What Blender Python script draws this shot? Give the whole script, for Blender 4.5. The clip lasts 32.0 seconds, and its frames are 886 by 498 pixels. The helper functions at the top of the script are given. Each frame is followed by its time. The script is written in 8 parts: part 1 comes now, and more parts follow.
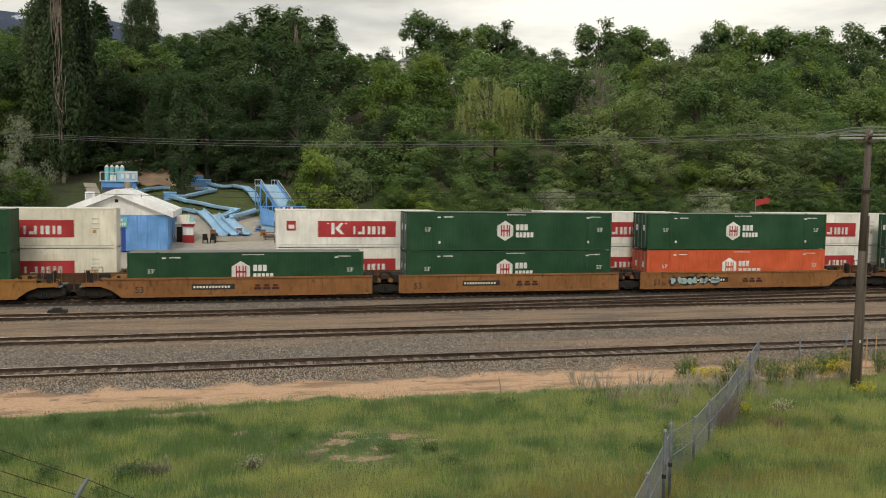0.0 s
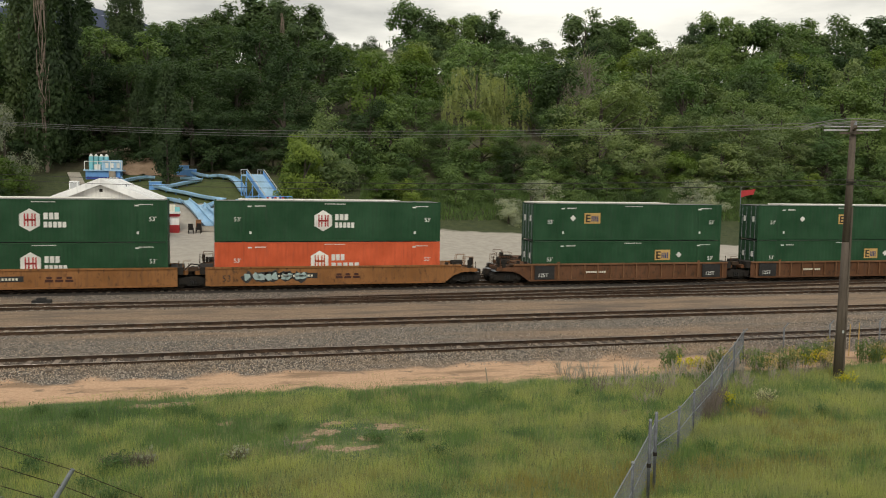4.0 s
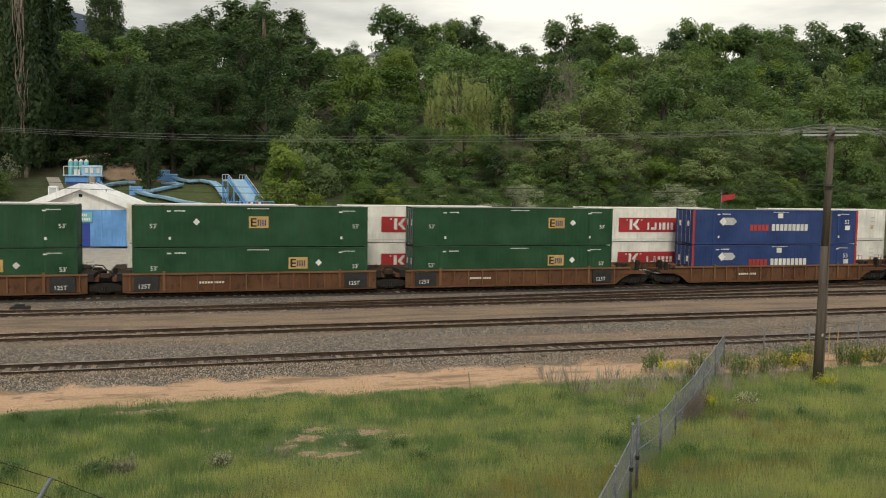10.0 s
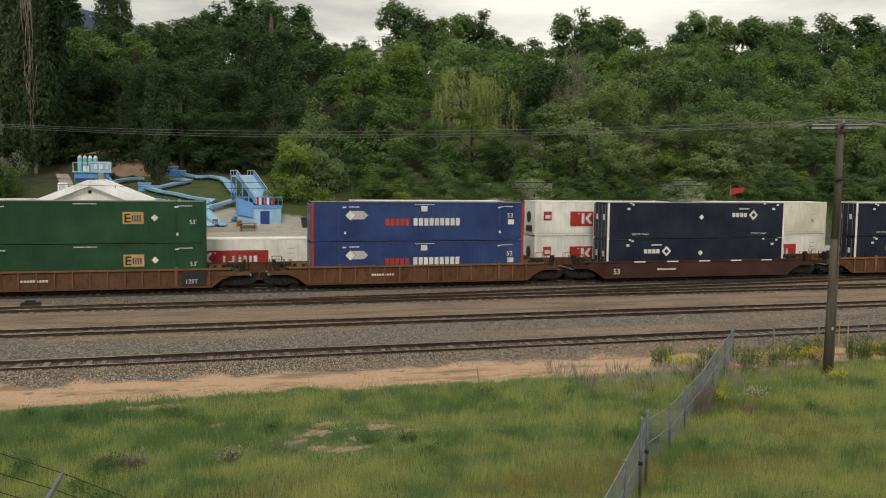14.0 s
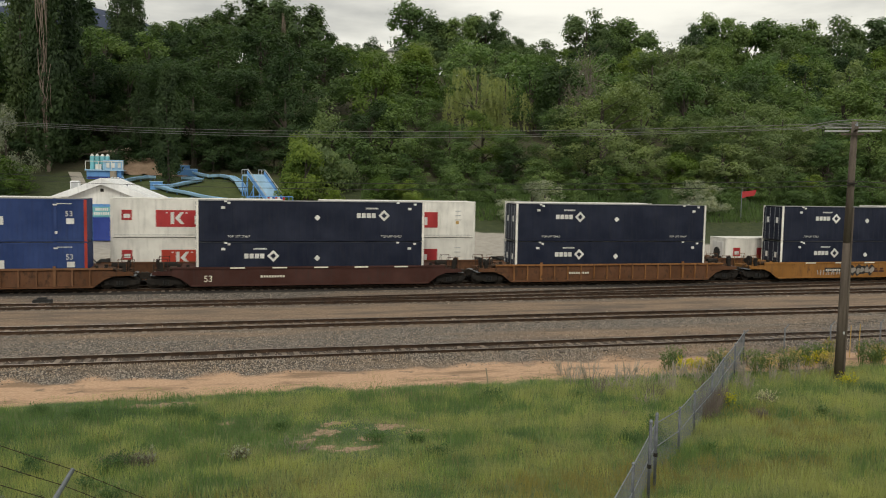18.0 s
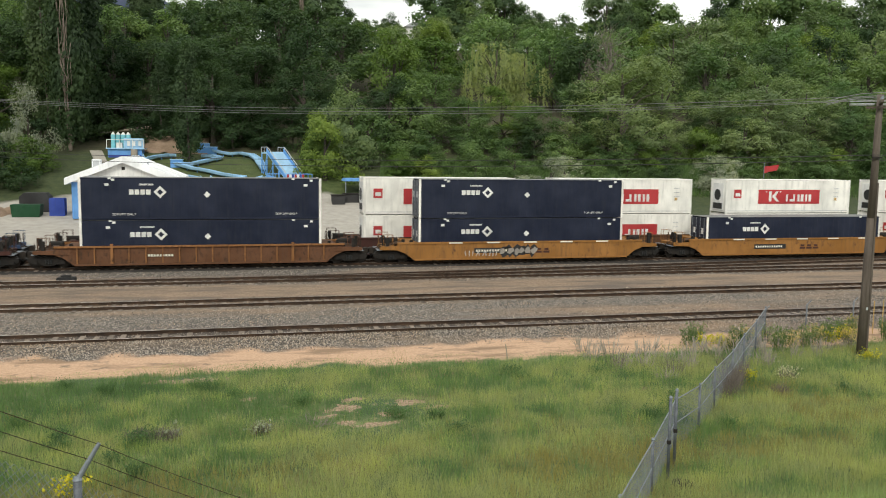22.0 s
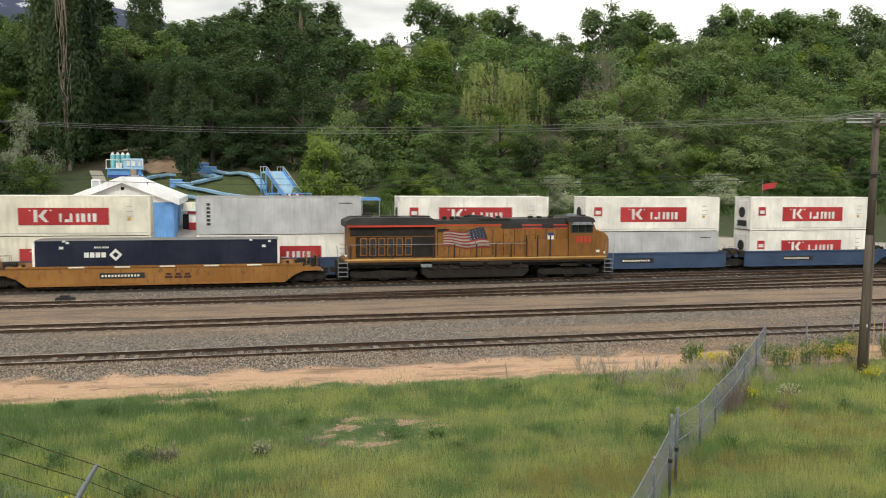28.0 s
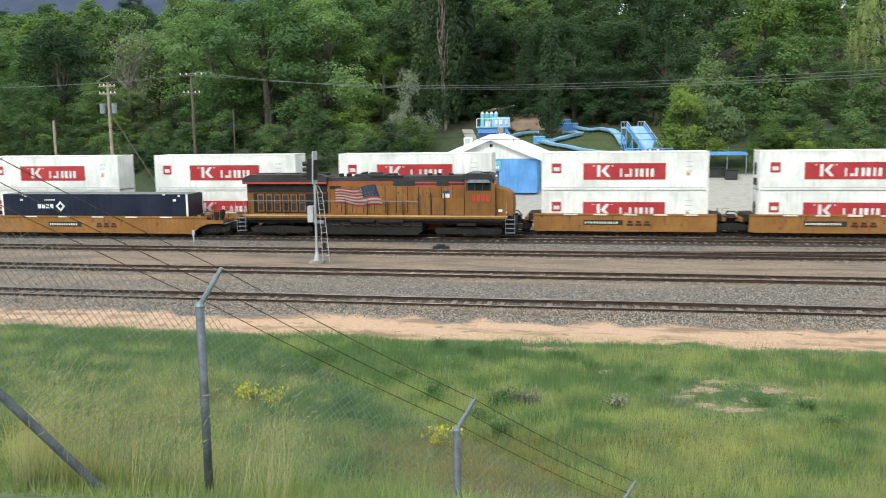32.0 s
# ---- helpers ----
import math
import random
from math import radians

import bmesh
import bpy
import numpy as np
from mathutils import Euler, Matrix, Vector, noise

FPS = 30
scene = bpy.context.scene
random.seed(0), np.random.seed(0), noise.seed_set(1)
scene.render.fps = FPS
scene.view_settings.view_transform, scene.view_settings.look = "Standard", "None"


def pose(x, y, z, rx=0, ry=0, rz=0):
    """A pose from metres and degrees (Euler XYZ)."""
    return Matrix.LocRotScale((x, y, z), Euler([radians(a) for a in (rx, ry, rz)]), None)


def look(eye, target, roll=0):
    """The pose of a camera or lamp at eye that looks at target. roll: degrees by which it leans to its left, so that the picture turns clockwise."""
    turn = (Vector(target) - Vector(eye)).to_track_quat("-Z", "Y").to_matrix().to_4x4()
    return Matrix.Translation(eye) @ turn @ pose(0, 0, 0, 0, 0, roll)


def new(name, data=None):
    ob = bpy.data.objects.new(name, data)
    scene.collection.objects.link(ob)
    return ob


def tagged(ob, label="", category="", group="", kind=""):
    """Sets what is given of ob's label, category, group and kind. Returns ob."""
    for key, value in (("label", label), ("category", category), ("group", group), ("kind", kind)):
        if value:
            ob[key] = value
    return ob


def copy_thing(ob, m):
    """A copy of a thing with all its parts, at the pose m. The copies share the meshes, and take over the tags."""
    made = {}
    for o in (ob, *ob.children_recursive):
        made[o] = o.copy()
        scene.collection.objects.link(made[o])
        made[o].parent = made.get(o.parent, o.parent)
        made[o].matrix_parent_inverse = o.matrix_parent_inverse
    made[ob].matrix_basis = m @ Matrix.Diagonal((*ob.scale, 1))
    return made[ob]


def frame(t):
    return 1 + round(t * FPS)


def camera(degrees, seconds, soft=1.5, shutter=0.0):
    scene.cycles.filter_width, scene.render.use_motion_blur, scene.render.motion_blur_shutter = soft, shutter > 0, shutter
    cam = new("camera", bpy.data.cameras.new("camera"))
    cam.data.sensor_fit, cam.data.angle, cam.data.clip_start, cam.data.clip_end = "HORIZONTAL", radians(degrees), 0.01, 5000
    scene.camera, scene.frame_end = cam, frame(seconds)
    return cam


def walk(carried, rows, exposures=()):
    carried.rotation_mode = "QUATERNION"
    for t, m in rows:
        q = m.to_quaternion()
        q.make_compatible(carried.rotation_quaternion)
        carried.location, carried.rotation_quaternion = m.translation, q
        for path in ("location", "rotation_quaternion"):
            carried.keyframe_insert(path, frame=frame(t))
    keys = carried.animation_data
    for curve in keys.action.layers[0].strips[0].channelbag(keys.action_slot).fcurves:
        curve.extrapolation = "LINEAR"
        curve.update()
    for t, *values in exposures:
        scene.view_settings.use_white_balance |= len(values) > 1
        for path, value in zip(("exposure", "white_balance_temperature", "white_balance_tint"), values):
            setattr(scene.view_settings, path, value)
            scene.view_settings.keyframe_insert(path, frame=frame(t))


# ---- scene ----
# The camera: held by a standing viewer on the slope, then turned to follow the locomotive.
cam = camera(55.05, 32.0, soft=1.0, shutter=0.25)
PATH = [
    (0, 0.000, 0.000, 7.950, 85.848, -0.775, -13.720),
    (0.5, 0.000, 0.000, 7.950, 85.687, -0.677, -13.425),
    (1, 0.000, 0.000, 7.950, 85.288, -0.659, -13.452),
    (1.5, 0.000, 0.000, 7.950, 85.071, -0.689, -13.525),
    (2, 0.000, 0.000, 7.950, 85.012, -0.681, -13.429),
    (2.5, 0.000, 0.000, 7.950, 84.970, -0.632, -13.209),
    (3, 0.000, 0.000, 7.950, 84.863, -0.713, -13.355),
    (3.5, 0.000, 0.000, 7.950, 84.989, -0.846, -14.040),
    (4, 0.000, 0.000, 7.950, 85.212, -0.934, -14.604),
    (4.5, 0.000, 0.000, 7.950, 85.380, -0.928, -14.737),
    (6.5, 0.000, 0.000, 7.950, 85.498, -0.897, -14.790),
    (7, 0.000, 0.000, 7.950, 85.575, -0.943, -14.992),
    (7.5, 0.000, 0.000, 7.950, 85.581, -0.955, -15.120),
    (8, 0.000, 0.000, 7.950, 85.542, -0.867, -15.207),
    (8.5, 0.000, 0.000, 7.950, 85.545, -0.762, -15.480),
    (9, 0.000, 0.000, 7.950, 85.552, -0.803, -15.740),
    (9.5, 0.000, 0.000, 7.950, 85.609, -0.832, -15.785),
    (10, 0.000, 0.000, 7.950, 85.562, -0.901, -15.784),
    (10.5, 0.000, 0.000, 7.950, 85.556, -0.946, -15.735),
    (11, 0.000, 0.000, 7.950, 85.499, -0.929, -15.793),
    (11.5, 0.000, 0.000, 7.950, 85.538, -0.834, -15.830),
    (12, 0.000, 0.000, 7.950, 85.485, -0.838, -15.739),
    (12.5, 0.000, 0.000, 7.950, 85.496, -0.786, -15.517),
    (13, 0.000, 0.000, 7.950, 85.485, -0.755, -15.420),
    (13.5, 0.000, 0.000, 7.950, 85.314, -0.673, -15.407),
    (14, 0.000, 0.000, 7.950, 85.197, -0.624, -15.251),
    (14.5, 0.000, 0.000, 7.950, 85.156, -0.604, -15.077),
    (16.5, 0.000, 0.000, 7.950, 85.392, -0.852, -14.768),
    (17, 0.000, 0.000, 7.950, 85.278, -0.875, -14.752),
    (17.5, 0.000, 0.000, 7.950, 85.228, -0.920, -14.671),
    (18, 0.000, 0.000, 7.950, 85.238, -1.038, -14.544),
    (18.5, 0.000, 0.000, 7.950, 85.165, -1.065, -14.482),
    (19, 0.000, 0.000, 7.950, 84.907, -1.047, -14.465),
    (19.5, 0.000, 0.000, 7.950, 84.478, -1.013, -14.330),
    (20, 0.000, 0.000, 7.950, 84.043, -0.959, -14.036),
    (20.5, 0.000, 0.000, 7.950, 84.330, -0.823, -14.045),
    (21, 0.000, 0.000, 7.950, 84.127, -0.494, -13.523),
    (21.5, 0.000, 0.000, 7.950, 83.670, -0.481, -13.146),
    (22, 0.000, 0.000, 7.950, 83.646, -0.714, -13.271),
    (22.5, 0.000, 0.000, 7.950, 83.894, -0.872, -13.456),
    (23, 0.000, 0.000, 7.950, 83.996, -0.943, -13.641),
    (23.5, 0.000, 0.000, 7.950, 83.931, -0.972, -13.805),
    (24, 0.000, 0.000, 7.950, 83.912, -0.904, -14.244),
    (24.5, 0.000, 0.000, 7.950, 83.930, -0.813, -14.563),
    (25, 0.000, 0.000, 7.950, 83.998, -0.630, -14.284),
    (25.5, 0.000, 0.000, 7.950, 84.112, -0.595, -14.142),
    (27.5, 0.000, 0.000, 7.950, 84.686, -0.658, -13.655),
    (28, 0.000, 0.000, 7.950, 84.905, -0.489, -13.345),
    (28.5, -0.050, -0.028, 7.946, 85.475, -0.102, -11.944),
    (29, -0.043, -0.029, 7.946, 85.328, 0.118, -9.701),
    (29.5, -0.052, 0.009, 7.947, 84.406, 0.300, -5.255),
    (30, -0.070, -0.000, 7.955, 83.816, 0.658, 0.514),
    (30.5, -0.084, 0.019, 7.928, 83.400, 1.219, 3.645),
    (31, -0.147, 0.001, 7.914, 82.864, 1.569, 6.103),
    (31.5, -0.151, -0.030, 7.932, 81.805, 1.522, 7.881),
    (32, -0.155, -0.028, 7.930, 81.994, 0.726, 10.353),
]
walk(cam, [(t, pose(*p)) for t, *p in PATH], [(0, 0.0, 7150, 6), (11, -0.02, 7150, 5), (13, -0.1, 7150, 5), (19, -0.13, 7000, 5), (20.5, 0.33, 6800, 3), (23, 0.42, 6650, 3), (28, 0.38, 6850, 6), (29.5, 0.36, 6900, 7), (30.5, 0.34, 6850, 7), (31, 0.38, 6700, 6), (31.5, 0.57, 6300, 3), (32, 0.76, 6000, 1)])

# ---- sky and sun: a bright overcast day ----
def make_world():
    w = bpy.data.worlds.new("sky")
    w.use_nodes = True
    scene.world = w
    nt = w.node_tree
    nt.nodes.clear()
    n, ln = nt.nodes.new, nt.links.new
    out, bg = n("ShaderNodeOutputWorld"), n("ShaderNodeBackground")
    sky = n("ShaderNodeTexSky")
    sky.sky_type, sky.sun_disc = "NISHITA", False
    sky.sun_elevation, sky.sun_rotation = radians(52), radians(200)
    sky.dust_density, sky.ozone_density = 3.0, 1.0
    tc, mp = n("ShaderNodeTexCoord"), n("ShaderNodeMapping")
    mp.inputs["Scale"].default_value = (1.0, 1.0, 4.5)
    ln(tc.outputs["Generated"], mp.inputs["Vector"])
    cloud = n("ShaderNodeTexNoise")
    cloud.inputs["Scale"].default_value, cloud.inputs["Detail"].default_value = 2.6, 6.0
    cloud.inputs["Roughness"].default_value = 0.55
    ln(mp.outputs["Vector"], cloud.inputs["Vector"])
    ramp = n("ShaderNodeValToRGB")
    ramp.color_ramp.elements[0].position, ramp.color_ramp.elements[0].color = 0.38, (6.0, 6.05, 6.2, 1)
    ramp.color_ramp.elements[1].position, ramp.color_ramp.elements[1].color = 0.62, (11.4, 11.3, 11.1, 1)
    east, thin, lift = n("ShaderNodeVectorMath"), n("ShaderNodeMapRange"), n("ShaderNodeMath")  # the overcast is thinner to the north-east
    east.operation, east.inputs[1].default_value = "DOT_PRODUCT", (0.62, 0.78, 0.0)
    ln(tc.outputs["Generated"], east.inputs[0])
    thin.inputs["From Min"].default_value, thin.inputs["From Max"].default_value = 0.84, 1.0
    thin.inputs["To Min"].default_value, thin.inputs["To Max"].default_value = -0.06, 0.17
    ln(east.outputs["Value"], thin.inputs["Value"])
    lift.operation = "ADD"
    ln(cloud.outputs["Fac"], lift.inputs[0])
    ln(thin.outputs["Result"], lift.inputs[1])
    ln(lift.outputs[0], ramp.inputs["Fac"])
    mix = n("ShaderNodeMixRGB")
    mix.inputs["Fac"].default_value = 0.93
    ln(sky.outputs["Color"], mix.inputs["Color1"])
    ln(ramp.outputs["Color"], mix.inputs["Color2"])
    ln(mix.outputs["Color"], bg.inputs["Color"])
    bg.inputs["Strength"].default_value = 0.1
    ln(bg.outputs["Background"], out.inputs["Surface"])


make_world()
sun_data = bpy.data.lights.new("sun", "SUN")
sun_data.energy, sun_data.angle, sun_data.color = 1.4, radians(16), (1.0, 0.96, 0.9)
sun = new("sun", sun_data)
sun.matrix_world = look((-20, -34, 60), (0, 30, 0))

# ---- materials ----
def nodes_of(name):
    m = bpy.data.materials.new(name)
    m.use_nodes = True
    nt = m.node_tree
    return m, nt, nt.nodes["Principled BSDF"]


def set_in(node, **values):
    for key, value in values.items():
        node.inputs[key.replace("_", " ")].default_value = value


def coords(nt, space="Object", spread=0.0):
    """Texture coordinates, moved about from object to object by spread."""
    tc = nt.nodes.new("ShaderNodeTexCoord")
    if space == "World":
        return nt.nodes.new("ShaderNodeNewGeometry").outputs["Position"]
    if not spread:
        return tc.outputs[space]
    info, mul, add = nt.nodes.new("ShaderNodeObjectInfo"), nt.nodes.new("ShaderNodeMath"), nt.nodes.new("ShaderNodeVectorMath")
    mul.operation, mul.inputs[1].default_value = "MULTIPLY", spread
    nt.links.new(info.outputs["Random"], mul.inputs[0])
    nt.links.new(tc.outputs[space], add.inputs[0])
    nt.links.new(mul.outputs[0], add.inputs[1])
    return add.outputs[0]


def noise_at(nt, vec, scale, detail=4.0, stretch=None, rough=0.55):
    if stretch:
        mp = nt.nodes.new("ShaderNodeMapping")
        mp.inputs["Scale"].default_value = stretch
        nt.links.new(vec, mp.inputs["Vector"])
        vec = mp.outputs["Vector"]
    t = nt.nodes.new("ShaderNodeTexNoise")
    set_in(t, Scale=scale, Detail=detail, Roughness=rough)
    nt.links.new(vec, t.inputs["Vector"])
    return t.outputs["Fac"]


def ramp_of(nt, fac, lo, hi):
    r = nt.nodes.new("ShaderNodeMapRange")
    r.inputs["From Min"].default_value, r.inputs["From Max"].default_value = lo, hi
    nt.links.new(fac, r.inputs["Value"])
    return r.outputs["Result"]


def blend(nt, fac, a, b, mode="MIX"):
    m = nt.nodes.new("ShaderNodeMixRGB")
    m.blend_type = mode
    for slot, v in (("Fac", fac), ("Color1", a), ("Color2", b)):
        if isinstance(v, (int, float)):
            m.inputs[slot].default_value = v
        elif isinstance(v, tuple):
            m.inputs[slot].default_value = (*v, 1)
        else:
            nt.links.new(v, m.inputs[slot])
    return m.outputs["Color"]


def bump(nt, bsdf, height, strength, distance=0.02):
    b = nt.nodes.new("ShaderNodeBump")
    b.inputs["Strength"].default_value, b.inputs["Distance"].default_value = strength, distance
    nt.links.new(height, b.inputs["Height"])
    nt.links.new(b.outputs["Normal"], bsdf.inputs["Normal"])


def painted(name, colour, wear=(0.16, 0.09, 0.05), amount=0.25, rough=0.5, metal=0.0, dirt=0.25, space="Object"):
    """Painted metal: faded patches, grime in streaks, and rust where the noise is strongest."""
    m, nt, bsdf = nodes_of(name)
    v = coords(nt, space, 37.0)
    fade = noise_at(nt, v, 0.5, 3)
    dark = tuple(c * 0.82 for c in colour)
    pale = tuple(min(1, c * 1.12 + 0.012) for c in colour)
    col = blend(nt, ramp_of(nt, fade, 0.35, 0.68), dark, pale)
    streak = noise_at(nt, v, 1.6, 6, (3.2, 3.2, 0.35), 0.65)
    col = blend(nt, ramp_of(nt, streak, 0.5, 0.95 - 0.2 * dirt), col, tuple(c * 0.55 + 0.02 for c in colour))
    rust = noise_at(nt, v, 3.4, 8, (1.0, 1.0, 0.5), 0.7)
    col = blend(nt, ramp_of(nt, rust, 0.72 - 0.3 * amount, 0.84 - 0.3 * amount), col, wear)
    nt.links.new(col, bsdf.inputs["Base Color"])
    set_in(bsdf, Roughness=min(1, rough + 0.1), Metallic=metal, Specular_IOR_Level=0.25)
    bump(nt, bsdf, noise_at(nt, v, 9.0, 3), 0.12, 0.01)
    return m


def plain(name, c1, c2, scale=3.0, fine=24.0, rough=0.8, metal=0.0, relief=0.3, distance=0.02, spread=19.0, space="Object", stretch=None):
    """Two colours by coarse noise, broken up by fine noise."""
    m, nt, bsdf = nodes_of(name)
    v = coords(nt, space, spread)
    a = noise_at(nt, v, scale, 4, stretch)
    b = noise_at(nt, v, fine, 3, stretch)
    col = blend(nt, ramp_of(nt, a, 0.3, 0.7), c1, c2)
    col = blend(nt, ramp_of(nt, b, 0.25, 0.8), blend(nt, 1.0, col, (0.72, 0.72, 0.72), "MULTIPLY"), col)
    nt.links.new(col, bsdf.inputs["Base Color"])
    set_in(bsdf, Roughness=rough, Metallic=metal)
    bump(nt, bsdf, b, relief, distance)
    return m


def leafy(name, dark, light, warm=None):
    """Leaves: each leaf and each tree has its own shade; thin leaves let some light through."""
    m, nt, bsdf = nodes_of(name)
    geo, info = nt.nodes.new("ShaderNodeNewGeometry"), nt.nodes.new("ShaderNodeObjectInfo")
    col = blend(nt, ramp_of(nt, geo.outputs["Random Per Island"], -0.6, 1.6), dark, light)
    big = noise_at(nt, coords(nt, "Object", 23.0), 0.75, 3)
    col = blend(nt, ramp_of(nt, big, 0.35, 0.7), col, blend(nt, 1.0, col, (1.42, 1.36, 1.05), "MULTIPLY"))
    tint = nt.nodes.new("ShaderNodeHueSaturation")
    val = nt.nodes.new("ShaderNodeMapRange")
    val.inputs["To Min"].default_value, val.inputs["To Max"].default_value = 0.7, 1.32
    nt.links.new(info.outputs["Random"], val.inputs["Value"])
    nt.links.new(val.outputs["Result"], tint.inputs["Value"])
    hue = nt.nodes.new("ShaderNodeMapRange")
    hue.inputs["To Min"].default_value, hue.inputs["To Max"].default_value = 0.515, 0.48
    nt.links.new(info.outputs["Random"], hue.inputs["Value"])
    nt.links.new(hue.outputs["Result"], tint.inputs["Hue"])
    nt.links.new(col, tint.inputs["Color"])
    nt.links.new(tint.outputs["Color"], bsdf.inputs["Base Color"])
    set_in(bsdf, Roughness=0.6, Specular_IOR_Level=0.3)
    trans, add = nt.nodes.new("ShaderNodeBsdfTranslucent"), nt.nodes.new("ShaderNodeMixShader")
    nt.links.new(blend(nt, 1.0, tint.outputs["Color"], (1.0, 1.1, 0.6), "MULTIPLY"), trans.inputs["Color"])
    add.inputs["Fac"].default_value = 0.42
    out = nt.nodes["Material Output"]
    nt.links.new(bsdf.outputs[0], add.inputs[1])
    nt.links.new(trans.outputs[0], add.inputs[2])
    nt.links.new(add.outputs[0], out.inputs["Surface"])
    return m


BARE_SPOTS = ((3.26, 27.5, 0.6, 0.34), (3.56, 28.4, 0.4, 0.2), (5.36, 27.6, 0.65, 0.34), (3.98, 25.5, 0.75, 0.26), (3.2, 25.9, 0.5, 0.22), (4.6, 26.4, 0.5, 0.22), (6.3, 27.0, 0.4, 0.2), (2.5, 26.8, 0.4, 0.2), (0.15, 29.35, 0.3, 0.2), (9.5, 33.6, 2.0, 0.35), (-2.0, 32.0, 1.4, 0.3))


def ground_material():
    """One sheet: grass and bare soil on the slope, a sandy lane, ballast between the tracks, paving and lawn behind, woodland floor on the hill."""
    m, nt, bsdf = nodes_of("ground_cover")
    v = coords(nt, "World")
    sep = nt.nodes.new("ShaderNodeSeparateXYZ")
    nt.links.new(v, sep.inputs[0])
    wobble = noise_at(nt, v, 0.45, 6)
    y = nt.nodes.new("ShaderNodeMath")
    y.operation = "MULTIPLY_ADD"
    y.inputs[1].default_value = 3.2
    nt.links.new(wobble, y.inputs[0])
    nt.links.new(sep.outputs["Y"], y.inputs[2])
    ye = y.outputs[0]  # y + 3.2 * noise, about y + 1.6
    fine, mid, big = noise_at(nt, v, 9.0, 5), noise_at(nt, v, 1.3, 5), noise_at(nt, v, 0.22, 3)
    tuft = noise_at(nt, v, 3.5, 5, None, 0.65)
    grass = blend(nt, ramp_of(nt, tuft, 0.3, 0.7), (0.085, 0.115, 0.04), (0.195, 0.225, 0.085))
    grass = blend(nt, ramp_of(nt, noise_at(nt, v, 0.42, 4, (0.6, 1.0, 1.0)), 0.5, 0.62), grass, blend(nt, tuft, (0.035, 0.07, 0.026), (0.085, 0.13, 0.05)))
    grass = blend(nt, ramp_of(nt, noise_at(nt, v, 0.33, 5, (0.5, 1.1, 1.0)), 0.55, 0.68), grass, blend(nt, tuft, (0.15, 0.112, 0.052), (0.26, 0.215, 0.105)))
    soil = blend(nt, ramp_of(nt, fine, 0.3, 0.7), (0.2, 0.13, 0.08), (0.44, 0.32, 0.22))
    bare = noise_at(nt, v, 0.5, 6, None, 0.7)
    grass = blend(nt, ramp_of(nt, bare, 0.68, 0.74), grass, soil)
    for cx, cy, rx, ry in BARE_SPOTS:
        mp, ln = nt.nodes.new("ShaderNodeMapping"), nt.nodes.new("ShaderNodeVectorMath")
        mp.inputs["Location"].default_value, mp.inputs["Scale"].default_value = (-cx / rx, -cy / ry, 0), (1 / rx, 1 / ry, 0)
        nt.links.new(v, mp.inputs["Vector"])
        ln.operation = "LENGTH"
        nt.links.new(mp.outputs["Vector"], ln.inputs[0])
        rough_edge = nt.nodes.new("ShaderNodeMath")
        rough_edge.operation, rough_edge.inputs[1].default_value = "MULTIPLY_ADD", 4.4
        nt.links.new(noise_at(nt, v, 2.4, 6), rough_edge.inputs[0])
        nt.links.new(ln.outputs["Value"], rough_edge.inputs[2])
        grass = blend(nt, ramp_of(nt, rough_edge.outputs[0], 3.3, 2.95), grass, soil)
    sand = blend(nt, ramp_of(nt, fine, 0.25, 0.75), (0.43, 0.265, 0.165), (0.62, 0.415, 0.28))
    ochre = noise_at(nt, v, 0.7, 7, (0.35, 1.3, 1.0), 0.65)
    sand = blend(nt, ramp_of(nt, ochre, 0.5, 0.62), sand, (0.27, 0.175, 0.11))
    sand = blend(nt, ramp_of(nt, mid, 0.6, 0.72), sand, (0.2, 0.145, 0.1))
    vor = nt.nodes.new("ShaderNodeTexVoronoi")
    set_in(vor, Scale=12.0, Randomness=1.0)
    nt.links.new(v, vor.inputs["Vector"])
    stone = nt.nodes.new("ShaderNodeSeparateColor")
    nt.links.new(vor.outputs["Color"], stone.inputs[0])
    ballast = blend(nt, ramp_of(nt, stone.outputs[0], 0.0, 1.0), (0.035, 0.029, 0.024), (0.48, 0.415, 0.355))
    ballast = blend(nt, ramp_of(nt, vor.outputs["Distance"], 0.3, 0.65), ballast, (0.075, 0.064, 0.055))
    # dusty brown lanes of fines along the tracks
    dust = noise_at(nt, v, 0.28, 5, (0.18, 1.0, 1.0))
    fines = blend(nt, ramp_of(nt, fine, 0.3, 0.75), (0.17, 0.115, 0.077), (0.36, 0.26, 0.18))
    fines = blend(nt, ramp_of(nt, noise_at(nt, v, 0.6, 6, (0.25, 1.2, 1.0), 0.7), 0.45, 0.62), fines, (0.13, 0.1, 0.08))
    ballast = blend(nt, ramp_of(nt, dust, 0.47, 0.6), ballast, fines)
    lane = nt.nodes.new("ShaderNodeMath")  # the trodden strip round y = 50.5
    lane.operation = "SUBTRACT"
    lane.inputs[1].default_value = 52.2
    nt.links.new(ye, lane.inputs[0])
    off = nt.nodes.new("ShaderNodeMath")
    off.operation = "ABSOLUTE"
    nt.links.new(lane.outputs[0], off.inputs[0])
    ballast = blend(nt, ramp_of(nt, off.outputs[0], 3.2, 1.8), ballast, fines)
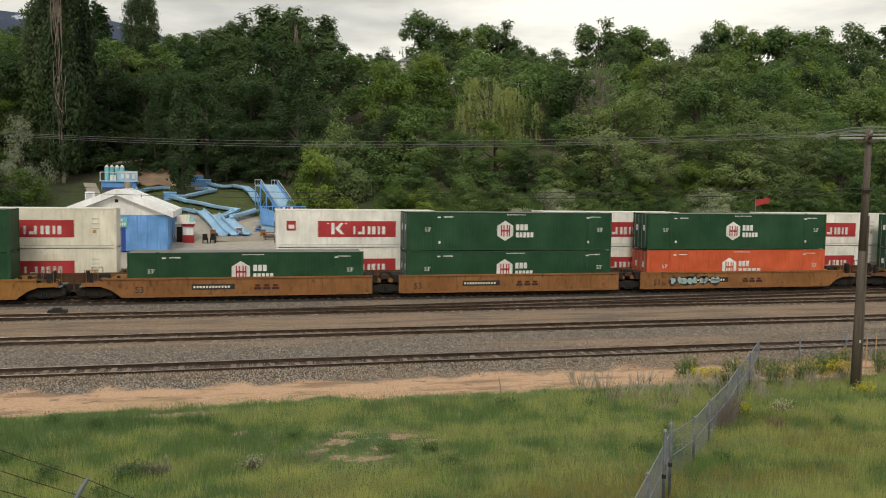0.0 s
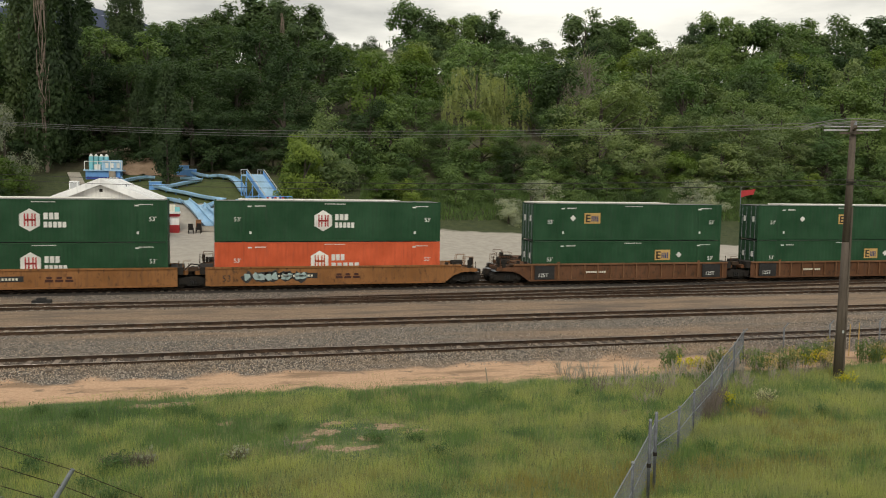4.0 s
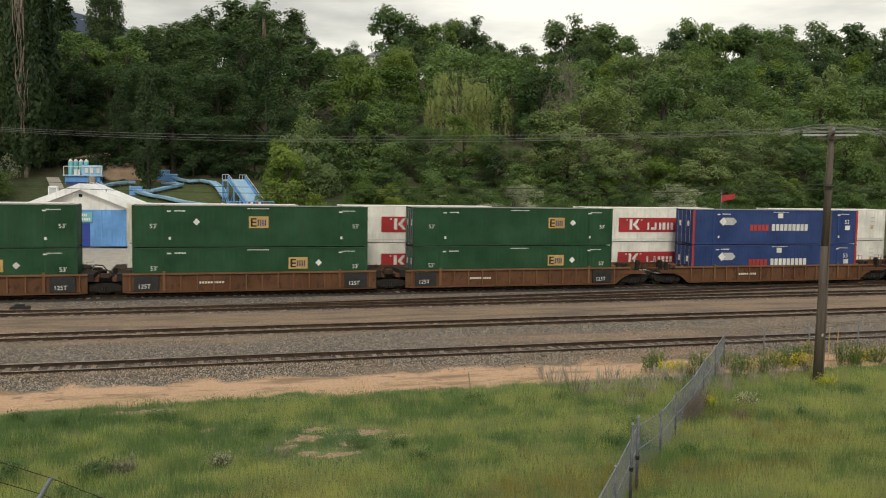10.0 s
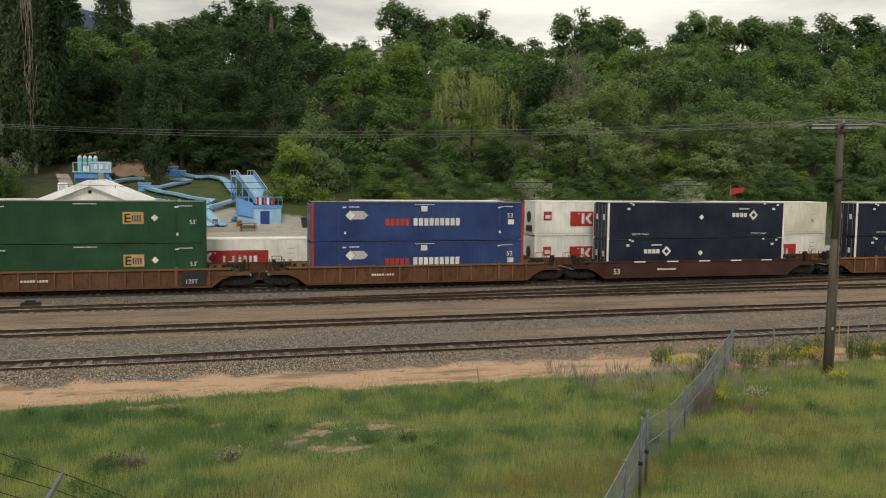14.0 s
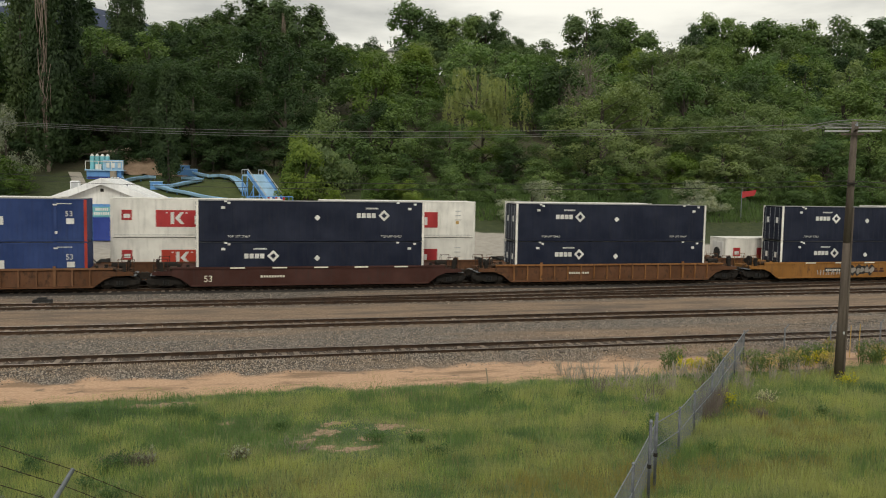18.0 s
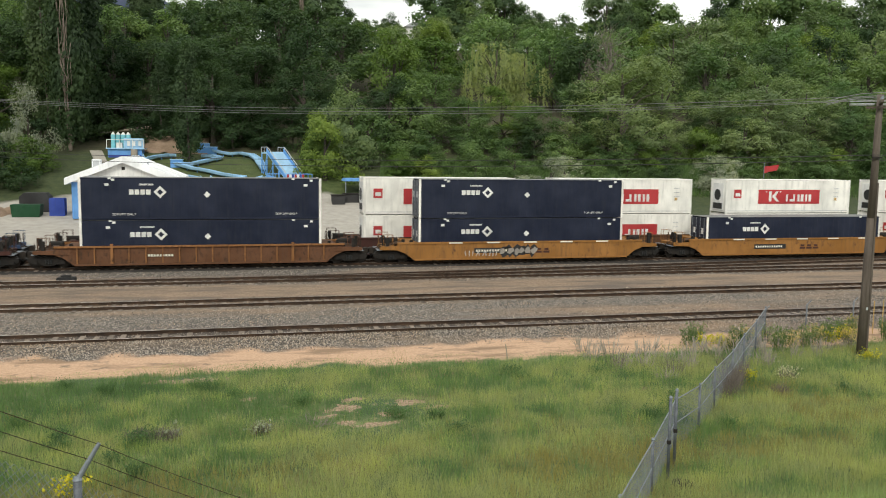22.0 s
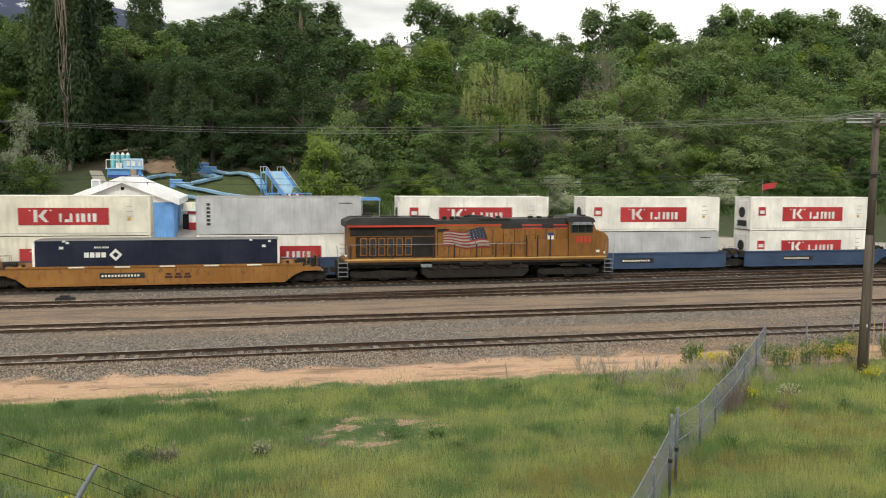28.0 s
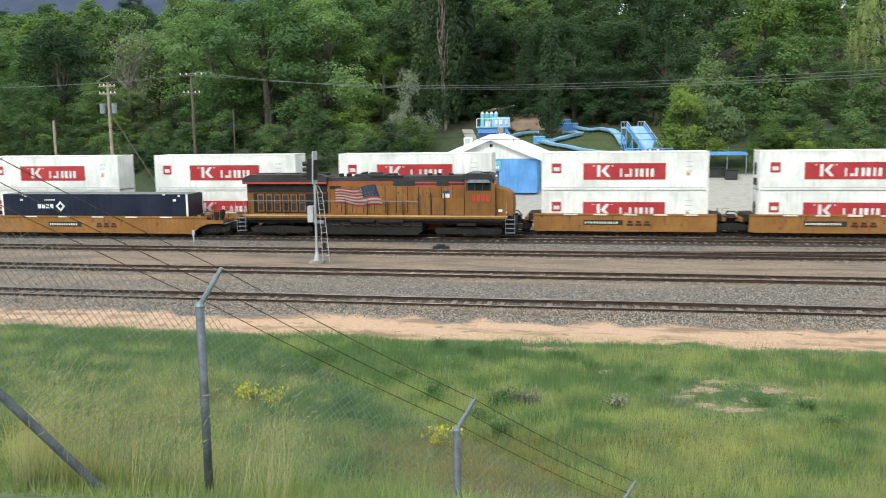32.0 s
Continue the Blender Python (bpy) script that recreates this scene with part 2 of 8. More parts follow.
    # oil and brake dust along the tracks, plus painted shade under both trains
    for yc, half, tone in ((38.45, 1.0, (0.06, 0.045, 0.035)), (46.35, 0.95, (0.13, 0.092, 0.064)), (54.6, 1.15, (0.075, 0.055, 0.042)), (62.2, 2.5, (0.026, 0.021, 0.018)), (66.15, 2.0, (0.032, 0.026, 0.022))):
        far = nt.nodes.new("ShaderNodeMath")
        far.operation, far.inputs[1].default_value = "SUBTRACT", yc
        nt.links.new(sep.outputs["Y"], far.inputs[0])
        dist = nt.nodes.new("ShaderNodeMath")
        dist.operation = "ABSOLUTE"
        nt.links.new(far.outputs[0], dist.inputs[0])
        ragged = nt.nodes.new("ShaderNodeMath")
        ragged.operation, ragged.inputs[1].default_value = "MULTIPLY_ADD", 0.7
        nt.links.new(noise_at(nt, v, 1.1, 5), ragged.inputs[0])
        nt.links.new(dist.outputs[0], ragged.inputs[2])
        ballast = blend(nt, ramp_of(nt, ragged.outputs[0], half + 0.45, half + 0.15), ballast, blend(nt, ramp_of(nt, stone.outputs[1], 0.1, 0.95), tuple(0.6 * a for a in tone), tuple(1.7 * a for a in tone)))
    paving = blend(nt, ramp_of(nt, mid, 0.3, 0.7), (0.34, 0.31, 0.275), (0.44, 0.405, 0.36))
    lawn = blend(nt, ramp_of(nt, mid, 0.3, 0.7), (0.045, 0.068, 0.017), (0.085, 0.105, 0.032))
    scrub = blend(nt, ramp_of(nt, mid, 0.3, 0.7), (0.028, 0.042, 0.014), (0.06, 0.075, 0.026))
    wood = blend(nt, ramp_of(nt, mid, 0.3, 0.7), (0.03, 0.035, 0.014), (0.07, 0.06, 0.03))
    col = blend(nt, ramp_of(nt, ye, 34.5, 35.0), grass, sand)
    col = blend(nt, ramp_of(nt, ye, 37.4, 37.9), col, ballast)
    col = blend(nt, ramp_of(nt, ye, 73.5, 74.5), col, paving)
    x_off, x_abs, x_edge = (nt.nodes.new("ShaderNodeMath") for _ in range(3))  # paving gives way to meadow on both sides
    x_off.operation, x_off.inputs[1].default_value = "ADD", 2.0
    x_abs.operation, x_edge.operation = "ABSOLUTE", "MULTIPLY_ADD"
    x_edge.inputs[1].default_value, x_edge.inputs[2].default_value = -0.3, 104.0
    nt.links.new(sep.outputs["X"], x_off.inputs[0])
    nt.links.new(x_off.outputs[0], x_abs.inputs[0])
    nt.links.new(x_abs.outputs[0], x_edge.inputs[0])
    gap = nt.nodes.new("ShaderNodeMath")
    gap.operation = "SUBTRACT"
    nt.links.new(ye, gap.inputs[0])
    nt.links.new(x_edge.outputs[0], gap.inputs[1])
    lawn = blend(nt, ramp_of(nt, x_abs.outputs[0], 13.5, 16.0), lawn, scrub)
    col = blend(nt, ramp_of(nt, gap.outputs[0], 0.0, 1.0), col, lawn)
    col = blend(nt, ramp_of(nt, ye, 115.5, 118.5), col, wood)
    col = blend(nt, ramp_of(nt, ye, 500, 900), col, (0.1, 0.11, 0.07))
    nt.links.new(col, bsdf.inputs["Base Color"])
    set_in(bsdf, Roughness=0.95)
    bump(nt, bsdf, vor.outputs["Distance"], 0.6, 0.05)
    return m


M_GROUND = ground_material()
M_STEEL = plain("rail_steel", (0.03, 0.019, 0.013), (0.105, 0.06, 0.036), 2.0, 30, 0.6, 0.35)
M_RAILTOP = plain("worn_rail_head", (0.2, 0.17, 0.15), (0.42, 0.38, 0.35), 1.0, 18, 0.35, 0.8, 0.1)
M_TIE = plain("tie_wood", (0.045, 0.034, 0.027), (0.36, 0.29, 0.235), 0.75, 14, 0.9, 0, 0.5, 0.02, 53.0)
M_STONE = plain("ballast_stone", (0.14, 0.13, 0.12), (0.42, 0.39, 0.36), 1.5, 20, 0.9, 0, 0.3, 0.01, 0.0, "World")


def pebbles(name, c1, c2):
    m, nt, bsdf = nodes_of(name)
    geo = nt.nodes.new("ShaderNodeNewGeometry")
    col = blend(nt, geo.outputs["Random Per Island"], c1, c2)
    col = blend(nt, ramp_of(nt, noise_at(nt, coords(nt, "World"), 0.6, 3), 0.35, 0.65), col, blend(nt, 1.0, col, (1.05, 0.9, 0.75), "MULTIPLY"))
    nt.links.new(col, bsdf.inputs["Base Color"])
    set_in(bsdf, Roughness=0.9)
    return m


M_PEBBLE = pebbles("loose_stones", (0.04, 0.033, 0.028), (0.46, 0.4, 0.345))
M_DARK = plain("dark_underframe", (0.009, 0.008, 0.007), (0.026, 0.02, 0.016), 2.0, 20, 0.9, 0.0)
M_WHEEL = plain("wheel_steel", (0.022, 0.017, 0.014), (0.055, 0.042, 0.033), 3.0, 30, 0.5, 0.5)
M_WHITE = painted("white_marking", (0.74, 0.74, 0.72), amount=0.05)
M_RED = painted("red_panel", (0.42, 0.035, 0.04), (0.5, 0.28, 0.25), amount=0.12)
M_GREEN = painted("green_paint", (0.012, 0.064, 0.026), amount=0.05, dirt=0.5)
M_NAVY = painted("navy_paint", (0.008, 0.013, 0.034), amount=0.03, rough=0.4, dirt=0.2)
M_BLUE = painted("blue_paint", (0.022, 0.05, 0.17), amount=0.05)
M_ORANGE = painted("orange_paint", (0.6, 0.105, 0.04), amount=0.1)
M_CREAM = painted("cream_paint", (0.8, 0.76, 0.64), (0.3, 0.17, 0.08), amount=0.1, dirt=0.35)
M_CREAMW = painted("chalk_white_paint", (0.86, 0.84, 0.79), (0.32, 0.2, 0.12), amount=0.1, dirt=0.3)
M_GREY = painted("pale_grey_paint", (0.5, 0.51, 0.53), (0.28, 0.18, 0.1), amount=0.08)
M_ROOF = painted("weathered_roof", (0.2, 0.2, 0.2), (0.2, 0.12, 0.07), amount=0.3)
M_BROWN = painted("brown_car_paint", (0.13, 0.056, 0.026), (0.06, 0.034, 0.02), amount=0.65, rough=0.65, dirt=0.9)
M_TAN = painted("faded_yellow_brown_paint", (0.27, 0.118, 0.04), (0.1, 0.05, 0.025), amount=0.58, rough=0.65, dirt=1.3)
M_YELLOW = painted("yellow_car_paint", (0.31, 0.14, 0.034), (0.11, 0.055, 0.028), amount=0.52, rough=0.55, dirt=1.2)
M_RUSTRIB = painted("worn_brown_rib_paint", (0.19, 0.092, 0.045), (0.1, 0.055, 0.03), amount=0.45, rough=0.65, dirt=0.8)
M_WATER = plain("pool_water", (0.05, 0.24, 0.5), (0.1, 0.36, 0.62), 2.0, 12, 0.08, 0, 0.1)
M_CONCRETE = plain("pale_concrete", (0.36, 0.33, 0.29), (0.5, 0.46, 0.4), 0.8, 9, 0.9, 0, 0.2, 0.01, 5.0)
M_WOODBROWN = plain("orange_brown_wood", (0.22, 0.09, 0.035), (0.36, 0.17, 0.075), 1.5, 18, 0.7)
M_MAROON = painted("maroon_car_paint", (0.06, 0.02, 0.015), (0.05, 0.03, 0.024), amount=0.5, rough=0.6, dirt=0.8)
M_CARBLUE = painted("blue_car_paint", (0.04, 0.07, 0.14), (0.07, 0.05, 0.045), amount=0.4, rough=0.6, dirt=0.7)
M_LOCO = painted("locomotive_yellow", (0.235, 0.1, 0.02), (0.07, 0.038, 0.02), amount=0.42, rough=0.5, dirt=1.5)
M_LOCOGREY = painted("locomotive_grey", (0.034, 0.033, 0.034), (0.05, 0.045, 0.04), amount=0.3, rough=0.5)
M_FLAGRED = painted("faded_flag_red", (0.26, 0.038, 0.034), amount=0.3, dirt=0.9)
M_FLAGWHITE = painted("dirty_flag_white", (0.33, 0.3, 0.27), amount=0.3, dirt=0.9)
M_FLAGBLUE = painted("faded_flag_blue", (0.02, 0.026, 0.055), amount=0.2, dirt=0.8)
M_LOCORED = painted("locomotive_red", (0.45, 0.05, 0.03), (0.2, 0.06, 0.04), amount=0.2)
M_SIGNGOLD = painted("gold_sign", (0.55, 0.36, 0.13), amount=0.1)
M_BLACK = plain("black_rubber", (0.012, 0.012, 0.013), (0.03, 0.03, 0.03), 4.0, 30, 0.6)
M_GLASS = plain("dark_window_glass", (0.012, 0.014, 0.016), (0.03, 0.035, 0.04), 0.8, 5, 0.08, 0, 0.02)
M_GALV = plain("galvanised_steel", (0.2, 0.225, 0.26), (0.34, 0.37, 0.41), 4.0, 40, 0.5, 0.25, 0.15)
M_POLE = plain("weathered_pole_wood", (0.08, 0.062, 0.05), (0.18, 0.145, 0.12), 1.2, 26, 0.9, 0, 0.6, 0.02, 7.0, "Object", (4.0, 4.0, 0.35))
M_PIPE = plain("dull_steel_pipe", (0.09, 0.1, 0.12), (0.19, 0.205, 0.23), 5.0, 40, 0.6, 0.2, 0.15)
M_NET = plain("dull_netting", (0.15, 0.165, 0.19), (0.26, 0.28, 0.31), 4.0, 40, 0.6, 0.2, 0.1)
M_WIRE = plain("aluminium_wire", (0.2, 0.2, 0.2), (0.3, 0.3, 0.3), 2.0, 20, 0.5, 0.3)
M_CABLE = plain("black_cable", (0.02, 0.02, 0.02), (0.04, 0.04, 0.04), 2.0, 20, 0.6)
M_SILVER = painted("silver_mast_paint", (0.48, 0.49, 0.5), amount=0.15, metal=0.3)
M_SKYBLUE = painted("sky_blue_paint", (0.14, 0.34, 0.7), (0.25, 0.4, 0.55), amount=0.1)
M_SLIDE = painted("slide_fibreglass", (0.34, 0.55, 0.76), (0.42, 0.58, 0.68), amount=0.2, rough=0.3)
M_TEAL = painted("teal_fibreglass", (0.2, 0.52, 0.58), amount=0.1, rough=0.3)
M_PALETEAL = painted("chalky_spray_paint", (0.38, 0.5, 0.5), (0.5, 0.5, 0.48), amount=0.5, dirt=0.9)
M_DKBLUE = painted("royal_blue_paint", (0.03, 0.06, 0.3), amount=0.05)
M_ROOFWHITE = painted("white_roof_sheet", (0.86, 0.87, 0.89), (0.7, 0.7, 0.7), amount=0.03, dirt=-0.5)
M_WALLWHITE = painted("white_siding", (0.8, 0.79, 0.77), (0.5, 0.5, 0.5), amount=0.05)
M_TIMBER = plain("bleached_timber", (0.3, 0.24, 0.18), (0.45, 0.38, 0.3), 1.5, 20, 0.9)
M_EARTH = plain("bare_hillside_earth", (0.19, 0.125, 0.08), (0.36, 0.255, 0.18), 0.5, 5, 0.95, 0, 0.5, 0.1, 0.0, "World")
M_BARK = plain("bark", (0.05, 0.04, 0.032), (0.13, 0.11, 0.09), 0.8, 9, 0.95, 0, 0.6, 0.05, 11.0, "Object", (3.0, 3.0, 0.5))
M_PALEBARK = plain("pale_dead_wood", (0.22, 0.19, 0.16), (0.36, 0.32, 0.28), 0.8, 9, 0.95, 0, 0.6, 0.05, 11.0, "Object", (3.0, 3.0, 0.5))
M_DEADTWIG = plain("grey_brown_dead_twigs", (0.2, 0.155, 0.125), (0.36, 0.29, 0.24), 1.5, 12, 0.95)
M_LEAF = leafy("broad_leaves", (0.068, 0.122, 0.047), (0.142, 0.218, 0.088))
# dark foliage; also carries painted shade for the trees behind the park
M_LEAFDARK = leafy("dark_and_shaded_leaves", (0.028, 0.058, 0.027), (0.06, 0.104, 0.045))
M_LEAFRIDGE = leafy("ridge_leaves", (0.052, 0.092, 0.046), (0.1, 0.155, 0.075))
M_WILLOW = leafy("willow_leaves", (0.15, 0.195, 0.085), (0.27, 0.32, 0.15))
M_LEAFLIGHT = leafy("fresh_leaves", (0.085, 0.145, 0.034), (0.16, 0.235, 0.06))
M_LEAFSOFT = leafy("soft_leaves", (0.1, 0.172, 0.072), (0.185, 0.285, 0.125))
M_LEAFGREY = leafy("silver_leaves", (0.22, 0.25, 0.21), (0.42, 0.45, 0.39))
M_LEAFDULL = leafy("dull_grey_green_leaves", (0.1, 0.15, 0.07), (0.19, 0.255, 0.13))
M_POPLAR = leafy("poplar_leaves", (0.03, 0.056, 0.027), (0.066, 0.106, 0.05))
M_NEEDLE = leafy("conifer_needles", (0.016, 0.035, 0.016), (0.04, 0.075, 0.032))
M_BLADE = leafy("grass_blades", (0.135, 0.2, 0.082), (0.29, 0.365, 0.175))
M_BLADEDRY = leafy("dry_grass_blades", (0.24, 0.2, 0.11), (0.42, 0.37, 0.22))
M_BLADEBLUE = leafy("blue_green_blades", (0.06, 0.122, 0.055), (0.135, 0.22, 0.105))
M_BLADEPALE = leafy("pale_green_blades", (0.2, 0.238, 0.108), (0.39, 0.41, 0.22))
M_SEEDSTALK = leafy("bleached_seed_stalks", (0.42, 0.36, 0.22), (0.7, 0.63, 0.44))
M_BLADEBROWN = leafy("drying_blades", (0.27, 0.22, 0.1), (0.46, 0.39, 0.2))
M_DEADSTALK = plain("bleached_stalks", (0.3, 0.265, 0.22), (0.5, 0.45, 0.38), 3, 20, 0.95)
M_TWIG = plain("dry_twigs", (0.12, 0.1, 0.085), (0.26, 0.22, 0.19), 3, 20, 0.95)
M_FLOWER = leafy("yellow_flowers", (0.44, 0.4, 0.03), (0.68, 0.6, 0.06))
M_SEED = leafy("pale_seed_heads", (0.4, 0.38, 0.3), (0.62, 0.6, 0.5))

# ---- building blocks ----
class Geo:
    """Collects faces for one mesh."""

    def __init__(self):
        self.v, self.f = [], []

    def face(self, *pts):
        i = len(self.v)
        self.v.extend(pts)
        self.f.append(tuple(range(i, i + len(pts))))
        return self

    def box(self, x0, x1, y0, y1, z0, z1):
        i = len(self.v)
        self.v += [(x0, y0, z0), (x1, y0, z0), (x1, y1, z0), (x0, y1, z0), (x0, y0, z1), (x1, y0, z1), (x1, y1, z1), (x0, y1, z1)]
        self.f += [tuple(i + k for k in q) for q in ((0, 3, 2, 1), (4, 5, 6, 7), (0, 1, 5, 4), (1, 2, 6, 5), (2, 3, 7, 6), (3, 0, 4, 7))]
        return self

    def chamfer(self, x0, x1, y0, y1, z0, z1, c=0.02):
        """A box with its long upright and level edges cut off."""
        return self.prism([(x0 + c, z0), (x1 - c, z0), (x1, z0 + c), (x1, z1 - c), (x1 - c, z1), (x0 + c, z1), (x0, z1 - c), (x0, z0 + c)], y0, y1)

    def prism(self, xz, y0, y1):
        """A closed outline in x and z (counter-clockwise seen from -y), carried from y0 to y1."""
        n, i = len(xz), len(self.v)
        self.v += [(x, y0, z) for x, z in xz] + [(x, y1, z) for x, z in xz]
        self.f += [tuple(range(i, i + n)), tuple(range(i + 2 * n - 1, i + n - 1, -1))]
        self.f += [(i + k, i + n + k, i + n + (k + 1) % n, i + (k + 1) % n) for k in range(n)]
        return self

    def rod(self, a, b, r0, r1=None, n=6, cap=True):
        a, b = Vector(a), Vector(b)
        r1 = r0 if r1 is None else r1
        d = (b - a).normalized()
        s = d.orthogonal().normalized()
        t = d.cross(s)
        i = len(self.v)
        for p, r in ((a, r0), (b, r1)):
            self.v += [tuple(p + r * (math.cos(6.2832 * k / n) * s + math.sin(6.2832 * k / n) * t)) for k in range(n)]
        self.f += [(i + k, i + (k + 1) % n, i + n + (k + 1) % n, i + n + k) for k in range(n)]
        if cap:
            self.f += [tuple(range(i + n - 1, i - 1, -1)), tuple(range(i + n, i + 2 * n))]
        return self

    def path(self, pts, r, n=5):
        """One bent tube through pts."""
        pts = [Vector(p) for p in pts]
        i, m = len(self.v), len(pts)
        s = None
        for k in range(m):
            d = (pts[min(m - 1, k + 1)] - pts[max(0, k - 1)]).normalized()
            s = d.orthogonal().normalized() if s is None else (s - d * s.dot(d)).normalized()
            t = d.cross(s)
            self.v += [tuple(pts[k] + r * (math.cos(6.2832 * j / n) * s + math.sin(6.2832 * j / n) * t)) for j in range(n)]
        for k in range(m - 1):
            self.f += [(i + k * n + j, i + k * n + (j + 1) % n, i + (k + 1) * n + (j + 1) % n, i + (k + 1) * n + j) for j in range(n)]
        self.f += [tuple(range(i + n - 1, i - 1, -1)), tuple(range(i + (m - 1) * n, i + m * n))]
        return self

    def sweep(self, profile, pts, normals):
        """An outline (side, up) carried along pts, whose sideways directions are normals."""
        n, i = len(profile), len(self.v)
        for p, s in zip(pts, normals):
            self.v += [(p[0] + a * s[0], p[1] + a * s[1], p[2] + b) for a, b in profile]
        for k in range(len(pts) - 1):
            self.f += [(i + k * n + j, i + k * n + (j + 1) % n, i + (k + 1) * n + (j + 1) % n, i + (k + 1) * n + j) for j in range(n)]
        return self

    def disc(self, c, r, y0, y1, n=14):
        return self.rod((c[0], y0, c[1]), (c[0], y1, c[1]), r, r, n)

    def mesh(self, name, material, smooth=False):
        me = bpy.data.meshes.new(name)
        me.from_pydata(self.v, [], self.f)
        me.materials.append(material)
        if smooth:
            me.polygons.foreach_set("use_smooth", [True] * len(me.polygons))
        me.update()
        return me


def part(name, geo, material, parent, label="", smooth=False):
    """One mesh object under a thing or a part."""
    ob = new(name, geo if isinstance(geo, bpy.types.Mesh) else geo.mesh(name, material, smooth))
    ob.parent = parent
    if label:
        ob["label"] = label
    return ob


def thing(name, label, category, geo=None, material=None, at=(0, 0, 0), turn=0.0, group="", kind="", smooth=False):
    ob = new(name, geo.mesh(name, material, smooth) if geo else None)
    ob.matrix_basis = pose(*at, 0, 0, turn)
    return tagged(ob, label, category, group, kind)


LETTERS = {}


def letters(text, size, material):
    """Lettering as a thin mesh in the x-z plane that faces -y, its lower left corner at the origin."""
    key = (text, size, material.name)
    if key not in LETTERS:
        cu = bpy.data.curves.new("lettering", "FONT")
        cu.body, cu.size, cu.extrude = text, size, 0.004
        tmp = bpy.data.objects.new("lettering", cu)
        me = bpy.data.meshes.new_from_object(tmp)
        me.transform(pose(0, 0, 0, 90))
        me.materials.clear()
        me.materials.append(material)
        bpy.data.objects.remove(tmp)
        LETTERS[key] = me
    return LETTERS[key]


def bars(g, x, z, w, h, n, y, gap=0.3):
    """A row of n upright bars: writing that stays unread."""
    step = w / n
    for k in range(n):
        g.box(x + k * step, x + (k + 1 - gap) * step, y - 0.012, y, z, z + h)
    return g


def interp(x, xs, ys):
    return float(np.interp(x, xs, ys))

# ---- ground and tracks ----
GY = [-400, -20, 0, 1.5, 4, 6, 8.2, 10.3, 12.3, 14, 20, 33, 36, 36.8, 37.2, 37.5, 37.75, 38.0, 71, 75, 80, 90, 94, 97, 100, 106, 112, 118, 124, 130, 140, 180, 225, 250, 300, 600, 5000]
GZ = [7.2, 7.0, 6.3, 6.1, 5.35, 4.75, 3.95, 2.15, 0.35, -0.1, -0.4, -0.5, -0.45, -0.34, -0.16, -0.125, -0.14, -0.172, -0.172, -0.5, 0.4, 1.4, 1.7, 2.4, 3.8, 5.6, 7.0, 8.4, 10.0, 11.6, 14.0, 25.0, 35.0, 39.0, 42.0, 40.0, 40.0]


def gz(x, y):
    """The height of the ground."""
    z = interp(y, GY, GZ)
    if y < 36 or y > 74:
        k = min(1.0, abs(y - 36) / 6 if y < 36 else (y - 74) / 10)
        z += k * 0.22 * noise.noise((x * 0.16, y * 0.16, 0.3)) + (k * 2.5 * noise.noise((x * 0.02, y * 0.02, 7.1)) if y > 130 else 0)
    return z


def make_ground():
    ys = sorted(set([*range(-400, 0, 40), *np.arange(0, 40, 0.6).round(2).tolist(), 36.5, 36.8, 37.05, 37.2, 37.35, 37.5, 37.62, 37.75, 37.88, 38.1, *range(40, 74, 6), *range(74, 150, 3), *range(150, 320, 10), 350, 400, 500, 700, 1000, 1600, 2600, 4800]))
    xs = sorted(set([-4800, -2500, -1400, -800, -500, *range(-360, -60, 20), *np.arange(-60, 70, 1.5).tolist(), *range(70, 400, 20), 500, 800, 1400, 2500, 4800]))
    g = Geo()
    g.v = [(x, y, gz(x, y)) for y in ys for x in xs]
    n = len(xs)
    g.f = [(j * n + i, j * n + i + 1, (j + 1) * n + i + 1, (j + 1) * n + i) for j in range(len(ys) - 1) for i in range(n - 1)]
    thing("ground", "grassy slope, sandy lane, ballast and wooded hillside", "ground", g, M_GROUND, kind="structure", smooth=True)


make_ground()
RAIL = [(-0.07, -0.16), (0.07, -0.16), (0.07, -0.145), (0.012, -0.12), (0.012, -0.045), (0.036, -0.035), (0.036, -0.004), (-0.036, -0.004), (-0.036, -0.035), (-0.012, -0.045), (-0.012, -0.12), (-0.07, -0.145)]
HEAD = [(-0.03, -0.004), (0.03, -0.004), (0.028, 0.0), (-0.028, 0.0)]


def tie_mesh():
    g = Geo().prism([(-0.115, -0.34), (0.115, -0.34), (0.12, -0.17), (0.1, -0.155), (-0.1, -0.155), (-0.12, -0.17)], -1.3, 1.3)
    return g.mesh("tie", M_TIE)


TIE = tie_mesh()
PLATE = Geo().box(-0.09, 0.09, -0.17, 0.17, -0.157, -0.148).mesh("tie_plate", M_STEEL)


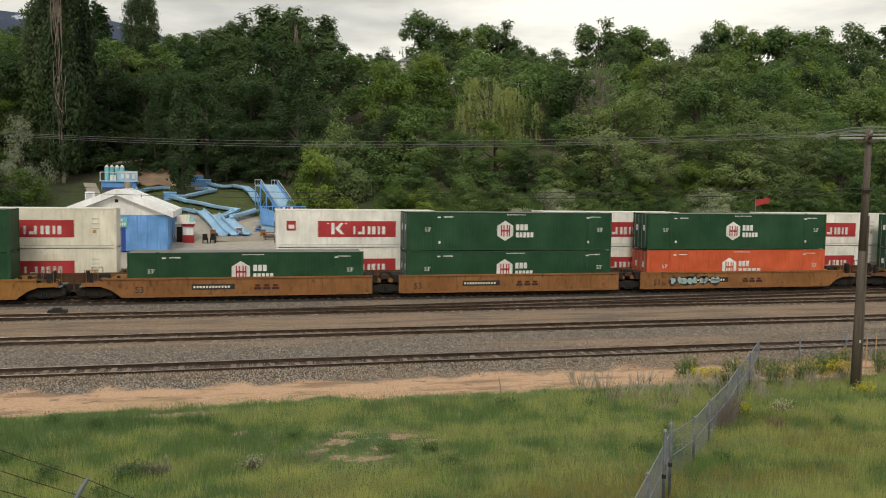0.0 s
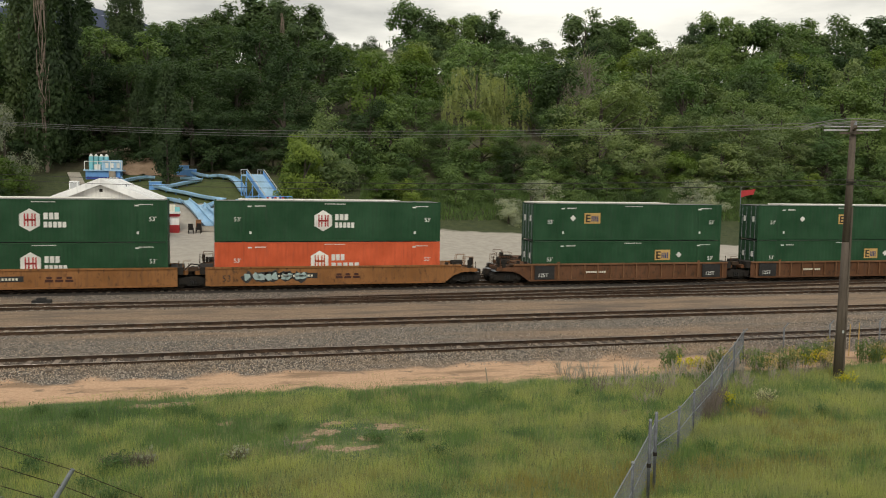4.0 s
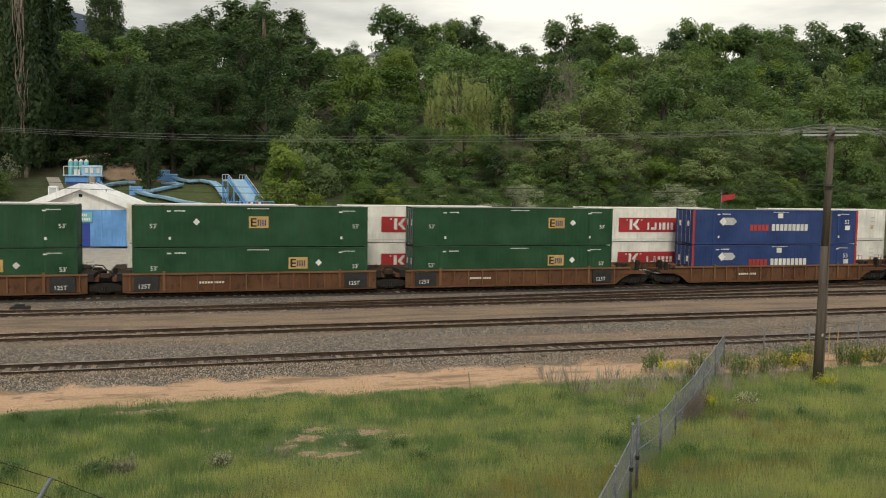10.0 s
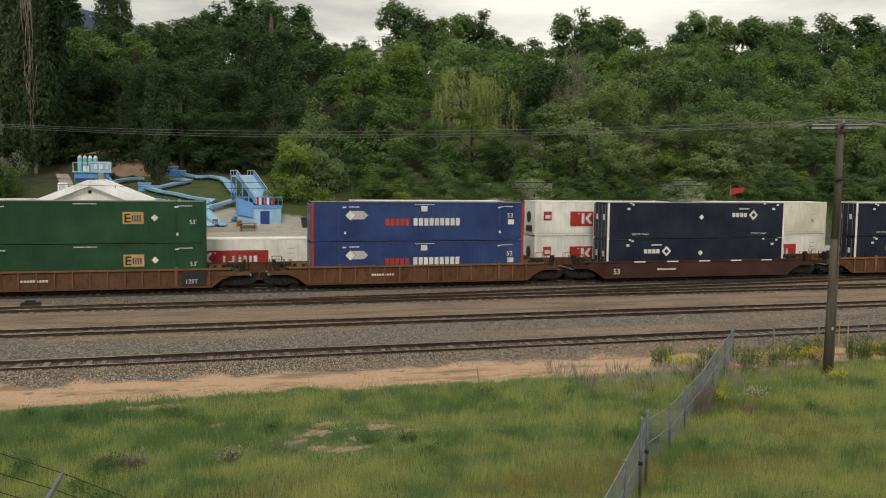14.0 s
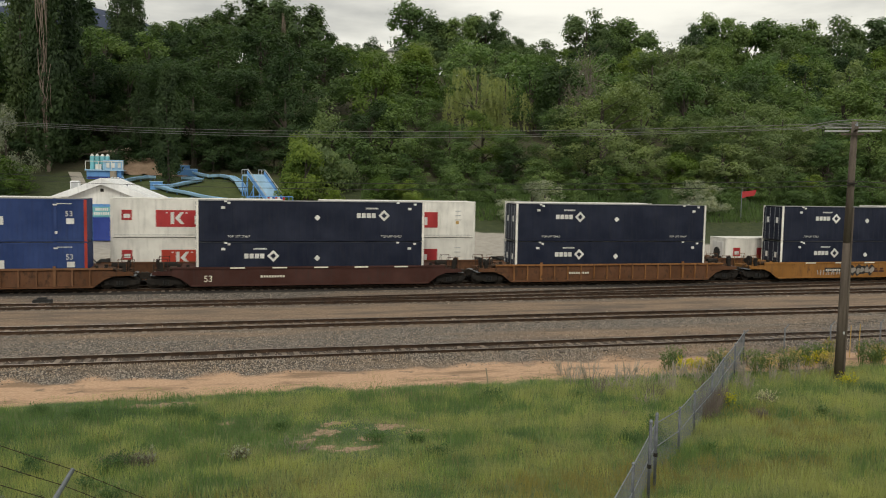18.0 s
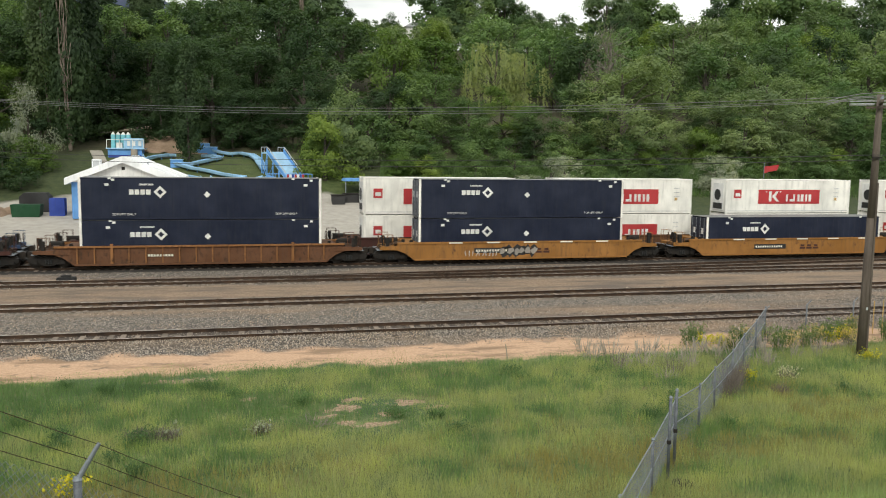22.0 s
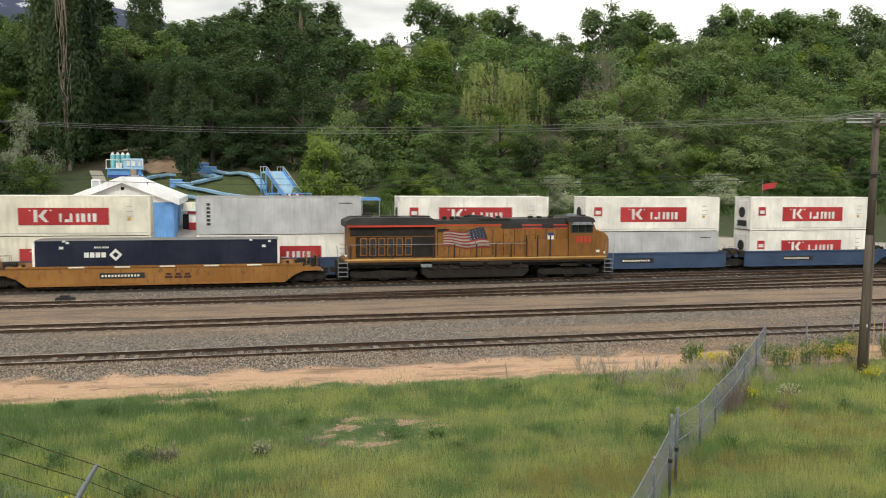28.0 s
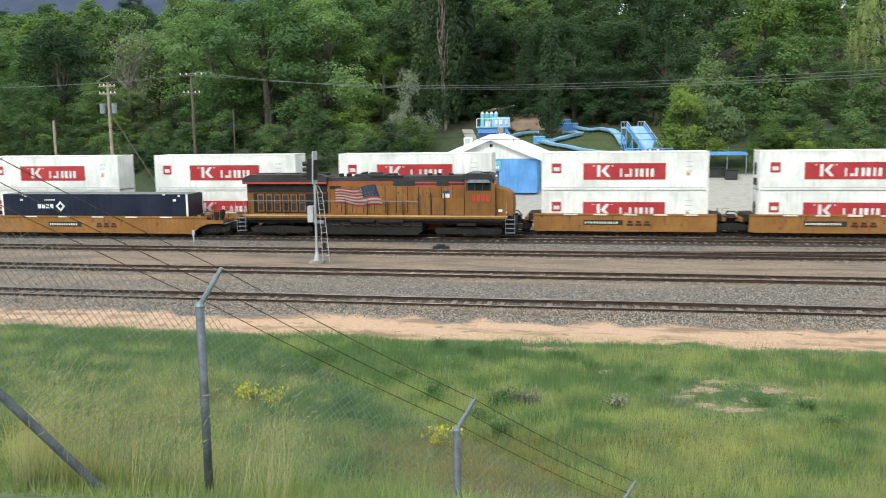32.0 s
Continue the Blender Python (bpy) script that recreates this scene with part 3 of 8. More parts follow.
def make_track(label, line, x0, x1, ties, seed):
    """line(x) gives the track's middle y."""
    rng = random.Random(seed)
    tr = thing("railway_track", label, "track", kind="structure", group="yard tracks")
    xs = np.arange(x0, x1 + 1, 6.0)
    for side in (-0.752, 0.752):
        pts = [(x, line(x) + side, 0.012 * math.sin(x * 0.31 + side)) for x in xs]
        rail = part("rail", Geo().sweep(RAIL, pts, [(0, 1)] * len(pts)), M_STEEL, tr)
        part("rail_head", Geo().sweep(HEAD, pts, [(0, 1)] * len(pts)), M_RAILTOP, rail, "worn bright rail top")
    x = ties[0]
    while x < ties[1]:
        t = part("tie", TIE, None, tr)
        t.location = (x + rng.uniform(-0.04, 0.04), line(x) + rng.uniform(-0.12, 0.12), rng.uniform(-0.02, 0.016))
        t.rotation_euler = (0, 0, rng.uniform(-0.02, 0.02))
        x += 0.56
    return tr


def turnout(x):
    return 54.6 + (0 if x < -8 else 0.0022 * (x + 8) ** 2 if x < 12 else 0.88 + 0.088 * (x - 12) if x < 70 else 62.0)


make_track("rusty siding rails on weathered ties in grey ballast", lambda x: 38.45, -130, 220, (-46, 58), 1)
make_track("rusty siding rails half buried in dusty ballast", lambda x: 46.35, -150, 260, (-52, 72), 2)
make_track("rusty yard rails with a switch on old ties", lambda x: 54.6, -170, 290, (-55, 80), 3)
make_track("main line rails under the moving container train", lambda x: 62.2, -250, 330, (-60, 85), 4)
make_track("second main line rails under the cream container train", lambda x: 66.15, -250, 330, (-62, 40), 5)
div = thing("turnout_track", "diverging rails curving off towards the main line", "track", kind="structure", group="yard tracks")
for side in (-0.752, 0.752):
    pts = [(x, turnout(x) + side + (0.12 if x < -6 else 0), 0.004) for x in np.arange(-9, 70, 2.0)]
    part("rail", Geo().sweep(RAIL, pts, [(0, 1)] * len(pts)), M_STEEL, div)
for k in range(60):
    t = part("tie", TIE, None, div)
    t.location = (6 + k * 0.56, turnout(6 + k * 0.56), -0.012)


def make_switch():
    sw = thing("switch_machine", "black track switch machine beside the rails", "switch machine", at=(-10.6, 55.9, -0.2))
    part("machine_box", Geo().chamfer(-0.55, 0.55, -0.25, 0.25, 0.02, 0.34, 0.06), M_BLACK, sw)
    part("motor_cover", Geo().chamfer(-0.3, 0.25, -0.2, 0.2, 0.34, 0.46, 0.05), M_BLACK, sw)
    part("throw_rod", Geo().rod((-0.1, -0.25, 0.1), (-0.1, -2.0, 0.1), 0.03), M_STEEL, sw)
    part("head_tie", Geo().box(-1.0, -0.75, -2.2, 0.4, -0.1, 0.04), M_TIE, sw)
    part("head_tie", Geo().box(0.75, 1.0, -2.2, 0.4, -0.1, 0.04), M_TIE, sw)


make_switch()

# ---- containers ----
def side_strip(g, L, y, z0, z1, pitch, depth, out):
    """A corrugated side wall from end to end at y; out is -1 or 1, the way it faces."""
    x, n, xs = -L / 2 + 0.16, int((L - 0.32) / pitch), []
    step = (L - 0.32) / n
    for k in range(n):
        a = x + k * step
        xs += [(a, 0), (a + 0.42 * step, 0), (a + 0.52 * step, depth), (a + 0.9 * step, depth)]
    xs.append((L / 2 - 0.16, 0))
    i = len(g.v)
    for px, d in xs:
        g.v += [(px, y - out * d, z0), (px, y - out * d, z1)]
    for k in range(len(xs) - 1):
        q = (i + 2 * k, i + 2 * k + 2, i + 2 * k + 3, i + 2 * k + 1)
        g.f.append(q if out < 0 else q[::-1])


def hexagon(g, x, z, r, y):
    pts = [(x + r * math.cos(math.pi / 6 + k * math.pi / 3), z + r * 1.05 * math.sin(math.pi / 6 + k * math.pi / 3)) for k in range(6)]
    return g.prism(pts, y - 0.012, y)


def diamond(g, x, z, r, y):
    return g.prism([(x, z - r), (x + r, z), (x, z + r), (x - r, z)], y - 0.012, y)


def casting(x0, x1, y0, y1, z, paint):
    return Geo().chamfer(x0, x1, y0, y1, z, z + 0.12, 0.02)


def make_container(name, label, L, paint, marks, W=2.591, ribs=0.3, posts=None, reefer=False, H=2.896, group="containers"):
    """A shipping container on its base, with doors or a cooling unit at its -x end; marks(thing, L, H, y) draws the near side."""
    c = thing(name, label, "shipping container", group=group)
    posts = posts or paint
    hw = W / 2
    body = Geo()
    side_strip(body, L, -hw + 0.015, 0.15, H - 0.1, ribs, 0.006 if reefer else 0.014, -1)
    side_strip(body, L, hw - 0.015, 0.15, H - 0.1, ribs, 0.006 if reefer else 0.014, 1)
    body.box(L / 2 - 0.06, L / 2 - 0.03, -hw + 0.05, hw - 0.05, 0.1, H - 0.08)
    body.box(-L / 2 + 0.1, L / 2 - 0.06, -hw + 0.06, hw - 0.06, 0.06, 0.15)
    part("body", body, paint, c)
    roof = Geo()
    for k in range(12):
        a = -L / 2 + 0.08 + k * (L - 0.16) / 12
        roof.box(a, a + (L - 0.16) / 12 - 0.03, -hw + 0.04, hw - 0.04, H - 0.05, H - 0.02)
        roof.box(a + (L - 0.16) / 12 - 0.03, a + (L - 0.16) / 12, -hw + 0.04, hw - 0.04, H - 0.05, H - 0.032)
    part("roof", roof, M_CREAMW if reefer else M_ROOF, c)["kind"] = "stuff"
    for s in (-1, 1):
        y0, y1 = (-hw, -hw + 0.07) if s < 0 else (hw - 0.07, hw)
        part("bottom_rail", Geo().box(-L / 2 + 0.12, L / 2 - 0.12, y0 + (0.012 if s < 0 else 0), y1 - (0.012 if s > 0 else 0), 0.045, 0.15), paint, c)
        part("top_rail", Geo().box(-L / 2 + 0.12, L / 2 - 0.12, y0, y1, H - 0.1, H - 0.025), paint, c)
        for e in (-1, 1):
            x0, x1 = (-L / 2, -L / 2 + 0.16) if e < 0 else (L / 2 - 0.16, L / 2)
            post = part("corner_post", Geo().box(x0, x1, y0, y1, 0.12, H - 0.12), posts, c)
            for z in (0.0, H - 0.12):
                part("corner_casting", casting(x0, x1, y0 - (0.006 if s < 0 else 0), y1 + (0.006 if s > 0 else 0), z, posts), posts, post)
    if reefer:
        part("cooling_unit_frame", Geo().box(-L / 2 - 0.01, -L / 2 + 0.08, -hw + 0.08, hw - 0.08, 0.1, H - 0.08), paint, c)
        u = part("cooling_unit", Geo().chamfer(-L / 2 - 0.05, -L / 2 - 0.01, -0.85, 0.75, 0.25, H - 0.35, 0.01), M_WALLWHITE, c, "pale cooling unit panel")
        part("fan_grille", Geo().rod((-L / 2 - 0.08, 0.0, 1.55), (-L / 2 - 0.05, 0.0, 1.55), 0.48, 0.48, 14), M_BLACK, u)
        part("compressor_bay", Geo().box(-L / 2 - 0.075, -L / 2 - 0.05, -0.75, 0.65, 0.35, 0.85), M_BLACK, u)
    else:
        for s in (-1, 1):
            a, b = (-hw + 0.09, -0.01) if s < 0 else (0.01, hw - 0.09)
            d = part("door", Geo().box(-L / 2 + 0.01, -L / 2 + 0.06, a, b, 0.12, H - 0.12), paint, c)
            for yy in (a + 0.3, b - 0.3):
                part("lock_rod", Geo().rod((-L / 2 - 0.02, yy, 0.1), (-L / 2 - 0.02, yy, H - 0.1), 0.02), M_GALV, d)
            part("placard", Geo().box(-L / 2 - 0.002, -L / 2 + 0.01, (a + b) / 2 - 0.14, (a + b) / 2 + 0.14, 1.5, 1.95), M_WHITE, d)
    marks(c, L, H, -hw)
    return c


def writing(c, text, x, z, size, y, mat=None):
    ob = part("lettering", letters(text, size, mat or M_WHITE), None, c)
    ob.location = (x, y - 0.006, z)
    return ob


def common_marks(c, L, H, y):
    g = Geo()
    bars(g, L * 0.385, H - 0.36, 0.95, 0.07, 9, y)
    bars(g, L * -0.33, H - 0.42, 0.75, 0.09, 8, y)
    for fx in (-0.36, 0.37):
        g.box(L * fx, L * fx + 0.26, y - 0.01, y, H - 0.45, H - 0.35)
        g.box(L * fx + 0.1, L * fx + 0.25, y - 0.01, y, 0.55, 0.74)
    bars(g, -0.45, H - 0.22, 1.5, 0.06, 14, y)
    part("small_markings", g, M_WHITE, c, "small white stencilled markings")["kind"] = "stuff"
    for fx in (-1, 1):
        seam = Geo().box(fx * 6.1 - 0.07, fx * 6.1 + 0.07, y - 0.004, y + 0.02, 0.1, H - 0.08)
        seam.box(fx * 6.1 - 0.1, fx * 6.1 + 0.1, y - 0.008, y + 0.05, H - 0.12, H + 0.004)
        part("lifting_post", seam, c.children[0].data.materials[0], c)


def hub_marks(fx, logo_red):
    def draw(c, L, H, y):
        common_marks(c, L, H, y)
        x, z = L * fx - L / 2, H * 0.52
        part("logo_panel", hexagon(Geo(), x, z, 0.72, y), M_WHITE, c, "white hexagon emblem")
        g = Geo()
        for dx in (-0.3, -0.1, 0.16, 0.34):
            g.box(x + dx - 0.05, x + dx + 0.04, y - 0.02, y - 0.012, z - 0.42, z + 0.42)
        g.box(x - 0.34, x + 0.36, y - 0.02, y - 0.012, z - 0.06, z + 0.06)
        part("emblem_shape", g, logo_red, c)["kind"] = "stuff"
        g = Geo()
        bars(g, x + 0.85, z + 0.04, 1.0, 0.44, 3, y, 0.22)
        bars(g, x + 0.85, z - 0.5, 1.45 if logo_red == M_RED else 2.1, 0.38, 5, y, 0.25)
        part("block_lettering", g, M_WHITE, c, "white block lettering")["kind"] = "stuff"
        writing(c, "53'", -L * 0.42, H * 0.5, 0.42, y)
        writing(c, "53'", L * 0.425, H * 0.5, 0.42, y)
    return draw


def gold_marks(fx, dx):
    def draw(c, L, H, y):
        common_marks(c, L, H, y)
        x, z = L * fx - L / 2, H * 0.5
        part("logo_panel", Geo().box(x - 0.67, x + 0.67, y - 0.012, y, z - 0.1, z + 0.72), M_SIGNGOLD, c, "gold sign panel")
        g = Geo().box(x - 0.55, x - 0.42, y - 0.024, y - 0.012, z, z + 0.6)
        for k in (0, 0.25, 0.5):
            g.box(x - 0.55, x - 0.16, y - 0.024, y - 0.012, z + k, z + k + 0.1)
        part("emblem_shape", g, M_BLACK, c)["kind"] = "stuff"
        g = Geo()
        for k in range(4):
            g.box(x - 0.08 + k * 0.16, x + 0.01 + k * 0.16, y - 0.024, y - 0.012, z + 0.06, z + 0.5)
        part("emblem_shape", g, M_BLUE, c)["kind"] = "stuff"
        part("placard", diamond(Geo(), L * dx - L / 2, z + 0.32, 0.24, y), M_WHITE, c, "white diamond placard")
        writing(c, "53'", -L * 0.43, H * 0.46, 0.42, y)
        writing(c, "53'", L * 0.43, H * 0.46, 0.42, y)
    return draw


def pacer_marks(c, L, H, y):
    common_marks(c, L, H, y)
    z, x0 = H * 0.4, -L / 2
    g = Geo()
    bars(g, x0 + L * 0.335, z, L * 0.115, 0.5, 5, y, 0.25)
    part("red_lettering", g, M_LOCORED, c, "orange-red block lettering")["kind"] = "stuff"
    g = Geo()
    bars(g, x0 + L * 0.465, z, L * 0.225, 0.55, 9, y, 0.25)
    part("white_lettering", g, M_WHITE, c, "white block lettering")["kind"] = "stuff"
    diamond(g2 := Geo(), x0 + L * 0.175, H * 0.66, 0.36, y)
    part("placard", g2, M_WHITE, c)
    g = Geo().prism([(x0 + L * 0.18, H * 0.56), (x0 + L * 0.235, H * 0.56), (x0 + L * 0.255, H * 0.66), (x0 + L * 0.235, H * 0.77), (x0 + L * 0.18, H * 0.77), (x0 + L * 0.2, H * 0.66)], y - 0.012, y)
    part("grey_emblem", g, M_GREY, c)
    part("notice", Geo().box(x0 + L * 0.5, x0 + L * 0.53, y - 0.012, y, H * 0.76, H * 0.9), M_WHITE, c)
    part("notice", Geo().box(x0 + L * 0.92, x0 + L * 0.95, y - 0.012, y, H * 0.42, H * 0.55), M_WHITE, c)
    writing(c, "53", x0 + L * 0.915, H * 0.6, 0.5, y)
    for s in (-1, 1):
        part("end_stripe", Geo().box(s * (L / 2 - 0.1) - 0.09, s * (L / 2 - 0.1) + 0.09, y - 0.012, y + 0.02, 0.05, H - 0.05), M_LOCORED, c, "orange-red end stripe")


def navy_marks(fx, placard, low):
    def draw(c, L, H, y):
        x0, z = -L / 2, H * 0.6
        g = Geo()
        bars(g, x0 + L * fx, z, 1.45, 0.34, 4, y, 0.2)
        bars(g, x0 + L * (fx + 0.04), z + 0.62, 0.95, 0.12, 10, y)
        for k in (0.11, 0.93):
            g.box(x0 + L * k - 0.1, x0 + L * k + 0.16, y - 0.01, y, H * 0.8, H * 0.86)
            g.box(x0 + L * (k + 0.02), x0 + L * (k + 0.02) + 0.2, y - 0.01, y, H * 0.92, H * 0.97)
        part("block_lettering", g, M_WHITE, c, "white block lettering and marks")["kind"] = "stuff"
        x, zc = x0 + L * fx + 2.0, z + 0.17
        g = Geo()
        for a in range(4):
            d = [(0, -1), (1, 0), (0, 1), (-1, 0)]
            p, q = d[a], d[(a + 1) % 4]
            g.prism([(x + 0.42 * p[0], zc + 0.42 * p[1]), (x + 0.42 * q[0], zc + 0.42 * q[1]), (x + 0.2 * q[0], zc + 0.2 * q[1]), (x + 0.2 * p[0], zc + 0.2 * p[1])], y - 0.012, y)
        part("emblem", g, M_WHITE, c, "white diamond outline")["kind"] = "stuff"
        if placard:
            part("placard", diamond(Geo(), x0 + L * 0.515, H * 0.6, 0.22, y), M_WHITE, c, "white diamond placard")
        if low:
            writing(c, "TOP LIFT ONLY", x0 + L * 0.13, 0.32, 0.22, y)
            writing(c, "TOP LIFT ONLY", x0 + L * 0.8, 0.32, 0.22, y)
        for s in (-1, 1):
            part("lifting_post", Geo().box(s * 6.1 - 0.1, s * 6.1 + 0.1, y - 0.006, y + 0.05, H - 0.12, H + 0.004), M_WHITE, c)
    return draw


def k_marks(square=True, panel=True, shift=0.0, red=None):
    def draw(c, L, H, y):
        x0 = -L / 2
        if panel:
            a, b = x0 + L * (0.255 + shift), x0 + L * (0.748 + shift)
            part("logo_panel", Geo().box(a, b, y - 0.012, y, H * 0.28, H * 0.7), red or M_RED, c, "dark red panel")
            g = Geo()
            w = b - a
            kx = a + w * 0.17
            g.box(kx, kx + 0.24, y - 0.024, y - 0.012, H * 0.35, H * 0.65)
            g.prism([(kx + 0.3, H * 0.5), (kx + 0.72, H * 0.35), (kx + 0.98, H * 0.35), (kx + 0.62, H * 0.5), (kx + 0.92, H * 0.65), (kx + 0.68, H * 0.65)], y - 0.024, y - 0.012)
            for k, wide in enumerate((0.15, 0.3, 0.17, 0.2, 0.26, 0.17, 0.24)):
                lx = a + w * (0.45, 0.51, 0.565, 0.635, 0.69, 0.765, 0.82)[k]
                g.box(lx, lx + wide, y - 0.024, y - 0.012, H * 0.35, H * (0.56 if k != 1 else 0.42))
            g.box(kx - 0.32, kx - 0.2, y - 0.024, y - 0.012, H * 0.62, H * 0.65)
            g.box(kx + 1.05, kx + 1.17, y - 0.024, y - 0.012, H * 0.62, H * 0.65)
            part("block_lettering", g, M_WHITE, c, "white block lettering")["kind"] = "stuff"
        if square:
            part("small_logo", Geo().box(x0 + L * 0.062, x0 + L * 0.12, y - 0.012, y, H * 0.45, H * 0.7), M_RED, c)
            part("small_logo_field", Geo().box(x0 + L * 0.074, x0 + L * 0.11, y - 0.02, y - 0.012, H * 0.5, H * 0.6), M_WHITE, c)
        g = Geo()
        for k in range(3):
            bars(g, x0 + L * 0.865, H * (0.72 - 0.12 * k), 0.5, 0.07, 5, y)
        part("small_markings", g, M_GREY, c)["kind"] = "stuff"
        part("warning_label", Geo().box(x0 + L * 0.87, x0 + L * 0.89, y - 0.012, y, H * 0.38, H * 0.46), M_SIGNGOLD, c)
        part("lower_seam", Geo().box(x0 + 0.2, -x0 - 0.2, y - 0.005, y + 0.004, 0.2, 0.235), M_GREY, c)
    return draw


def triton_marks(c, L, H, y):
    g = Geo()
    for k in range(6):
        g.box(-L * 0.44, -L * 0.44 + 0.26, y - 0.012, y, H * (0.75 - 0.1 * k), H * (0.75 - 0.1 * k) + 0.18)
    part("block_lettering", g, M_LOCOGREY, c, "dark upright block lettering")["kind"] = "stuff"
    g = Geo()
    bars(g, L * 0.36, H * 0.8, 1.0, 0.08, 9, y)
    part("small_markings", g, M_LOCOGREY, c)["kind"] = "stuff"


# ---- well cars ----
def wheel_mesh():
    g = Geo().rod((0, -0.07, 0), (0, 0.07, 0), 0.42, 0.42, 18).rod((0, 0.0, 0), (0, -0.1, 0), 0.14, 0.12, 10)
    return g.mesh("wheel", M_WHEEL)


WHEEL = wheel_mesh()


def add_truck(car, x, big=False):
    """A bogie under a car at x: side frames, bolster, springs and wheels."""
    span = (-2.05, 0.0, 2.05) if big else (-0.87, 0.87)
    e = span[-1] + 0.42
    g = Geo()
    g.prism([(x - e, 0.48), (x - e + 0.25, 0.3), (x - 0.45, 0.3), (x - 0.3, 0.18), (x + 0.3, 0.18), (x + 0.45, 0.3), (x + e - 0.25, 0.3), (x + e, 0.48), (x + e, 0.68), (x + 0.5, 0.82), (x - 0.5, 0.82), (x - e, 0.68)], -1.12, -0.92)
    tr = part("truck", g, M_DARK, car, "black cast bogie")
    part("side_frame", Geo().prism([(x - e, 0.48), (x + e, 0.48), (x + e, 0.68), (x + 0.5, 0.82), (x - 0.5, 0.82), (x - e, 0.68)], 0.92, 1.12), M_DARK, tr)
    part("bolster", Geo().box(x - 0.25, x + 0.25, -1.0, 1.0, 0.45, 0.75), M_DARK, tr)
    for dx in span:
        for s in (-0.75, 0.75):
            w = part("wheel", WHEEL, None, tr)
            w.location = (x + dx, s, 0.42)
        part("journal_box", Geo().chamfer(x + dx - 0.17, x + dx + 0.17, -1.2, -0.9, 0.3, 0.62, 0.05), M_DARK, tr)
        part("axle", Geo().rod((x + dx, -0.75, 0.42), (x + dx, 0.75, 0.42), 0.08), M_WHEEL, tr)
    for k in (-0.16, 0.0, 0.16):
        part("spring", Geo().rod((x + k, -1.16, 0.3), (x + k, -1.16, 0.6), 0.06), M_BLACK, tr)
    return tr


def make_well_car(label, L, paint, ribbed, left, right, trim=None, hoods=False, number=True, graffiti=0, plate53=None):
    """A container well car; left and right: s single end with its own truck and coupler, a shared end with the truck, n shared end without it."""
    car = thing("well_car", label, "rail car", group="well cars")
    ext = {"s": 1.6, "a": 0.62, "n": 0.62}
    lo, hi = -L / 2 - ext[left], L / 2 + ext[right]
    for s in (-1, 1):
        y0, y1 = (-1.5, -1.42) if s < 0 else (1.42, 1.5)
        bl, br = -L / 2 - 0.35, L / 2 + 0.35
        pts = [(bl, 0.2), (br, 0.2), (hi if right != "s" else br + 0.7, 0.2 if right != "s" else 0.72), (hi, 0.2 if right != "s" else 0.92), (hi, 1.46), (lo, 1.46), (lo, 0.2 if left != "s" else 0.92), (lo if left != "s" else bl - 0.7, 0.2 if left != "s" else 0.72)]
        side = part("side_panel", Geo().prism(pts, -1.44 if ribbed and s < 0 else y0, y1), paint, car)
        yy = (-1.56, -1.4) if s < 0 else (1.4, 1.56)
        part("top_chord", Geo().chamfer(lo, hi, yy[0], yy[1], 1.4, 1.52, 0.02), trim or paint, side)
        part("bottom_chord", Geo().chamfer(bl, br, yy[0], yy[1], 0.18, 0.3, 0.02), paint, side)
        if ribbed and s < 0:
            n = 15
            for k in range(n + 1):
                x = bl + 0.2 + k * (br - bl - 0.4) / n
                wide = k in (2, n - 2)
                part("rib", Geo().box(x - (0.09 if wide else 0.04), x + (0.09 if wide else 0.04), -1.57, -1.5, 0.3, 1.4 if not wide else 1.66), trim or paint, side)
    part("well_floor", Geo().box(-L / 2, L / 2, -1.42, 1.42, 0.22, 0.34), M_DARK, car)
    for e, kind in ((-1, left), (1, right)):
        x = e * L / 2
        a, b = sorted((x + e * 0.12, x + e * (2.7 if kind == "s" else 1.3)))
        plat = part("end_platform", Geo().chamfer(a, b, -1.1, 1.1, 0.95, 1.22, 0.04), paint, car)
        a, b = sorted((x + e * 0.12, x + e * 1.0))
        part("end_bulkhead", Geo().box(a, b, -1.4, 1.4, 1.0, 1.5), M_DARK if kind != "s" else paint, plat)
        if kind == "s":
            add_truck(car, x + e * 2.0)
            a, b = sorted((x + e * 2.4, x + e * 3.3))
            part("coupler", Geo().chamfer(a, b, -0.16, 0.16, 0.68, 0.98, 0.05), M_DARK, car)
            part("coupler_head", Geo().chamfer(*sorted((x + e * 3.2, x + e * 3.52)), -0.24, 0.24, 0.6, 1.05, 0.06), M_WHEEL, car)
            part("crossover_step", Geo().box(*sorted((x + e * 2.7, x + e * 3.05)), -1.35, 1.35, 0.92, 0.97), M_GALV, car)
            wheel_y = -0.75
            part("brake_wheel", Geo().rod((x + e * 2.62, wheel_y, 1.75), (x + e * 2.68, wheel_y, 1.75), 0.28, 0.28, 12), M_DARK, car)
            part("brake_stand", Geo().chamfer(*sorted((x + e * 2.45, x + e * 2.62)), -0.95, -0.6, 1.2, 1.98, 0.04), M_DARK, car)
            for yy in (-1.3, -0.9, 0.9, 1.3):
                part("handrail", Geo().path([(x + e * 1.9, yy, 1.2), (x + e * 1.9, yy, 2.05), (x + e * 2.6, yy, 2.05), (x + e * 2.6, yy, 1.2)], 0.02), paint, car)
            for yy, h in ((-1.1, 1.7), (-0.35, 2.0)):
                part("stanchion", Geo().rod((x + e * 2.85, yy, 0.95), (x + e * 2.85, yy, h), 0.03), M_STEEL, car)
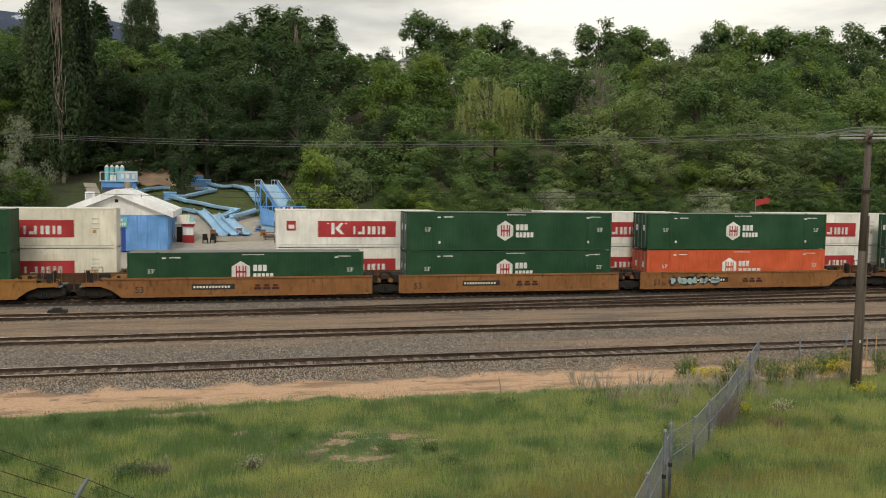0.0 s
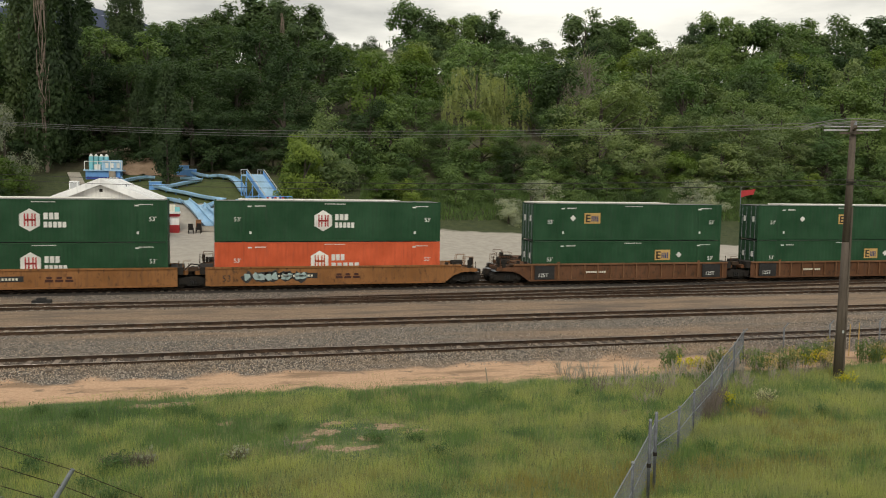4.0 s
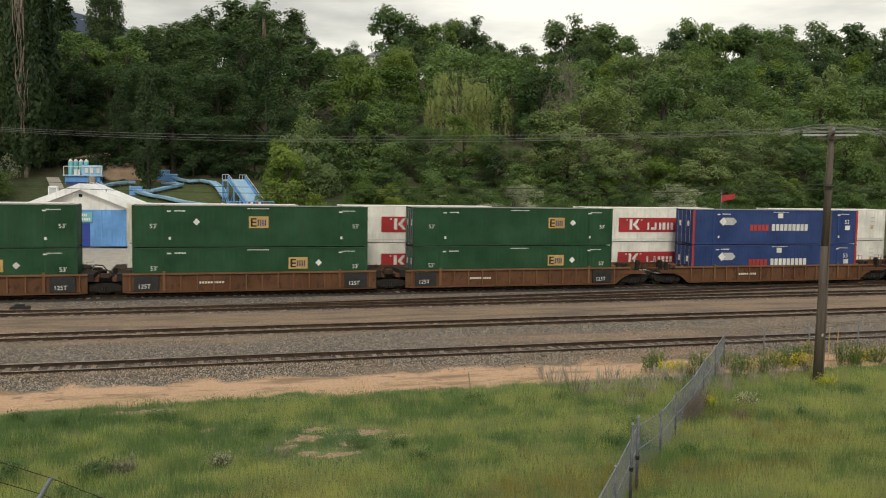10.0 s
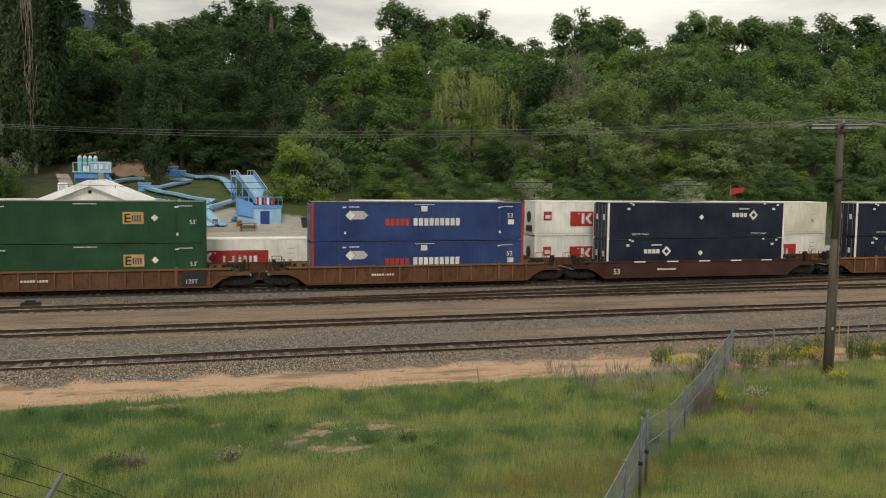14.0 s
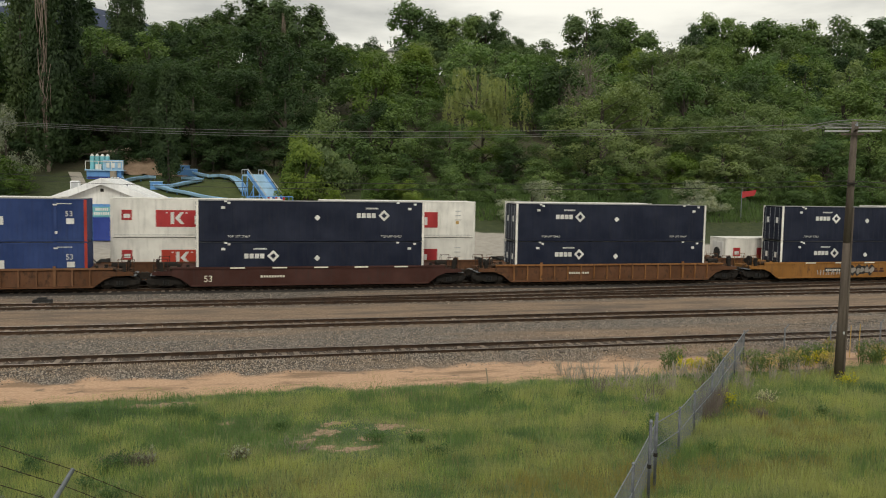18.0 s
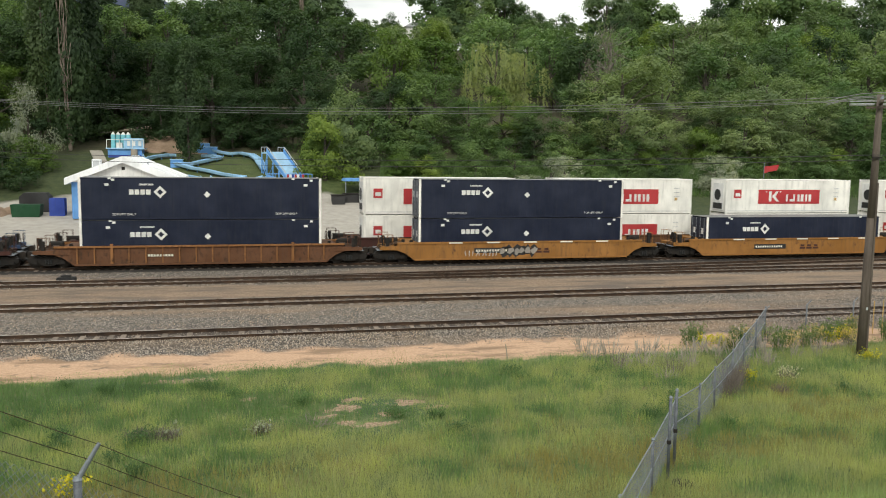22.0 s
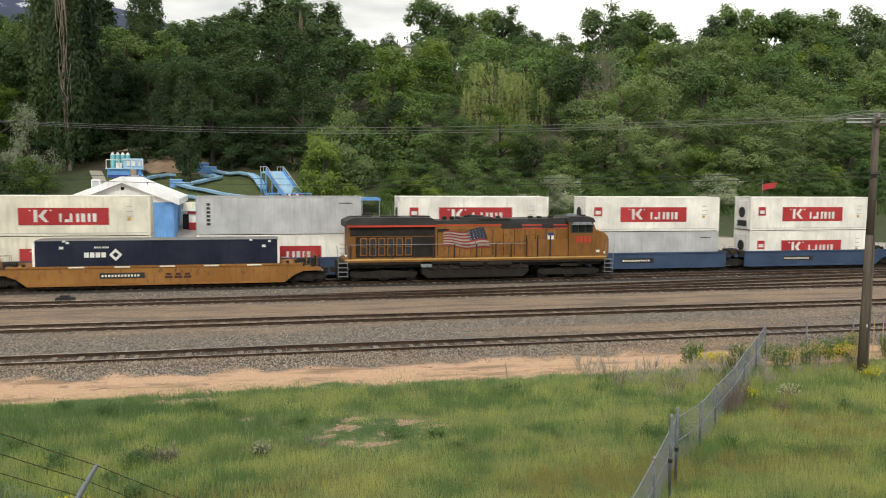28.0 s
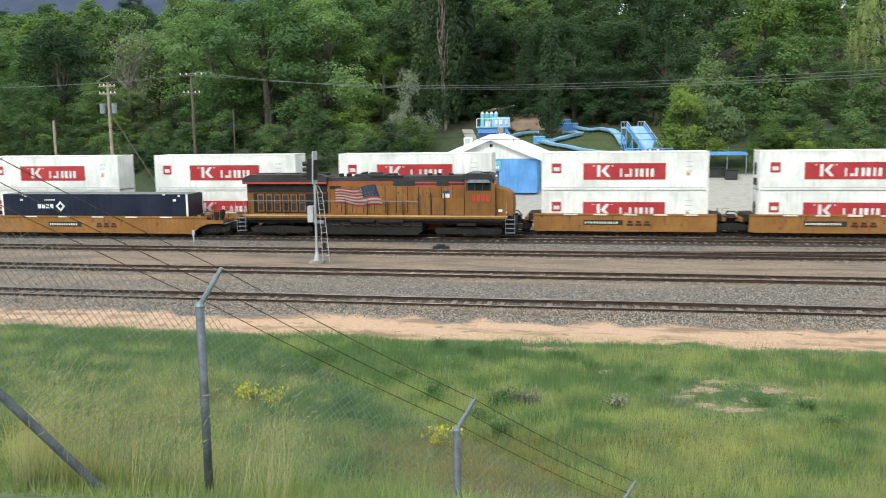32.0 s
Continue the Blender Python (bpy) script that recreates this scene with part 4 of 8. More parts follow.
            part("air_hose", Geo().path([(x + e * 2.7, -0.5, 1.1), (x + e * 3.1, -0.55, 0.75), (x + e * 3.4, -0.4, 0.45), (x + e * 3.6, -0.3, 0.7)], 0.035), M_BLACK, car)
            part("brake_cylinder", Geo().rod((x + e * 1.1, -0.85, 1.38), (x + e * 1.75, -0.85, 1.38), 0.17, 0.15, 10), M_STEEL, car, "rust-brown brake cylinder")
            part("air_reservoir", Geo().rod((x + e * 1.3, 0.35, 1.5), (x + e * 2.2, 0.35, 1.5), 0.2, 0.2, 10), M_DARK, car)
            for k, (yy, zz) in enumerate(((-1.2, 1.3), (-0.95, 1.34), (-0.5, 1.28))):
                part("train_pipe", Geo().path([(x + e * 0.7, yy, zz), (x + e * 1.5, yy + 0.06, zz + 0.12), (x + e * (2.2 + 0.25 * k), yy, zz + 0.02), (x + e * (2.6 + 0.25 * k), yy + 0.1, zz - 0.3)], 0.04), M_STEEL, car)
            for dx in (0.55, 1.15, 2.3):
                part("hand_brake_bracket", Geo().chamfer(x + e * dx - 0.11, x + e * dx + 0.11, -1.35, -1.15, 1.2, 1.62 + 0.1 * dx, 0.03), M_DARK, car)
            part("end_sill", Geo().prism([(x + e * 0.6, 0.92), (x + e * 2.9, 0.98), (x + e * 2.9, 1.2), (x + e * 0.6, 1.3)][::e], -1.48, -1.3), paint, car)
        elif kind == "a":
            add_truck(car, x + e * 1.68)
            part("articulated_joint", Geo().chamfer(x + e * 1.68 - 0.5, x + e * 1.68 + 0.5, -0.35, 0.35, 0.8, 1.25, 0.08), M_DARK, car)
            for dx, h in ((0.7, 1.95), (1.35, 1.75)):
                part("stanchion", Geo().rod((x + e * dx, -1.05, 1.2), (x + e * dx, -1.05, h), 0.03), M_STEEL, car)
            part("slack_adjuster", Geo().chamfer(x + e * 1.68 - 0.32, x + e * 1.68 + 0.32, -1.0, -0.7, 1.2, 1.48, 0.05), M_STEEL, car, "rust-brown cast bracket")
            part("brake_hose", Geo().path([(x + e * 1.1, -0.9, 1.3), (x + e * 1.5, -0.95, 1.7), (x + e * 2.0, -0.9, 1.65), (x + e * 2.3, -0.9, 1.3)], 0.05), M_BLACK, car)
            part("handrail", Geo().path([(x + e * 1.0, -1.35, 1.5), (x + e * 1.0, -1.35, 1.95), (x + e * 1.5, -1.35, 1.95)], 0.02), paint, car)
    y = -1.5
    g = Geo()
    bars(g, -L * 0.23, 0.76, 1.7, 0.15, 9, y)
    if number:
        part("number_plate", Geo().box(-L * 0.24, -L * 0.24 + 2.9, y - 0.01, y, 0.66, 1.04), M_BLACK, car, "black plate of unread numbers")
        g = Geo()
        bars(g, -L * 0.232, 0.77, 2.5, 0.15, 12, y - 0.01, 0.4)
    part("small_markings", g, M_CREAM, car)["kind"] = "stuff"
    if plate53:
        ob = part("lettering", letters("53", 0.62, plate53), None, car)
        ob.location = (-L * 0.47, y - 0.008, 0.5)
    if hoods:
        for x in (-L / 2 + 0.9, L / 2 - 0.9):
            part("stencil_patch", Geo().box(x - 0.8, x + 0.8, -1.59, -1.5, 0.32, 1.36), M_BLACK, car, "black stencilled panel")
            ob = part("lettering", letters("125T", 0.4, M_WHITE), None, car)
            ob.location = (x - 0.55, -1.6, 0.5)
    if graffiti:
        rng = random.Random(graffiti)
        for tone, off in ((M_LOCOGREY, 0.0), (M_PALETEAL if graffiti == 1 else M_FLAGWHITE, 0.012)):
            g = Geo()
            for k in range(9 if graffiti == 1 else 6):
                cx = (-L * 0.36 if graffiti == 1 else -L * 0.1) + k * 0.48 + rng.uniform(-0.1, 0.1)
                r = 0.44 if off == 0 else 0.3
                lean = rng.uniform(-0.2, 0.25)
                pts = [(cx + rng.uniform(0.45, 1.15) * r * math.cos(a * 0.785) + lean * math.sin(a * 0.785) * r, 0.8 + rng.uniform(0.55, 1.2) * r * math.sin(a * 0.785)) for a in range(8)]
                g.prism(pts, y - 0.01 - off, y - off)
            part("graffiti", g, tone, car, "spray-painted tag of rounded shapes")["kind"] = "stuff"
        if graffiti == 2:
            g = Geo()
            for k in range(10):
                x = -L * 0.28 + k * 0.26
                g.rod((x, y - 0.01, 0.45), (x + rng.uniform(-0.1, 0.25), y - 0.01, 0.85), 0.03, 0.03, 4)
            part("graffiti", g, M_GREY, car, "thin scrawled tag")["kind"] = "stuff"
    if paint in (M_TAN, M_YELLOW):
        g = Geo()
        for k in range(3):
            x = L * 0.02 + k * 0.62
            g.box(x, x + 0.5, y - 0.012, y, 0.62, 0.78)
            g.box(x + 0.08, x + 0.42, y - 0.012, y, 0.82, 0.98)
        part("owner_mark", g, M_MAROON, car, "dark red block mark")["kind"] = "stuff"
    if paint in (M_YELLOW, M_MAROON):
        for k in range(5):
            x = -L * 0.36 + k * L * 0.18
            part("reflector_strip", Geo().box(x, x + 1.0, -1.572, -1.56, 1.4, 1.5), M_CREAM, car)
    return car


# ---- the locomotive ----
def make_locomotive():
    lo = thing("locomotive", "yellow and grey diesel locomotive with a painted waving flag", "locomotive")
    # x runs from the rear coupler (-11) to the front one (11)
    part("deck", Geo().chamfer(-10.3, 9.9, -1.55, 1.55, 1.48, 1.7, 0.04), M_LOCO, lo)
    part("deck_edge", Geo().box(-10.3, 9.9, -1.565, -1.55, 1.62, 1.72), M_SIGNGOLD, lo, "bright yellow edge stripe")
    part("sill", Geo().box(-10.0, 9.6, -1.2, 1.2, 1.05, 1.48), M_DARK, lo)
    hood = part("engine_hood", Geo().prism([(-10.0, 1.7), (6.8, 1.7), (6.8, 4.2), (-10.0, 4.2)], -1.25, 1.25), M_LOCO, lo)
    part("radiator_wing", Geo().prism([(-10.25, 4.02), (-3.6, 4.02), (-3.6, 4.5), (-4.0, 4.7), (-9.6, 4.72), (-10.25, 4.45)], -1.5, 1.5), M_LOCOGREY, lo, "dark grey overhanging radiator")
    part("red_stripe", Geo().box(-10.2, -3.6, -1.512, -1.5, 4.02, 4.16), M_LOCORED, lo)
    part("red_stripe", Geo().box(-3.6, 6.8, -1.262, -1.25, 4.06, 4.16), M_LOCORED, lo)
    part("red_stripe", Geo().box(2.4, 7.6, -1.272, -1.262, 3.8, 3.9), M_LOCORED, lo)
    part("hood_top", Geo().prism([(-3.6, 4.2), (6.8, 4.2), (6.8, 4.55), (6.4, 4.62), (-3.6, 4.45)], -1.2, 1.2), M_LOCOGREY, lo)
    part("grey_band", Geo().box(1.4, 6.8, -1.258, -1.25, 3.9, 4.3), M_LOCOGREY, lo)
    part("intake", Geo().box(-1.6, 0.9, -0.9, 0.9, 4.5, 4.68), M_LOCOGREY, lo)
    for x, w in ((-8.9, 0.5), (-6.8, 0.5), (-4.5, 0.5)):
        part("radiator_fan", Geo().rod((x, 0, 4.68), (x, 0, 4.76), 0.75, 0.75, 16), M_DARK, lo)
    part("exhaust_stack", Geo().box(-0.6, 0.3, -0.35, 0.35, 4.68, 4.8), M_BLACK, lo)
    part("horn", Geo().rod((-1.2, -0.4, 4.75), (-0.7, -0.4, 4.75), 0.05, 0.12, 8).rod((-1.2, -0.2, 4.75), (-0.75, -0.2, 4.78), 0.05, 0.1, 8), M_DARK, lo)
    # doors and grilles along the hood
    for k in range(6):
        x = -9.1 + k * 0.66
        part("grille_surround", Geo().box(x - 0.08, x + 0.44, -1.276, -1.262, 1.92, 3.24), M_LOCO, hood)
        g = part("grille", Geo().box(x, x + 0.36, -1.284, -1.276, 2.0, 3.15), M_BLACK, hood, "black louvred grille")
        part("louvre_bar", Geo().box(x, x + 0.36, -1.296, -1.284, 2.55, 2.62), M_LOCO, g)
    for k in range(26):
        x = -8.6 + k * 0.62 + 0.13 * math.sin(k * 5.1)
        part("hood_latch", Geo().box(x, x + 0.05, -1.285, -1.25, 2.3 + 0.5 * (k % 3), 2.42 + 0.5 * (k % 3)), M_DARK, hood)
    for k in range(9):
        x = -4.3 + k * 0.9
        part("underframe_pipe", Geo().path([(x, -1.45, 1.5), (x + 0.1, -1.48, 1.0), (x + 0.7, -1.48, 0.95)], 0.035), M_STEEL, lo)
    part("grille_frame", Geo().box(-9.5, -3.6, -1.262, -1.25, 1.8, 3.3), M_DARK, hood, "sooty dark grille frame")
    # dark strip paints the shade in the recess under the radiator wing
    part("dark_upper_grille", Geo().box(-9.9, -3.65, -1.27, -1.25, 3.36, 4.02), M_DARK, hood)
    part("seam_backing", Geo().box(-3.45, 6.75, -1.256, -1.25, 1.85, 3.85), M_DARK, hood)
    for k in range(12):
        x = -3.4 + k * 0.847
        part("hood_door", Geo().box(x, x + 0.8, -1.266, -1.25, 1.85, 3.85 if x > -3 else 3.6), M_LOCO, hood)
    part("upper_vent", Geo().box(1.5, 3.1, -1.29, -1.25, 3.85, 4.25), M_BLACK, hood)
    part("upper_vent", Geo().box(4.7, 5.6, -1.29, -1.25, 3.85, 4.2), M_BLACK, hood)
    # the flag: wavy stripes and a canton
    fx, fz, fw, fh = -3.0, 2.55, 3.1, 1.05

    def wave(u, v):
        return fx + fw * u + 0.55 * u * (1 - v), fz + fh * v + 0.1 * math.sin(u * 8.0 + 0.8) + 0.5 * u * (v - 0.45)

    blue, star = Geo(), Geo()
    for j in range(7):
        u0, u1 = 0.58 + j * 0.06, 0.58 + (j + 1) * 0.06
        blue.prism([wave(u0, 5 / 11), wave(u1, 5 / 11), wave(u1, 1.0), wave(u0, 1.0)], -1.284, -1.27)
    flag = part("flag_decal", blue, M_FLAGBLUE, lo, "waving flag with red and white stripes and a starred blue field")
    for k in range(11):
        g = Geo()
        for j in range(16):
            u0, u1 = j / 16, (j + 1) / 16
            if u0 > 0.58 and k > 4:
                continue
            g.prism([wave(u0, k / 11), wave(u1, k / 11), wave(u1, (k + 1) / 11), wave(u0, (k + 1) / 11)], -1.284, -1.27)
        part("stripe", g, M_FLAGRED if k % 2 == 0 else M_FLAGWHITE, flag)
    for a in range(5):
        for b in range(4):
            x, z = wave(0.63 + a * 0.075, 0.53 + b * 0.13)
            diamond(star, x, z, 0.03, -1.284)
    part("star_field", star, M_WHITE, flag)["kind"] = "stuff"
    # cab and nose
    cab = part("cab", Geo().prism([(6.8, 1.7), (9.0, 1.7), (9.0, 3.75), (8.75, 4.3), (6.8, 4.3)], -1.5, 1.5), M_LOCO, lo)
    part("cab_roof", Geo().prism([(6.6, 4.3), (8.95, 4.3), (8.8, 4.62), (8.4, 4.75), (6.9, 4.75), (6.6, 4.62)], -1.5, 1.5), M_LOCOGREY, cab)
    part("window_band", Geo().box(6.9, 8.75, -1.512, -1.5, 3.5, 4.3), M_LOCOGREY, cab)
    for x in (7.05, 7.6, 8.15):
        part("cab_window", Geo().box(x, x + 0.46, -1.53, -1.512, 3.58, 4.08), M_GLASS, cab)
    part("window_awning", Geo().prism([(6.95, 4.12), (8.7, 4.12), (8.5, 4.32), (7.15, 4.32)], -1.75, -1.5), M_GALV, cab)
    part("windscreen", Geo().box(8.86, 8.92, -1.2, 1.2, 3.75, 4.25), M_GLASS, cab)
    part("nose", Geo().prism([(9.0, 1.7), (10.25, 1.7), (10.25, 2.95), (10.12, 3.25), (9.85, 3.5), (9.0, 3.75)], -1.1, 1.1), M_LOCO, lo)
    part("headlight", Geo().rod((8.9, -0.15, 4.5), (9.02, -0.15, 4.5), 0.1, 0.1, 10), M_WHITE, cab)
    part("antenna_dome", Geo().box(7.2, 7.8, -0.3, 0.3, 4.75, 4.88), M_GALV, cab)
    part("roof_beacon", Geo().box(8.1, 8.5, -0.6, -0.3, 4.75, 4.84), M_DARK, cab)
    g = Geo()
    bars(g, 7.35, 2.75, 1.35, 0.5, 4, -1.512, 0.35)
    part("red_numeral_block", g, M_LOCORED, cab, "red block numerals, unread")["kind"] = "stuff"
    sh = part("shield_decal", Geo().prism([(5.15, 2.95), (5.4, 2.75), (5.65, 2.95), (5.65, 3.5), (5.15, 3.5)], -1.29, -1.275), M_WHITE, lo, "small white and blue shield")
    part("shield_band", Geo().box(5.15, 5.65, -1.298, -1.29, 3.3, 3.5), M_BLUE, sh)
    part("notice", Geo().box(9.2, 9.5, -1.12, -1.1, 1.95, 2.15), M_WHITE, lo)
    # walkway rails and steps
    for x in (-9.9, -8.3, -6.9, -5.2, -3.8, -2.2, -0.5, 1.0, 2.2, 3.4, 4.3, 5.3):
        part("rail_post", Geo().rod((x, -1.5, 1.7), (x, -1.5, 2.75 if x < 3 else 3.35), 0.05), M_BLACK, lo)
    part("hand_rail", Geo().path([(-10.1, -1.5, 1.2), (-10.1, -1.5, 2.75), (-6.0, -1.5, 2.75), (3.4, -1.5, 2.75)], 0.022), M_GALV, lo)
    for s, x in ((-1, -10.45), (1, 10.1)):
        for k in range(4):
            part("step", Geo().box(x - 0.32, x + 0.32, -1.55, -1.1, 0.45 + 0.32 * k, 0.49 + 0.32 * k), M_GALV, lo)
        for dx in (-0.34, 0.34):
            part("step_rail", Geo().path([(x + dx, -1.57, 0.4), (x + dx, -1.57, 1.7), (x + dx + s * 0.1, -1.5, 2.7)], 0.022), M_GALV, lo)
        part("pilot", Geo().prism([(x - 0.3, 0.3), (x + 0.3, 0.3), (x + 0.3, 1.5), (x - 0.3, 1.5)], -1.1, 1.1), M_DARK, lo)
        part("coupler", Geo().chamfer(*sorted((x + s * 0.2, x + s * 0.75)), -0.2, 0.2, 0.66, 1.02, 0.06), M_WHEEL, lo)
    part("cabinet", Geo().chamfer(3.5, 6.75, -1.42, -1.25, 1.75, 3.0, 0.04), M_LOCO, lo, "projecting equipment cabinet")
    part("dynamic_brake_grid", Geo().chamfer(-0.2, 2.2, -1.23, -0.2, 4.44, 4.6, 0.04), M_DARK, lo)
    for x in (-2.9, -2.3, -1.0, 1.3, 3.9, 4.6, 5.5):
        part("roof_fitting", Geo().chamfer(x, x + 0.3, -0.6, -0.2, 4.5, 4.74, 0.04), M_DARK, lo)
    for x in (-10.28, 9.75):
        part("ditch_light", Geo().rod((x, -1.35, 1.95), (x + 0.12, -1.35, 1.95), 0.09, 0.09, 8), M_WHITE, lo)
    part("speed_recorder", Geo().chamfer(6.2, 7.6, -1.4, -1.2, 0.95, 1.15, 0.03), M_DARK, lo)
    part("dust_skirt", Geo().box(-10.2, 9.8, -1.5, -1.46, 1.3, 1.48), M_DARK, lo)
    # tank and bogies
    part("fuel_tank", Geo().prism([(-4.6, 0.55), (-4.2, 0.25), (3.2, 0.25), (3.6, 0.55), (3.6, 1.2), (-4.6, 1.2)], -1.35, 1.35), M_DARK, lo)
    for a, b in ((-1.8, 0.0), (0.35, 2.2)):
        part("air_tank", Geo().rod((a, -1.42, 1.25), (b, -1.42, 1.25), 0.2, 0.2, 10), M_DARK, lo)
    part("battery_box", Geo().chamfer(-4.7, -3.9, -1.5, -1.2, 1.05, 1.45, 0.03), M_GALV, lo)
    add_truck(lo, -7.4, True)
    add_truck(lo, 7.0, True)
    return lo


# ---- the two consists: place along the track at the start, and what each car carries ----
def build_trains():
    front, back = [], []
    hub = make_container("shipping_container", "dark green corrugated container with a white hexagon emblem", 16.154, M_GREEN, hub_marks(0.465, M_RED), ribs=0.26)
    orange = make_container("shipping_container", "orange-red corrugated container with a white hexagon emblem", 16.154, M_ORANGE, hub_marks(0.45, M_ORANGE), ribs=0.3)
    gold = {k: make_container("shipping_container", "dark green corrugated container with a small gold sign", 16.154, M_GREEN, gold_marks(*k), ribs=0.34) for k in ((0.3, 0.2), (0.68, 0.77), (0.52, 0.26), (0.69, 0.78), (0.705, 0.79))}
    pacer = make_container("shipping_container", "blue corrugated container with red and white block lettering", 16.154, M_BLUE, pacer_marks, ribs=0.3)
    navy = {k: make_container("shipping_container", "navy container with white end posts and a diamond emblem", 16.154, M_NAVY, navy_marks(*k), ribs=0.5, posts=M_CREAMW) for k in ((0.69, True, True), (0.2, True, False), (0.2, True, True), (0.2, False, False))}
    used = set()

    def put(src, x, level, y, train):
        if src.name in used:
            ob = copy_thing(src, pose(x, y, 0.35 + 2.896 * level))
        else:
            used.add(src.name)
            ob = src
            ob.matrix_basis = pose(x, y, 0.35 + 2.896 * level)
        train.append((ob, x, y, 0.35 + 2.896 * level))

    n53 = 16.154
    cars = [(-30.5, M_YELLOW, 0, "s", "s"), (-7.1, M_TAN, 0, "s", "a"), (12.25, M_TAN, 0, "n", "a"), (31.5, M_TAN, 0, "n", "s"), (55.0, M_BROWN, 1, "s", "a"), (74.6, M_BROWN, 1, "n", "a"), (94.2, M_BROWN, 1, "n", "s"), (117.55, M_BROWN, 2, "s", "s"), (140.7, M_MAROON, 0, "s", "s"), (164.0, M_BROWN, 3, "s", "s"), (187.25, M_YELLOW, 0, "s", "s"), (210.7, M_YELLOW, 0, "s", "s")]
    looks = {M_YELLOW: "yellow well car with rust streaks", M_TAN: "faded yellow-brown well car with rust stains", M_BROWN: "rusty brown ribbed well car", M_MAROON: "dark maroon well car"}
    for k, (x, paint, rib, a, b) in enumerate(cars):
        car = make_well_car(looks[paint], n53, paint, rib > 0, a, b, trim=M_TAN if rib == 3 else M_RUSTRIB if rib else None, hoods=rib == 1, number=paint in (M_TAN, M_YELLOW), graffiti=1 if k == 3 else 2 if k == 10 else 0, plate53=M_BLACK if paint == M_TAN else M_CREAM if paint == M_MAROON else None)
        front.append((car, x + n53 / 2, 62.2, 0.0))
    loads = [[hub, hub], [hub], [hub, hub], [orange, hub], [gold[(0.68, 0.77)], gold[(0.3, 0.2)]], [gold[(0.69, 0.78)], gold[(0.52, 0.26)]], [gold[(0.705, 0.79)], gold[(0.705, 0.79)]], [pacer, pacer], [navy[(0.2, True, False)], navy[(0.69, True, True)]], [navy[(0.2, True, False)], navy[(0.2, True, True)]], [navy[(0.2, True, False)], navy[(0.2, True, True)]], [navy[(0.2, False, False)]]]
    for (x, *_), load in zip(cars, loads):
        for level, src in enumerate(load):
            put(src, x + n53 / 2, level, 62.2, front)
    front.append((make_locomotive(), 241.75, 62.2, 0.0))
    # the further train: cream and white 40-foot boxes
    k1 = make_container("shipping_container", "chalk-white refrigerated container with a red panel", 12.192, M_CREAMW, k_marks(), W=2.438, ribs=0.6, reefer=True)
    k2 = make_container("shipping_container", "cream container with a dark red panel", 12.192, M_CREAM, k_marks(False, True, 0.02), W=2.438, ribs=0.6, reefer=True)
    k3 = make_container("shipping_container", "plain cream refrigerated container", 12.192, M_CREAM, k_marks(True, False), W=2.438, ribs=0.6, reefer=True)
    k4 = make_container("shipping_container", "white container with a faded red panel", 12.192, M_CREAMW, k_marks(True, True, 0.03, M_LOCORED), W=2.438, ribs=0.6, reefer=True)
    tri = make_container("shipping_container", "pale grey container with dark upright lettering", 12.192, M_GREY, triton_marks, W=2.438, ribs=0.28)
    rows = [(71.5, k1, k1), (50.8, k1, k1), (30.2, k1, k1), (9.1, k1, k1), (-14.4, k2, k2), (-37.7, k1, k1), (-58.8, k1, k1), (-77.1, k1, k1), (-97.5, k1, k1), (-113.0, k1, k3), (-128.9, k1, k1), (-143.8, k1, k1), (-159.4, k1, None), (-178.8, tri, k1), (-194.3, k1, k1), (-209.4, k4, k1), (-224.8, k1, k1), (-240.4, k1, k1), (-259.8, k1, None), (-279.8, k1, k1), (-295.0, tri, k1), (-310.4, k1, k1), (-325.6, k1, tri), (-341.0, k2, k2), (-360.5, k1, k1), (-376.2, k1, k1), (-392.2, k1, k1), (-408.0, k1, k1), (-423.5, k1, k1), (-439.0, k1, k1)]
    bases = {}
    for i, (u, low, up) in enumerate(rows):
        left = "s" if i + 1 == len(rows) or u - rows[i + 1][0] > 17 else "n"
        right = "s" if i == 0 or rows[i - 1][0] - u > 17 else "a"
        paint = M_YELLOW if u < -350 else M_CARBLUE if u < -270 else M_MAROON if u < -230 else M_BROWN
        key = (left, right, paint.name)
        if key not in bases:
            names = {M_YELLOW: "yellow 40-foot well car", M_CARBLUE: "dark blue 40-foot well car", M_MAROON: "maroon 40-foot well car", M_BROWN: "rusty brown 40-foot well car"}
            bases[key] = car = make_well_car(names[paint], 12.192, paint, False, left, right)
        else:
            car = copy_thing(bases[key], pose(u, 66.15, 0))
        back.append((car, u, 66.15, 0.0))
        for level, src in enumerate((low, up)):
            if src:
                put(src, u, level, 66.15, back)
    for ob, x, y, z in front + back:
        ob.matrix_basis = pose(x, y, z)
    return front, back


FRONT_TRAIN, BACK_TRAIN = build_trains()


# ---- poles, wires and signals ----
def sag_line(a, b, drop, n=22):
    a, b = Vector(a), Vector(b)
    return [tuple(a.lerp(b, k / n) - Vector((0, 0, 4 * drop * (k / n) * (1 - k / n)))) for k in range(n + 1)]


def wire(name, label, a, b, drop, r, material):
    thing(name, label, "cable", Geo().path(sag_line(a, b, drop), r, 4), material, group="overhead wires")


